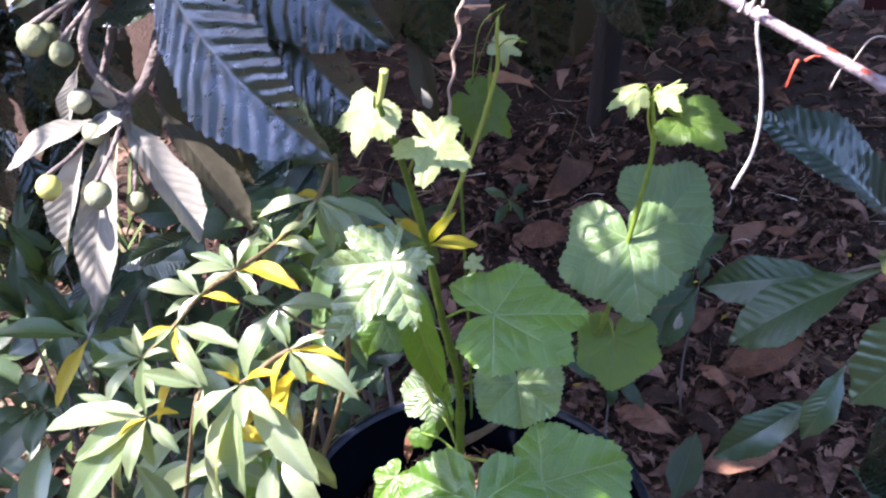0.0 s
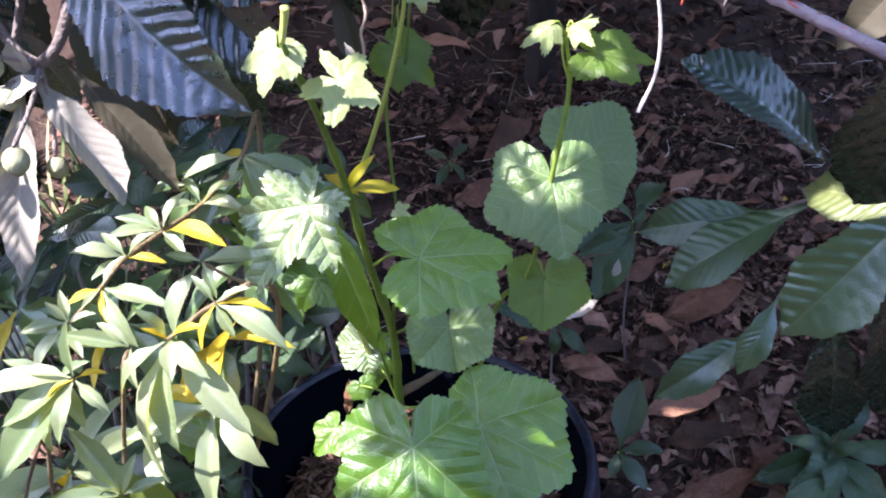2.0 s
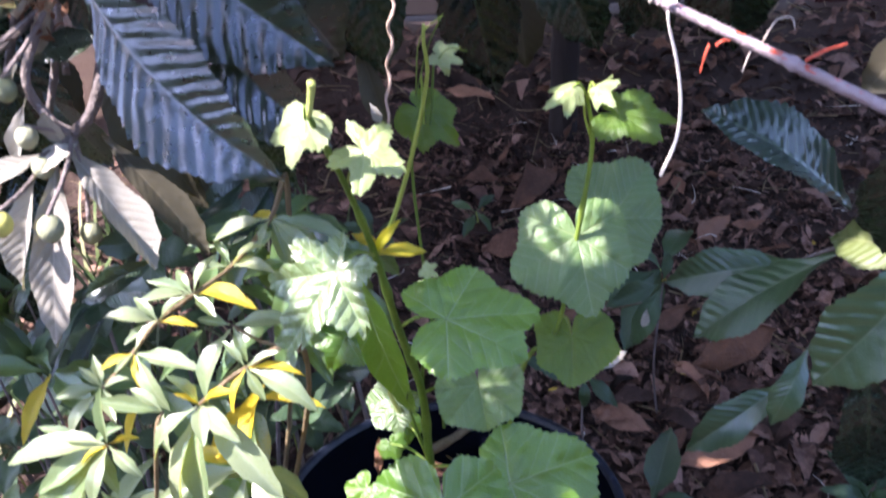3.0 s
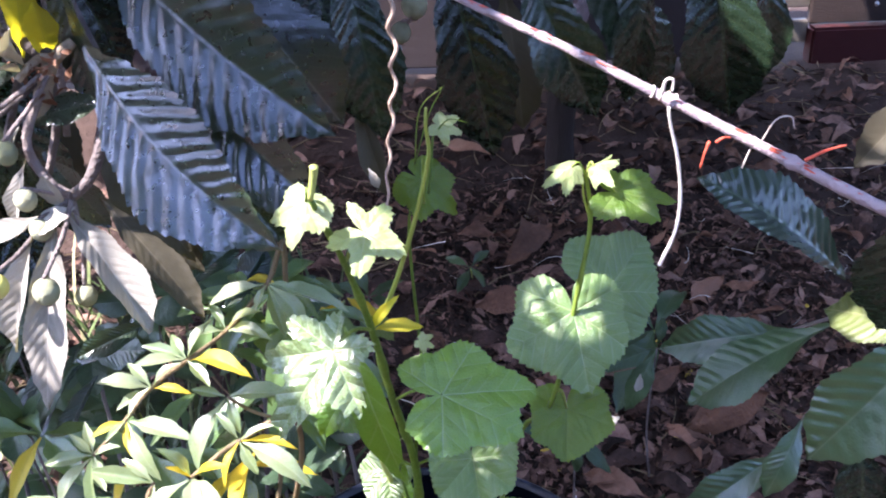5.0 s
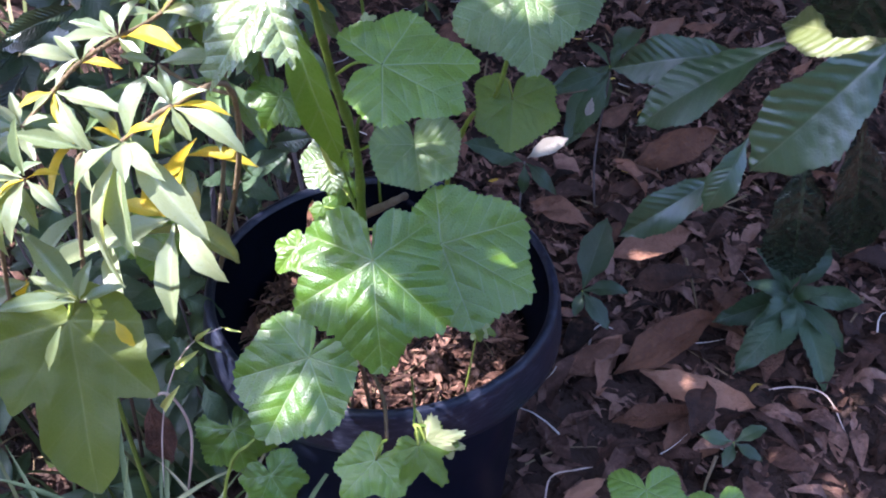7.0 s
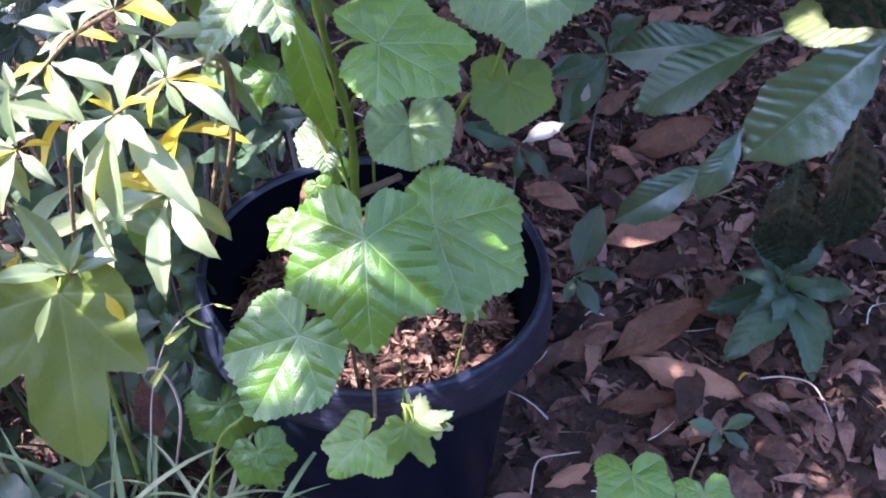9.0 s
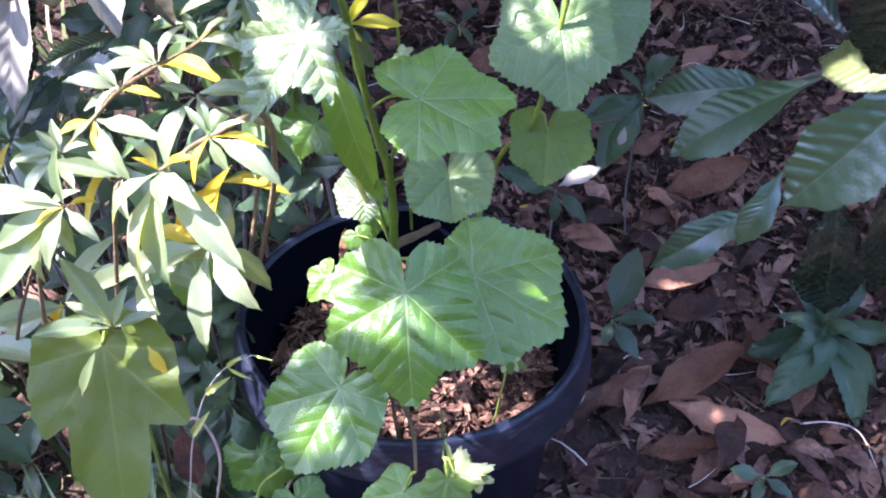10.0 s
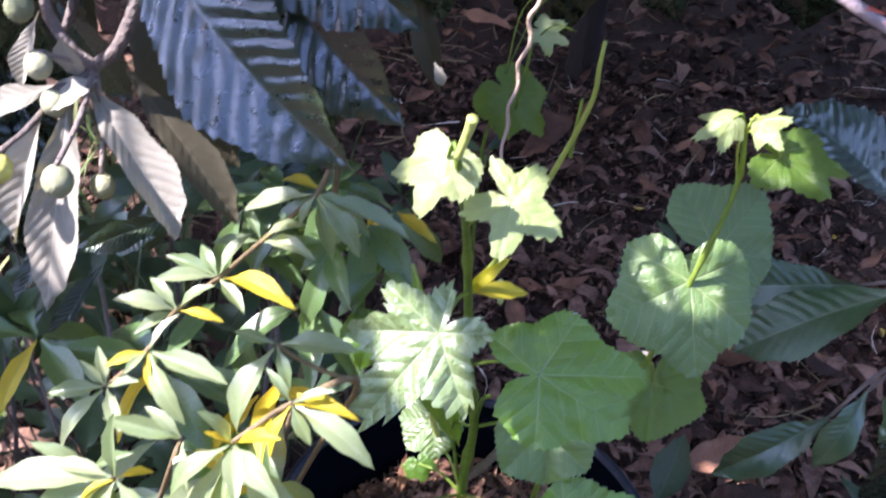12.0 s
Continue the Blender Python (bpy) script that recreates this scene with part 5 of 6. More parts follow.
    # two dark leaves added to fill a gap that is only shade
    loq_leaf(t, DEEPSHADE[0], (-0.175, 0.900, 0.635), (-0.098, 0.870, 0.545), (0.1, -0.9, 0.4), 1.0)
    loq_leaf(t, DEEPSHADE[1], (-0.140, 0.920, 0.640), (-0.070, 0.900, 0.565), (0.1, -0.9, 0.4), 1.1)
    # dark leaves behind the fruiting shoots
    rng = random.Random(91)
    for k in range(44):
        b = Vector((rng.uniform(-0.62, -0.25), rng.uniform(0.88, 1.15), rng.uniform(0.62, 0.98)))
        me = OLIVE if k % 5 == 0 else DEEPSHADE[k % 3]
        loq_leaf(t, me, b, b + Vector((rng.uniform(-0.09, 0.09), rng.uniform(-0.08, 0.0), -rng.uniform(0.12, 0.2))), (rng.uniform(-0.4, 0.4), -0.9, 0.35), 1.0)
    for a, b in (((-0.311, 0.840, 0.830), (-0.307, 0.820, 0.741)), ((-0.226, 0.800, 0.834), (-0.255, 0.780, 0.703)), ((-0.251, 0.760, 0.771), (-0.269, 0.760, 0.678)), ((-0.277, 0.800, 0.792), (-0.300, 0.760, 0.699)), ((-0.263, 0.820, 0.831), (-0.245, 0.760, 0.771))):
        m = (Vector(a) + Vector(b)) / 2 + Vector((rng.uniform(-0.01, 0.01), 0, 0))
        part("twig", tube_mesh("twig", M_BARK, [a, m, b], 0.0042, 0.003, 8, 5, 0.08), t)
    for a, b, w in (((-0.263, 0.740, 0.840), (-0.276, 0.720, 0.814), 1.2), ((-0.264, 0.740, 0.769), (-0.271, 0.710, 0.779), 1.3), ((-0.298, 0.750, 0.768), (-0.313, 0.720, 0.748), 1.0), ((-0.283, 0.760, 0.693), (-0.295, 0.740, 0.644), 0.7)):
        loq_leaf(t, FELT[0], a, b, (-0.3, -0.6, 0.7), w, "pale felted young leaf")
    # big ribbed leaves
    loq_leaf(t, BIGLOQ[0], (-0.204, 0.710, 0.795), (-0.067, 0.615, 0.676), (-0.10, -0.92, 0.38), 1.0, "large ribbed dark leaf with a blue sheen")
    loq_leaf(t, LOQ[1], (-0.231, 0.760, 0.855), (-0.212, 0.745, 0.735), (-0.3, -0.9, 0.4), 0.7)
    loq_leaf(t, BIGLOQ[1], (-0.202, 0.780, 0.851), (-0.033, 0.700, 0.724), (0.0, -0.94, 0.32), 1.1, "large ribbed dark leaf with a blue sheen")
    loq_leaf(t, BIGLOQ[2], (-0.169, 0.780, 0.778), (-0.041, 0.690, 0.665), (0.1, -0.95, 0.30), 1.0, "large ribbed dark leaf with a blue sheen")
    loq_leaf(t, LOQ[2], (-0.164, 0.950, 0.808), (-0.047, 0.930, 0.648), (0.1, -0.9, 0.4), 1.15)
    loq_leaf(t, LOQ[1], (-0.271, 0.735, 0.731), (-0.205, 0.730, 0.745), (0.0, -0.5, 0.9), 1.1)
    loq_leaf(t, LOQ[2], (-0.257, 0.760, 0.771), (-0.314, 0.720, 0.743), (-0.2, -0.5, 0.8), 1.0, "grey-violet leaf")
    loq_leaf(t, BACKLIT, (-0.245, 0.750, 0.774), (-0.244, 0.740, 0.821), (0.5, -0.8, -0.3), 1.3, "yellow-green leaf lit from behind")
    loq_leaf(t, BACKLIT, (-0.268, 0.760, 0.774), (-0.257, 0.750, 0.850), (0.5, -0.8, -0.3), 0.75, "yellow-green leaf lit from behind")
    loq_leaf(t, LOQ[2], (-0.270, 0.740, 0.802), (-0.295, 0.720, 0.835), (-0.2, -0.6, 0.8), 1.2, "grey-violet leaf")
    loq_leaf(t, FELT[1], (-0.257, 0.735, 0.775), (-0.273, 0.700, 0.792), (-0.3, -0.5, 0.8), 1.3, "small bright unfolding leaf")
    loq_leaf(t, FELT[0], (-0.263, 0.735, 0.777), (-0.253, 0.710, 0.810), (-0.5, -0.5, 0.8), 1.3, "small bright unfolding leaf")
    for k, b in enumerate(((-0.429, 1.000, 0.602), (-0.412, 0.980, 0.545), (-0.398, 1.020, 0.572), (-0.441, 0.960, 0.530), (-0.420, 0.940, 0.500), (-0.396, 0.980, 0.511), (-0.464, 1.000, 0.559), (-0.399, 1.000, 0.632))):
        loq_leaf(t, DEEPSHADE[k % 3], b, Vector(b) + Vector((rng.uniform(-0.05, 0.05), rng.uniform(-0.05, 0), -rng.uniform(0.1, 0.16))), (rng.uniform(-0.5, 0.5), -0.9, 0.3), 1.1)
    part("peduncle", tube_mesh("peduncle", M_STRAWY, [(-0.223, 0.745, 0.789), (-0.236, 0.738, 0.779), (-0.246, 0.735, 0.763), (-0.256, 0.740, 0.733)], 0.004, 0.0075, 10, 5, 0.08), t, None, "pale tan downy flower stalk")
    part("peduncle", tube_mesh("peduncle", M_STRAWY, [(-0.236, 0.738, 0.779), (-0.246, 0.730, 0.781), (-0.260, 0.720, 0.769)], 0.004, 0.0028, 9, 5, 0.08), t, None, "pale tan downy flower stalk")
    loq_leaf(t, FELT[1], (-0.264, 0.740, 0.778), (-0.262, 0.720, 0.803), (-0.3, -0.5, 0.8), 1.4, "small bright unfolding leaf")
    loq_leaf(t, FELT[1], (-0.269, 0.730, 0.735), (-0.274, 0.710, 0.709), (-0.3, -0.8, 0.4), 0.6, "grey felted leaf")
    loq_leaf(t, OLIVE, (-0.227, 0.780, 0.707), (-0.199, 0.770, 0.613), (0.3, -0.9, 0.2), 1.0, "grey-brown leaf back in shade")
    loq_leaf(t, LOQ[1], (-0.285, 0.800, 0.682), (-0.241, 0.800, 0.611), (0, -0.9, 0.4), 1.0)
    loq_leaf(t, LOQ[2], (-0.215, 0.900, 0.654), (-0.182, 0.880, 0.531), (0, -0.9, 0.4), 1.0)
    return t, node, hub


LOQUAT, LOQ_NODE, LOQ_HUB = build_left_loquat()


def wither(at, spread, count, seed):
    c = Vector(at)

    def place(rng):
        p = Vector((rng.gauss(0, 1), rng.gauss(0, 1), rng.gauss(0, 1))) * spread * 0.5
        return Matrix.Translation(c + p) @ Euler((rng.uniform(0, 6), rng.uniform(0, 6), rng.uniform(0, 6))).to_matrix().to_4x4() @ Matrix.Scale(rng.uniform(0.006, 0.014), 4)
    part("flower_head", scatter_mesh("flower_head", M_TAN, count, seed, place, curled_scrap), LOQUAT, None, "brown withered flower head")


wither((-0.251, 0.735, 0.767), 0.020, 36, 95)
wither((-0.234, 0.730, 0.776), 0.011, 16, 96)


def hang_fruit(at, r, mat=M_FRUIT, label="", stalk=None):
    build_fruit("fruit", at, r, LOQUAT, mat, label)
    top = Vector(at) + Vector((0, 0, r))
    part("fruit_stalk", tube_mesh("fruit_stalk", M_BARK, [stalk, (Vector(stalk) + top) / 2 + Vector((0.003, 0, 0)), top], 0.0022, 0.0018, 7, 4, 0.08), LOQUAT)


hang_fruit((-0.291, 0.700, 0.731), 0.0115, stalk=LOQ_HUB)
hang_fruit((-0.270, 0.695, 0.723), 0.0088, stalk=LOQ_HUB)
hang_fruit((-0.285, 0.715, 0.731), 0.0080, stalk=LOQ_HUB)
hang_fruit((-0.266, 0.700, 0.684), 0.0088, stalk=LOQ_NODE)
hang_fruit((-0.248, 0.655, 0.630), 0.0100, stalk=LOQ_NODE)
hang_fruit((-0.283, 0.655, 0.636), 0.0093, M_LITFRUIT, "green fruit coloured yellow for the sun on it", stalk=(-0.268, 0.710, 0.652))
hang_fruit((-0.233, 0.690, 0.606), 0.0085, stalk=LOQ_NODE)
hang_fruit((-0.259, 0.698, 0.660), 0.0088, stalk=LOQ_NODE)


def build_back_loquat():
    t = thing("loquat_tree", (1.9, 2.3, 0.0), "loquat tree with hanging dark leaves in shade", "tree")
    part("trunk", tube_mesh("trunk", M_BARK, [(1.9, 2.3, -0.02), (1.88, 2.28, 0.6), (1.70, 2.2, 1.2), (1.5, 2.1, 1.7)], 0.045, 0.03, 14, 6, 0.06), t)
    part("branch", tube_mesh("branch", M_BARK, [(1.75, 2.22, 1.05), (0.80, 1.9, 1.10), (0.30, 1.6, 1.02), (0.1, 1.4, 1.0), (-0.1, 1.2, 0.98)], 0.014, 0.006, 10, 6, 0.06), t)
    part("branch", tube_mesh("branch", M_BARK, [(1.72, 2.2, 1.1), (1.1, 1.8, 1.08), (0.60, 1.5, 1.0), (0.62, 1.2, 0.92)], 0.014, 0.006, 10, 6, 0.06), t)
    loq_leaf(t, DEEPSHADE[1], (-0.048, 1.050, 0.793), (-0.014, 1.020, 0.595), (0.3, -0.9, 0.2), 0.9)
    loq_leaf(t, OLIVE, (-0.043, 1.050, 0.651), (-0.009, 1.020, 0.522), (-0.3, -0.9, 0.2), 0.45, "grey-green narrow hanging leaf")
    loq_leaf(t, DEEPSHADE[2], (-0.101, 1.120, 0.788), (-0.037, 1.100, 0.587), (0.2, -0.9, 0.2), 1.1)
    loq_leaf(t, DEEPSHADE[1], (0.061, 1.200, 0.764), (0.114, 1.170, 0.507), (0.1, -0.95, 0.25), 0.9, "dark hanging ribbed leaf")
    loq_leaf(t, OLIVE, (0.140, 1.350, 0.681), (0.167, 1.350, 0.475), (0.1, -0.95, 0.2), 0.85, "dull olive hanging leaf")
    loq_leaf(t, DEEPSHADE[0], (0.143, 1.150, 0.757), (0.230, 1.120, 0.573), (-0.2, -0.9, 0.35), 0.95, "dark hanging ribbed leaf")
    loq_leaf(t, DEEPSHADE[2], (0.322, 1.400, 0.712), (0.319, 1.400, 0.491), (0.2, -0.95, 0.2), 0.8)
    loq_leaf(t, DEEPSHADE[0], (0.422, 1.400, 0.729), (0.465, 1.380, 0.468), (-0.2, -0.9, 0.3), 1.15, "dark hanging ribbed leaf with a blue sheen")
    loq_leaf(t, DEEPSHADE[1], (0.516, 1.450, 0.693), (0.532, 1.450, 0.497), (0.3, -0.9, 0.3), 0.8)
    loq_leaf(t, DEEPSHADE[2], (0.257, 1.500, 0.697), (0.400, 1.500, 0.461), (0.2, -0.95, 0.2), 1.0)
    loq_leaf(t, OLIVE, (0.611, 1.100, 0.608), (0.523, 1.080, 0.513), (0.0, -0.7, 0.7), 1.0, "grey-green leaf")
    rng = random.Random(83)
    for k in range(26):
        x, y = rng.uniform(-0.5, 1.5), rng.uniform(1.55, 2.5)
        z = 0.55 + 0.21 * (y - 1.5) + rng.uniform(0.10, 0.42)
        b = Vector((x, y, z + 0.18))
        loq_leaf(t, DEEPSHADE[k % 3], b, b + Vector((rng.uniform(-0.07, 0.07), rng.uniform(-0.06, 0.03), -rng.uniform(0.17, 0.24))), (rng.uniform(-0.4, 0.4), -0.9, 0.25), 1.0)
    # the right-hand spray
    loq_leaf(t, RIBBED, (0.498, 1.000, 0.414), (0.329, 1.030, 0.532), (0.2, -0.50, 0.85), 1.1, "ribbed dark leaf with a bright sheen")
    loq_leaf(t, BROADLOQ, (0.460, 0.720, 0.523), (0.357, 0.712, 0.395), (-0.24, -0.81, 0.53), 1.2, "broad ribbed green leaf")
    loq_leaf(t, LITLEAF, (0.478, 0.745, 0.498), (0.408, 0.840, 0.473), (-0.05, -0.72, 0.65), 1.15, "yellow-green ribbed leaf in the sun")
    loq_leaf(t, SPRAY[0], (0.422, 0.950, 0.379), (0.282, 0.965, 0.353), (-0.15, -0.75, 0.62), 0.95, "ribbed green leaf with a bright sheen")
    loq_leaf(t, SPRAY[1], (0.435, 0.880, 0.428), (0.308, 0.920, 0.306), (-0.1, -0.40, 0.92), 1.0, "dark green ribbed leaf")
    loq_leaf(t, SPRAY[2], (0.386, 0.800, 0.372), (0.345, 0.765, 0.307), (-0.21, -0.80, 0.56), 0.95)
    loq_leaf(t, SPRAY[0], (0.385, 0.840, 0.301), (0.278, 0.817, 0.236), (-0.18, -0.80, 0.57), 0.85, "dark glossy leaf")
    loq_leaf(t, DEEPSHADE[2], (0.478, 0.860, 0.310), (0.500, 0.860, 0.130), (-0.3, -0.95, 0.1), 1.0, "dark hanging leaf in deep shade")
    loq_leaf(t, DEEPSHADE[1], (0.521, 0.850, 0.361), (0.555, 0.860, 0.160), (0.1, -0.95, 0.1), 0.9, "dark hanging leaf in deep shade")
    loq_leaf(t, DEEPSHADE[0], (0.445, 0.690, 0.715), (0.405, 0.725, 0.520), (-0.25, -0.93, 0.15), 1.3, "dark ribbed leaf hanging in deep shade")
    for a, e in (((0.481, 0.740, 0.524), (0.422, 0.950, 0.379)), ((0.481, 0.740, 0.524), (0.435, 0.880, 0.428)), ((0.460, 0.730, 0.500), (0.386, 0.800, 0.372)), ((0.470, 0.770, 0.470), (0.385, 0.840, 0.301)), ((0.60, 0.80, 0.56), (0.498, 1.000, 0.414)), ((0.60, 0.79, 0.56), (0.521, 0.850, 0.361)), ((0.66, 0.95, 0.72), (0.445, 0.690, 0.715))):
        m = (Vector(a) + Vector(e)) / 2 + Vector((0.0, 0.035, -0.012))
        part("leaf_stalk", tube_mesh("leaf_stalk", M_BARK, [a, m, e], 0.0028, 0.0018, 7, 4), t)
    part("branch", tube_mesh("branch", M_BARK, [(0.62, 1.25, 0.93), (0.66, 0.95, 0.70), (0.62, 0.80, 0.55), (0.481, 0.740, 0.524)], 0.008, 0.004, 10, 5, 0.05), t)
    f = build_fruit("fruit", (0.025, 1.150, 0.704), 0.015, t)
    f = build_fruit("fruit", (0.008, 1.160, 0.671), 0.012, t)
    part("fruit_stalk", tube_mesh("fruit_stalk", M_BARK, [(0.02, 1.3, 0.99), (0.024, 1.150, 0.720), (0.009, 1.160, 0.683)], 0.003, 0.002, 7, 4), t)
    return t


BACK_LOQUAT = build_back_loquat()


# ---- unseen loquat crown, added overhead to break the sunlight into patches ----
def crown(tree, centre, size, count, seed, scale=(0.15, 0.24)):
    """A leafy part of the unseen crown, added for shade: leaves in clusters on twigs that grow from one bough of the
    tree.
    """
    rng = random.Random(seed)
    root = Vector((-0.66, 1.22, 1.42)) if tree is LOQUAT else Vector((1.60, 2.15, 1.48))
    bases = []
    for _ in range(count):
        while True:
            p = Vector((rng.uniform(-1, 1), rng.uniform(-1, 1), rng.uniform(-1, 1)))
            if p.length < 1:
                break
        b = Vector(centre) + Vector((p.x * size[0], p.y * size[1], p.z * size[2]))
        a, el = rng.uniform(0, 6.28), rng.uniform(-1.0, 0.2)
        d = Vector((math.cos(a) * math.cos(el), math.sin(a) * math.cos(el), math.sin(el)))
        part("leaf", CROWN[rng.randrange(3)], tree, aim(b, b + d * rng.uniform(*scale), (rng.uniform(-0.4, 0.4), rng.uniform(-0.4, 0.4), 1), 1.0))
        bases.append(b)
    mid = Vector(centre) + Vector((0, 0, 0.03))
    lines = [((root, root.lerp(mid, 0.5) + Vector((0, 0, 0.08)), mid), 0.011, 0.005)]
    hubs = bases[::9]
    lines += [((mid, mid.lerp(h, 0.5) + Vector((0, 0, 0.02)), h), 0.005, 0.0028) for h in hubs]
    for b in bases:
        h = min(hubs, key=lambda q: (q - b).length)
        if (h - b).length > 0.001:
            lines.append(((h, b), 0.0026, 0.0018))
    part("bough", tubes_mesh("bough", M_BARK, lines), tree)


crown(BACK_LOQUAT, (0.30, 2.00, 1.45), (1.40, 0.95, 0.35), 260, 41)
crown(BACK_LOQUAT, (1.15, 1.10, 1.30), (0.65, 0.80, 0.28), 180, 42)
crown(BACK_LOQUAT, (1.10, 2.05, 1.00), (0.85, 0.55, 0.10), 90, 52)
crown(BACK_LOQUAT, (1.1, 2.75, 0.78), (1.2, 0.25, 0.08), 55, 53)
crown(LOQUAT, (-1.15, 2.10, 1.40), (0.75, 0.90, 0.22), 200, 48)

# places to be sunlit, above which the added crown is left open: x, y, z, half width
SUNNY = [
    (-0.035, 0.448, 0.693, 0.023), (-0.031, 0.420, 0.792, 0.022), (0.000, 0.446, 0.767, 0.022), (0.006, 0.520, 0.675, 0.007), (0.130, 0.572, 0.746, 0.022),
    (0.147, 0.572, 0.716, 0.008), (0.101, 0.588, 0.632, 0.011), (0.131, 0.583, 0.631, 0.009), (0.116, 0.576, 0.619, 0.006), (0.036, 0.567, 0.526, 0.008),
    (0.070, 0.567, 0.521, 0.008), (-0.017, 0.473, 0.497, 0.015), (0.002, 0.462, 0.494, 0.011), (0.017, 0.453, 0.497, 0.011), (0.032, 0.453, 0.499, 0.010), (0.053, 0.446, 0.485, 0.007),
    (-0.046, 0.425, 0.419, 0.012), (-0.022, 0.430, 0.416, 0.012), (0.058, 0.420, 0.402, 0.010), (0.081, 0.410, 0.387, 0.010), (0.030, 0.420, 0.391, 0.004),
    (-0.020, 0.620, 0.467, 0.016), (-0.025, 0.570, 0.449, 0.006), (0.175, 0.715, 0.321, 0.011), (-0.105, 0.600, 0.356, 0.010), (-0.135, 0.460, 0.463, 0.010),
    (-0.180, 0.480, 0.471, 0.010), (-0.213, 0.490, 0.461, 0.012), (0.213, 0.957, 0.255, 0.010), (0.419, 0.800, 0.472, 0.020), (0.474, 0.780, 0.445, 0.012),
    (0.136, 0.410, 0.847, 0.018), (0.116, 0.410, 0.857, 0.016), (0.070, 0.440, 0.873, 0.018), (0.145, 0.410, 0.801, 0.012), (0.139, 0.410, 0.770, 0.010),
    (0.149, 0.390, 0.827, 0.012), (0.164, 0.391, 0.834, 0.012), (0.197, 0.373, 0.836, 0.006), (0.015, 0.565, 0.793, 0.010), (0.015, 0.565, 0.833, 0.010), (-0.015, 0.860, 0.623, 0.010),
    (0.050, 0.740, 0.711, 0.010),
    (-0.240, 0.700, 0.660, 0.075), (-0.270, 0.690, 0.580, 0.050), (-0.190, 0.680, 0.600, 0.035), (-0.265, 0.720, 0.780, 0.040), (-0.205, 0.480, 0.560, 0.050),
    (-0.125, 0.480, 0.585, 0.045), (-0.085, 0.490, 0.595, 0.035), (-0.170, 0.560, 0.575, 0.045), (-0.160, 0.630, 0.580, 0.035), (-0.180, 0.470, 0.490, 0.030),
    (-0.240, 0.520, 0.530, 0.040), (-0.110, 0.610, 0.580, 0.025),
]


def shade_roof(tree, xs, ys, seed, ragged=(0, 0, 0, 0)):
    """The close unseen crown, added to shade the bed: leaves laid edge over edge above it, with gaps where sunlight
    falls through.
    """
    rng = random.Random(seed)
    sx, sy = sun_from.x / sun_from.z, sun_from.y / sun_from.z
    holes = [(x + sx * (1.3 - z), y + sy * (1.3 - z), r) for x, y, z, r in SUNNY]
    step = 0.010
    covered = set()
    west, east, near, far = ragged
    spots = []
    for i in range(int((xs[1] + east - xs[0] + west) / step)):
        for j in range(int((ys[1] + far - ys[0] + near) / step)):
            px, py = xs[0] - west + (i + 0.5) * step, ys[0] - near + (j + 0.5) * step
            out = max((xs[0] - px) / max(west, step), (px - xs[1]) / max(east, step), (ys[0] - py) / max(near, step), (py - ys[1]) / max(far, step))
            if out <= 0 or 0.9 * noise.noise((px * 3.1, py * 3.1, seed)) + 0.45 > out:
                spots.append((px, py))
    rng.shuffle(spots)
    root = Vector((-0.66, 1.22, 1.42))
    hubs = []
    for px, py in spots:
        if (int(px // step), int(py // step)) in covered:
            continue
        for size in (0.21, 0.17, 0.13, 0.10, 0.07, 0.05, 0.034):
            ok = False
            for _ in range(7):
                a = rng.uniform(0, 6.28)
                dx, dy = math.cos(a), math.sin(a)
                bx, by = px - dx * size * 0.55, py - dy * size * 0.55
                discs = [(bx + dx * size * k, by + dy * size * k, size * w) for k, w in ((0.22, 0.07), (0.38, 0.15), (0.55, 0.19), (0.72, 0.175), (0.88, 0.09))]
                if all((x - hx) ** 2 + (y - hy) ** 2 > (r + hr) ** 2 for x, y, r in discs for hx, hy, hr in holes):
                    ok = True
                    break
            if ok:
                break
        if not ok:
            continue
        for x, y, r in discs:
            m = int(r * 0.66 / step) + 1
            for i in range(-m, m + 1):
                for j in range(-m, m + 1):
                    if (i * i + j * j) * step * step <= (r * 0.66) ** 2:
                        covered.add((int(x // step) + i, int(y // step) + j))
        z = 1.3 + rng.uniform(-0.06, 0.10)
        b = Vector((bx + sx * (z - 1.3), by + sy * (z - 1.3), z))
        e = b + Vector((dx, dy, 0)) * size
        part("leaf", CROWN[rng.randrange(3)], tree, aim(b, e, (rng.uniform(-0.25, 0.25) + sun_from.x * 0.5, rng.uniform(-0.25, 0.25) + sun_from.y * 0.5, 1), 1.0))
        hubs.append(b)
    lines = []
    knots = hubs[::14]
    for h in knots:
        mid = root.lerp(h, 0.5) + Vector((0, 0, 0.16))
        if all(((root.lerp(h, k).x - hx) ** 2 + (root.lerp(h, k).y - hy) ** 2) > (hr + 0.012) ** 2 for k in (0.3, 0.45, 0.6, 0.75, 0.9, 1.0) for hx, hy, hr in holes):
            lines.append(((root, mid, h), 0.006, 0.0025))
    part("bough", tubes_mesh("bough", M_BARK, lines), tree)


shade_roof(LOQUAT, (-1.05, -0.06), (0.15, 2.70), 43, (0.40, 0, 0.12, 0.20))
shade_roof(LOQUAT, (-0.06, 0.75), (1.40, 2.70), 47, (0, 0.30, 0.15, 0.20))
shade_roof(LOQUAT, (0.26, 0.78), (0.18, 0.74), 49, (0.08, 0.25, 0.10, 0.15))


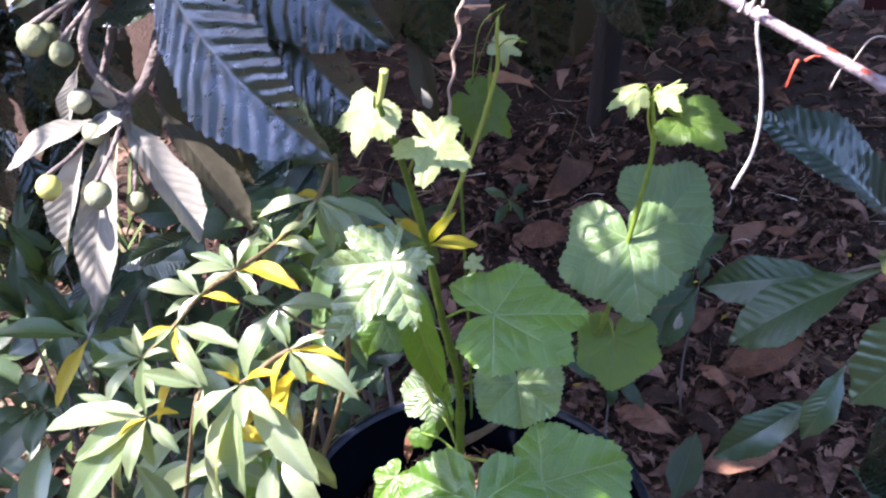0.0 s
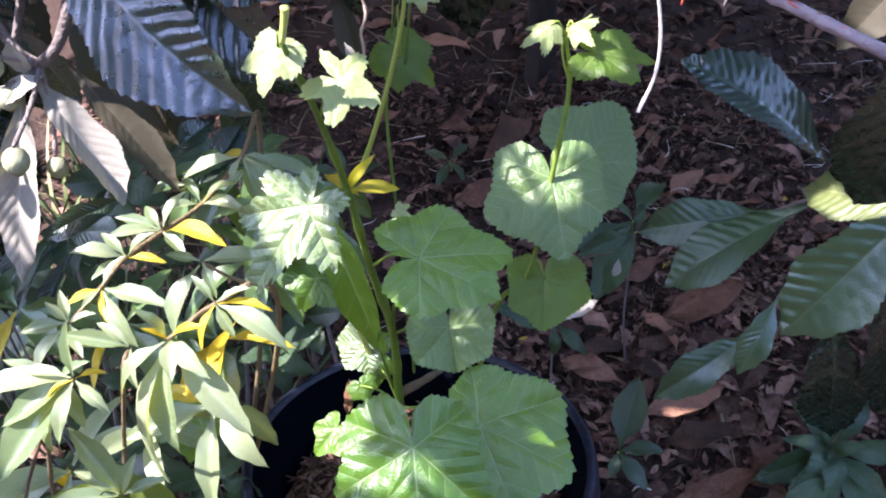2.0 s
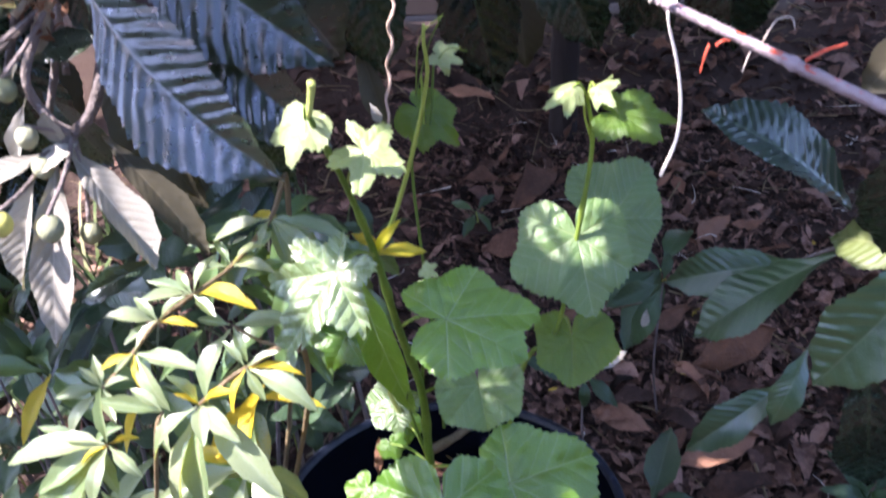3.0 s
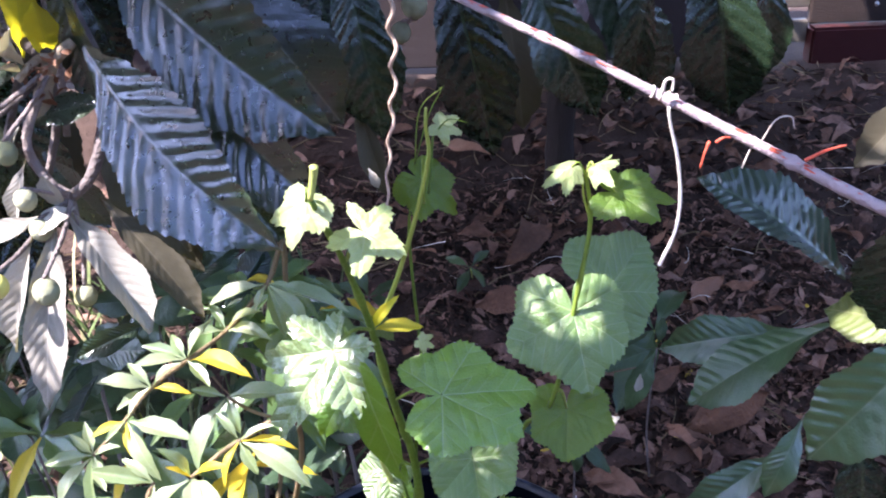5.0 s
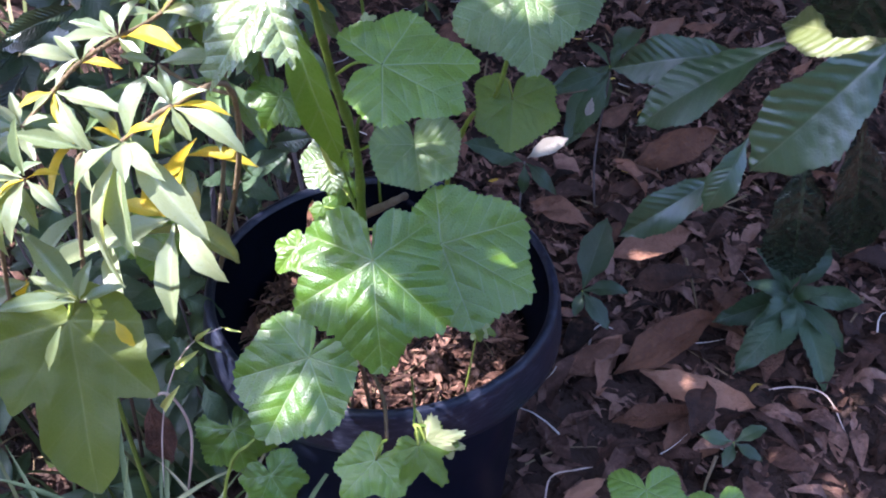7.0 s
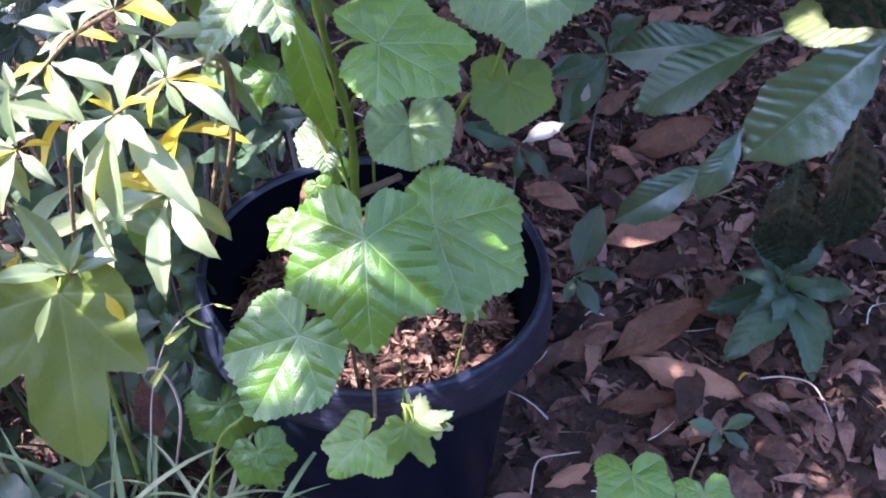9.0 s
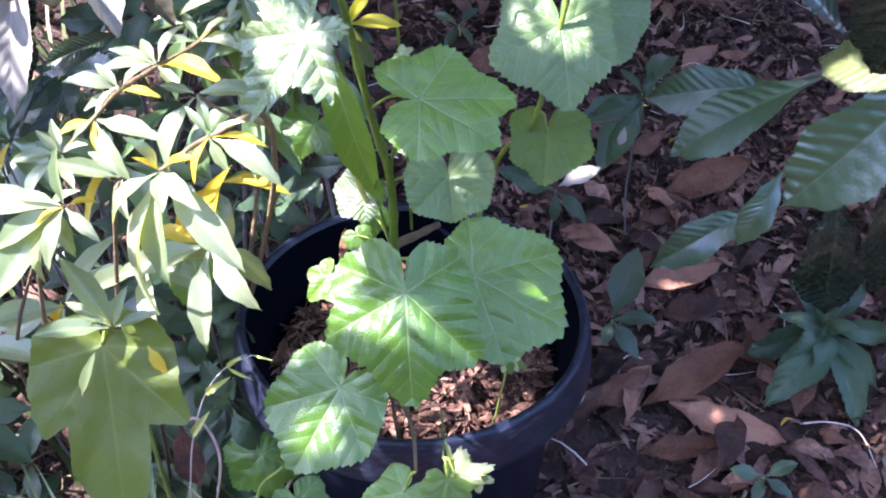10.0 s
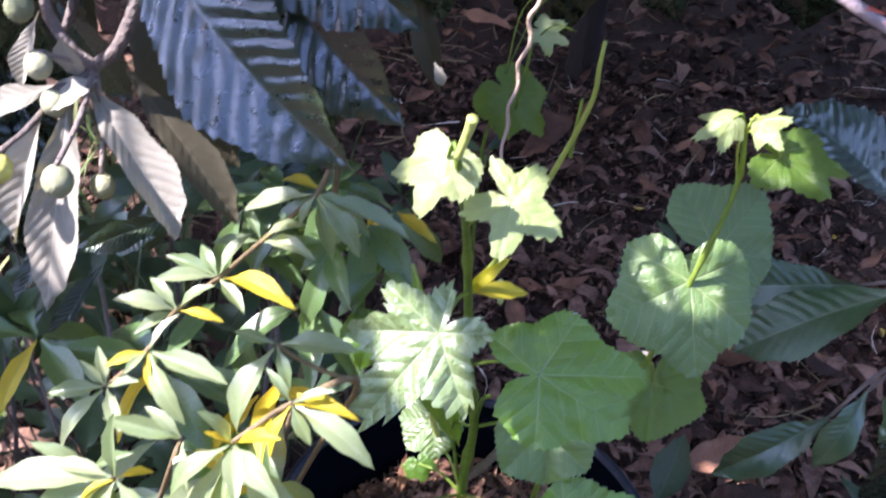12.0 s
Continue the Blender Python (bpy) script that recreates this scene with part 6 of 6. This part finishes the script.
# ---- the dead branch and its hanging stalk ----
def build_branch():
    b = thing("dead_branch", (0.138, 0.410, 0.846), "grey dead branch with flaking red bark and a pale tie", "branch")
    pts = [(0.009, 0.520, 0.890), (0.054, 0.475, 0.874), (0.097, 0.440, 0.860), (0.138, 0.410, 0.844), (0.175, 0.385, 0.829), (0.208, 0.360, 0.816), (0.262, 0.330, 0.795)]
    part("branch_wood", tube_mesh("branch_wood", M_GREY, pts, 0.0017, 0.0028, 12, 14, 0.07, 7, 17), b)
    rng = random.Random(77)
    path = smooth_path(pts, 14)
    for k in range(36):
        i = rng.randrange(6, len(path) - 16)
        p, d = path[i], (path[i + 1] - path[i]).normalized()
        n = (Vector((rng.uniform(-0.6, 0.6), -0.55, rng.uniform(0.2, 1.0)))).normalized()
        n = (n - d * n.dot(d)).normalized()
        q = p + n * 0.0018
        part("bark_flake", DEAD_FLAKE[k % 2], b, aim(q, q + d * rng.uniform(0.003, 0.009) + n * rng.uniform(0, 0.002), n, rng.uniform(0.35, 0.6)), "red bark flake")
    for s, e in (((0.151, 0.392, 0.832), (0.148, 0.392, 0.820)), ((0.153, 0.390, 0.832), (0.159, 0.390, 0.834)), ((0.184, 0.372, 0.830), (0.200, 0.372, 0.836))):
        part("bark_flake", tube_mesh("bark_flake", M_RED, [s, (Vector(s) + Vector(e)) / 2 + Vector((0, 0, 0.001)), e], 0.0008, 0.0004, 6, 4, 0.2), b, None, "red bark splinter")
    for k in range(4):
        c = Vector((0.131, 0.414, 0.847)).lerp(Vector((0.140, 0.410, 0.844)), k / 3)
        ring = [c + Vector((0.0006 * math.sin(a), 0.0023 * math.cos(a), 0.0023 * math.sin(a))) for a in [6.2832 * i / 9 for i in range(10)]]
        part("tie", tube_mesh("tie", M_STRAW, ring, 0.0005, 0.0005, 6, 3), b, None, "pale dried tendril wound round the branch")
    part("tie", tube_mesh("tie", M_STRAW, [(0.133, 0.405, 0.849), (0.134, 0.404, 0.855), (0.137, 0.404, 0.855), (0.137, 0.404, 0.850)], 0.0008, 0.0005, 7, 5, 0.15), b, None, "pale dried knot")
    part("hanging_stalk", tube_mesh("hanging_stalk", M_STRAW, [(0.137, 0.408, 0.842), (0.138, 0.408, 0.835), (0.143, 0.410, 0.817), (0.146, 0.412, 0.797), (0.145, 0.413, 0.780), (0.140, 0.413, 0.766), (0.139, 0.413, 0.763)], 0.0007, 0.0009, 8, 6, 0.08), b, None, "bleached dry stalk")
    part("wisp", tube_mesh("wisp", M_STRAW, [(0.172, 0.390, 0.832), (0.177, 0.390, 0.841), (0.183, 0.390, 0.842), (0.185, 0.390, 0.837)], 0.0004, 0.0003, 5, 5), b, None, "thin dry curl")
    part("wisp", tube_mesh("wisp", M_STRAW, [(0.165, 0.390, 0.820), (0.168, 0.390, 0.829), (0.172, 0.390, 0.832)], 0.0004, 0.0004, 5, 4), b)


DEAD_FLAKE = [blade_mesh("flake", M_RED, ((0.0, 0.03), (0.3, 0.14), (0.7, 0.12), (1.0, 0.02)), arch=0.05, fold=-0.4, nv=5, nu=2, seed=i, wave=0.03) for i in (1, 2)]
build_branch()


def build_tendril():
    pts = []
    a, b = Vector((0.013, 0.570, 0.876)), Vector((0.012, 0.560, 0.715))
    for i in range(33):
        u = i / 32
        amp = 0.0026 * (1 - u) ** 0.6
        p = a.lerp(b, u) + Vector((amp * math.sin(u * 46) + 0.004 * math.sin(u * 5), amp * math.cos(u * 46), 0))
        pts.append(p)
    t = tagged(new("dry_tendril", tube_mesh("dry_tendril", M_DRY, pts, 0.0013, 0.0008, 7, 3, 0.15)), "twisted pinkish dry tendril hanging from above", "tendril")


build_tendril()


# ---- low plants right of the pot ----
def weed(at, tips, label, width=1.0, stem=0.0012, blades=WEED):
    w = thing("weed", (at[0], at[1], 0.0), label, "weed")
    top = Vector(at)
    if at[2] > 0.02:
        part("stem", tube_mesh("stem", M_STEM if at[2] < 0.15 else M_BARK, [(at[0] + 0.10 * at[2], at[1] + 0.35 * at[2], -0.005), (at[0] + 0.003, at[1] + 0.12 * at[2], at[2] * 0.5), at], stem * 1.3, stem, 6, 4), w)
    for k, t in enumerate(tips):
        d = Vector(t) - top
        part("leaf", blades[k % 3], w, aim(top + d * 0.03, t, Vector((0, -0.7, 0.8) if blades is CRINKLED else (0, -0.35, 1)) - d.normalized() * 0.3, width), "")
    return w


weed((0.270, 0.912, 0.070), [(0.303, 0.968, 0.140), (0.258, 0.887, 0.050), (0.326, 0.906, 0.070), (0.299, 0.873, 0.040)], "small weed with oval grey-green leaves in the litter", 0.95)
weed((0.533, 0.905, 0.060), [(0.427, 0.871, 0.050), (0.436, 0.797, 0.040), (0.488, 0.814, 0.050), (0.541, 0.774, 0.030), (0.621, 0.889, 0.060), (0.587, 0.962, 0.100), (0.523, 0.929, 0.110), (0.472, 0.910, 0.080), (0.455, 0.835, 0.070), (0.575, 0.822, 0.045), (0.500, 0.965, 0.090), (0.560, 0.865, 0.100), (0.505, 0.855, 0.095)], "low rosette of dark toothed ribbed leaves growing through the litter", 0.72, blades=CRINKLED)
bleached = weed((0.195, 0.975, 0.222), [(0.120, 0.950, 0.268), (0.193, 0.960, 0.185), (0.232, 0.950, 0.190)], "loquat seedling with ribbed leaves behind the pot", 0.75, blades=CRINKLED)
# felted white stands in for full sun on this seedling leaf
part("leaf", FELT[1], bleached, aim((0.196, 0.965, 0.235), (0.240, 0.950, 0.272), (0.1, -0.6, 0.8), 0.8), "leaf coloured white for the sun on it")
part("leaf", FELT[0], bleached, aim((0.277, 1.020, 0.282), (0.272, 1.018, 0.258), (0.1, -0.8, 0.6), 1.2), "white dead leaf scrap")
weed((0.303, 1.055, 0.295), [(0.228, 1.030, 0.281), (0.262, 1.030, 0.220), (0.315, 1.085, 0.320)], "loquat seedling with ribbed leaves beside the pale stone", 0.72, blades=CRINKLED)
weed((0.385, 1.403, 0.100), [(0.282, 1.351, 0.080), (0.353, 1.443, 0.120), (0.452, 1.518, 0.100), (0.336, 1.304, 0.050), (0.301, 1.265, 0.040)], "small dark weed by the pale stone", 0.7)
weed((0.412, 0.701, 0.030), [(0.373, 0.705, 0.040), (0.395, 0.674, 0.020), (0.451, 0.712, 0.040), (0.441, 0.681, 0.020)], "tiny dark seedling in the litter", 0.9)
weed((0.104, 1.732, 0.050), [(0.056, 1.779, 0.050), (0.144, 1.782, 0.060), (0.129, 1.679, 0.030), (0.075, 1.669, 0.030)], "small weed in the litter behind the pot", 0.6)
weed((-0.040, 1.000, 0.416), [(-0.074, 0.980, 0.443), (-0.014, 0.980, 0.411), (-0.047, 0.970, 0.390), (-0.000, 1.000, 0.435), (-0.063, 1.020, 0.457)], "leafy weed behind the shrub", 0.8)
stalk = tagged(new("dry_stalk", tube_mesh("dry_stalk", M_WOODY, [(0.178, 1.000, 0.283), (0.222, 1.000, 0.296), (0.266, 1.000, 0.305)], 0.0014, 0.0009, 6, 5, 0.1)), "thin brown dry stalk leaning through the seedlings", "stalk")


for at, tips in (((-0.110, 0.800, 0.330), ((-0.060, 0.800, 0.365), (-0.140, 0.770, 0.350), (-0.095, 0.770, 0.300), (-0.120, 0.840, 0.380), (-0.070, 0.770, 0.330))),
                 ((-0.150, 0.650, 0.320), ((-0.190, 0.630, 0.325), (-0.120, 0.640, 0.345), (-0.160, 0.620, 0.290), (-0.140, 0.680, 0.360), (-0.110, 0.640, 0.300))),
                 ((-0.125, 0.580, 0.285), ((-0.130, 0.550, 0.315), (-0.165, 0.570, 0.270), (-0.105, 0.560, 0.250), (-0.150, 0.610, 0.310))),
                 ((-0.130, 0.760, 0.250), ((-0.100, 0.730, 0.280), (-0.170, 0.740, 0.270), (-0.120, 0.720, 0.220), (-0.090, 0.770, 0.240))),
                 ((-0.165, 0.730, 0.350), ((-0.205, 0.720, 0.370), (-0.130, 0.710, 0.375), (-0.165, 0.690, 0.320), (-0.180, 0.760, 0.390)))):
    weed(at, tips, "weed with dark crinkled toothed leaves between shrub and pot", 0.9, blades=CRINKLED)
root = tagged(new("dry_root", tube_mesh("dry_root", M_STRAW, [(0.278, 0.872, 0.012), (0.280, 0.874, 0.030), (0.288, 0.880, 0.040), (0.300, 0.882, 0.036), (0.318, 0.884, 0.024)], 0.0016, 0.0007, 6, 5, 0.1)), "thin bleached curl of dry root on the litter", "root")


# ---- dark seedlings behind the shrub ----
def seedling(foot, top, tips, label, width=1.0):
    """A loquat seedling: a thin stem with a few ribbed leaves."""
    s = thing("loquat_seedling", (foot[0], foot[1], 0.0), label, "seedling")
    part("stem", tube_mesh("stem", M_BARK, [(foot[0], foot[1], -0.01), ((foot[0] + top[0]) / 2 + 0.01, (foot[1] + top[1]) / 2, top[2] * 0.55), top], 0.003, 0.002, 7, 5), s)
    for k, tip in enumerate(tips):
        d = Vector(tip) - Vector(top)
        part("leaf", (SPRAY, CRINKLED)[k % 2][k % 3], s, aim(top, tip, Vector((0, -0.82, 0.55)) - d.normalized() * 0.1, width * 1.25))


seedling((-0.16, 1.02, 0), (-0.197, 0.980, 0.458), [(-0.130, 0.950, 0.488), (-0.238, 0.950, 0.464), (-0.149, 0.940, 0.452), (-0.214, 0.990, 0.487), (-0.179, 0.930, 0.437)], "loquat seedling with blue-green ribbed leaves", 1.0)
seedling((-0.34, 0.92, 0), (-0.314, 0.880, 0.435), [(-0.247, 0.850, 0.453), (-0.332, 0.860, 0.448), (-0.280, 0.880, 0.468), (-0.302, 0.840, 0.407), (-0.351, 0.840, 0.414)], "loquat seedling in shade behind the shrub", 1.0)
seedling((-0.44, 0.86, 0), (-0.372, 0.800, 0.409), [(-0.331, 0.800, 0.454), (-0.289, 0.770, 0.430), (-0.398, 0.800, 0.436), (-0.352, 0.760, 0.386), (-0.417, 0.780, 0.391)], "loquat seedling in shade behind the shrub", 0.8)
seedling((-0.06, 1.0, 0), (-0.110, 0.920, 0.470), [(-0.062, 0.890, 0.460), (-0.087, 0.930, 0.484), (-0.132, 0.900, 0.455), (-0.057, 0.910, 0.475)], "loquat seedling behind the shrub", 0.9)
seedling((-0.10, 0.92, 0), (-0.084, 0.860, 0.333), [(-0.039, 0.840, 0.353), (-0.116, 0.830, 0.334), (-0.066, 0.820, 0.313), (-0.100, 0.870, 0.361)], "loquat seedling beside the pot", 0.9)


seedling((-0.20, 0.98, 0), (-0.150, 0.930, 0.500), [(-0.205, 0.900, 0.500), (-0.100, 0.900, 0.515), (-0.165, 0.890, 0.450), (-0.110, 0.900, 0.470), (-0.140, 0.940, 0.545)], "loquat seedling with blue sheen on its ribbed leaves", 1.0)
seedling((-0.28, 0.96, 0), (-0.250, 0.900, 0.480), [(-0.305, 0.880, 0.490), (-0.205, 0.870, 0.470), (-0.260, 0.860, 0.430), (-0.225, 0.900, 0.525)], "loquat seedling with blue sheen on its ribbed leaves", 1.0)


# ---- undergrowth under the shrub ----
und = random.Random(51)


def low_weed(x, y, h, count, size):
    at = (x, y, h)
    tips = []
    a0 = und.uniform(0, 6.28)
    for k in range(count):
        a = a0 + 6.28 * k / count + und.uniform(-0.4, 0.4)
        el = und.uniform(-0.7, 0.4)
        ln = size * und.uniform(0.7, 1.2)
        tips.append((x + math.cos(a) * math.cos(el) * ln, y + math.sin(a) * math.cos(el) * ln, max(0.01, h + math.sin(el) * ln)))
    w = weed(at, tips, "leafy green weed growing under the shrub", und.uniform(0.7, 1.0))
    w["group"] = "undergrowth weeds"


for i in range(78):
    x, y = und.uniform(-0.62, -0.13), und.uniform(0.50, 1.25)
    low_weed(x, y, und.uniform(0.03, 0.26), und.randrange(4, 8), und.uniform(0.045, 0.085))


for k, (x, y, z) in enumerate(((-0.371, 0.800, 0.452), (-0.369, 0.740, 0.458), (-0.388, 0.880, 0.439), (-0.309, 0.700, 0.467), (-0.441, 0.900, 0.429))):
    tips = []
    for i in range(7):
        a, el = und.uniform(0, 6.28), und.uniform(0.3, 1.3)
        ln = und.uniform(0.04, 0.08)
        tips.append((x + math.cos(a) * math.cos(el) * ln, y + math.sin(a) * math.cos(el) * ln, z + math.sin(el) * ln))
    weed((x, y, z), tips, "upright weed with narrow grey-green leaves", 0.5)


def grass_blade(rng):
    n = 6
    v, f = [], []
    bend, lean = rng.uniform(0.1, 0.9), rng.uniform(-0.2, 0.2)
    for j in range(n + 1):
        s = j / n
        w = 0.014 * (1 - s) ** 0.6 + 0.001
        v += [(-w, bend * s * s, s * (1 - 0.35 * bend * s)), (w, bend * s * s, s * (1 - 0.35 * bend * s) + 0.002), ]
    for j in range(n):
        f.append((2 * j, 2 * j + 1, 2 * j + 3, 2 * j + 2))
    return v, f


def grass_place(band, smin, smax):
    def place(rng):
        x, y = rng.uniform(band[0], band[1]), rng.uniform(band[2], band[3])
        s = rng.uniform(smin, smax)
        return Matrix.Translation((x, y, -0.005)) @ Euler((rng.uniform(-0.3, 0.3), rng.uniform(-0.3, 0.3), rng.uniform(0, 6.28))).to_matrix().to_4x4() @ Matrix.Scale(s, 4)
    return place


tagged(new("grass", scatter_mesh("grass", M_GRASS, 380, 61, grass_place((-1.2, -0.12, 0.85, 1.7), 0.10, 0.34), grass_blade)), "thin grass blades between the weeds and trees", "grass", kind="stuff")
tagged(new("grass", scatter_mesh("grass", M_GRASS, 130, 62, grass_place((-0.50, -0.10, 0.42, 0.80), 0.10, 0.26), grass_blade)), "thin green and straw-coloured grass under the shrub", "grass", kind="stuff")


def arching_blade(rng):
    """A long grass blade that rises and bends over to the side."""
    v, f, n = [], [], 9
    drop, lean = rng.uniform(0.5, 1.1), rng.uniform(-0.15, 0.15)
    for j in range(n + 1):
        q = j / n
        w = 0.016 * math.sin(math.pi * min(0.97, 0.25 + 0.75 * q)) + 0.001
        y, z = 0.9 * q, 1.1 * q - drop * q * q
        v += [(-w + lean * q, y, z), (lean * q, y, z - 0.006), (w + lean * q, y, z)]
    for j in range(n):
        for i in range(2):
            f.append((3 * j + i, 3 * j + i + 1, 3 * j + i + 4, 3 * j + i + 3))
    return v, f


def arching_place(rng):
    x, y = rng.uniform(-0.26, -0.06), rng.uniform(0.44, 0.54)
    return Matrix.Translation((x, y, rng.uniform(0.02, 0.16))) @ Euler((rng.uniform(-0.15, 0.15), rng.uniform(-0.2, 0.2), rng.uniform(0, 6.28))).to_matrix().to_4x4() @ Matrix.Scale(rng.uniform(0.08, 0.17), 4)


tagged(new("grass", scatter_mesh("grass", M_BLADE, 80, 63, arching_place, arching_blade)), "arching pale green grass blades beside the pot", "grass", kind="stuff")


# ---- single fallen leaves ----
def fallen(base, tip, k, up=(0, -0.2, 1), width=1.0, label="brown curled fallen leaf on the soil", me=None):
    ob = tagged(new("fallen_leaf", me or DEAD[k]), label, "fallen leaf", "fallen leaves")
    ob.matrix_basis = aim(base, tip, up, width)


fallen((0.297, 0.813, 0.022), (0.435, 0.893, 0.040), 0, (0.1, -0.35, 1), 0.95, me=TAN[0], label="large warm brown fallen leaf on the litter")
fallen((0.325, 0.804, 0.040), (0.453, 0.755, 0.024), 3, (0, -0.5, 1), 0.85, me=TAN[1], label="large orange-brown fallen leaf on the litter")
fallen((0.284, 0.744, 0.018), (0.387, 0.745, 0.026), 1, me=TAN[0], label="narrow reddish brown fallen leaf")
fallen((0.356, 0.692, 0.018), (0.410, 0.710, 0.026), 1, me=TAN[1], label="small orange-brown fallen leaf")
fallen((0.208, 0.636, 0.018), (0.261, 0.659, 0.026), 2, me=TAN[1], label="small orange-brown fallen leaf")
fallen((0.496, 0.772, 0.024), (0.534, 0.737, 0.018), 2, (0, -0.2, 1), 1.7, label="grey skeletonised fallen leaf")
fallen((0.240, 0.805, 0.014), (0.313, 0.784, 0.024), 1, (0, -0.2, 1), 1.1, label="dull olive-brown fallen leaf")
fallen((0.425, 0.905, 0.025), (0.470, 0.860, 0.030), 1, me=TAN[0], label="warm brown fallen leaf under the weed")
for pts in ([(0.192, 0.631, 0.012), (0.201, 0.658, 0.034), (0.230, 0.667, 0.034), (0.254, 0.687, 0.012)], [(0.477, 0.783, 0.024), (0.510, 0.780, 0.030), (0.541, 0.767, 0.027), (0.550, 0.718, 0.016)]):
    tagged(new("dry_root", tube_mesh("dry_root", M_DRY, pts, 0.0011, 0.0007, 6, 5, 0.12)), "thin beige dry root arching over the litter", "root")
fallen((0.321, 1.021, 0.030), (0.446, 1.057, 0.040), 3, (0, -0.5, 1), 1.0)
fallen((0.373, 1.243, 0.030), (0.404, 1.158, 0.030), 0)
fallen((0.105, 1.617, 0.030), (0.208, 1.622, 0.050), 3, (0, -0.7, 0.8), 1.5, "pinkish brown fallen leaf")
fallen((0.077, 1.719, 0.020), (0.168, 1.633, 0.020), 0)
fallen((0.284, 1.940, 0.030), (0.177, 1.768, 0.030), 2)
fallen((0.067, 2.401, 0.040), (0.184, 2.349, 0.030), 3, (0, -0.5, 0.8), 1.0, me=TAN[0], label="warm brown fallen leaf")
fallen((0.490, 1.590, 0.030), (0.577, 1.693, 0.030), 1)
fallen((0.393, 1.229, 0.030), (0.541, 1.286, 0.050), 3, (0, -0.6, 0.8), 1.0, me=TAN[1], label="large pinkish brown fallen leaf")
fallen((0.368, 1.229, 0.030), (0.438, 1.201, 0.020), 0)
frng = random.Random(71)
for i in range(220):
    x, y = frng.uniform(-0.1, 1.25), frng.uniform(0.75, 2.7)
    if (x - 0.029) ** 2 + (y - 0.662) ** 2 < 0.17 ** 2:
        continue
    a, ln = frng.uniform(0, 6.28), frng.uniform(0.045, 0.10)
    z = ground_height(x, y) + frng.uniform(0.008, 0.03)
    fallen((x, y, z), (x + math.cos(a) * ln, y + math.sin(a) * ln, z + frng.uniform(-0.01, 0.03)), frng.randrange(4), (frng.uniform(-0.5, 0.5), frng.uniform(-0.5, 0.5), 1), frng.uniform(0.8, 1.3))
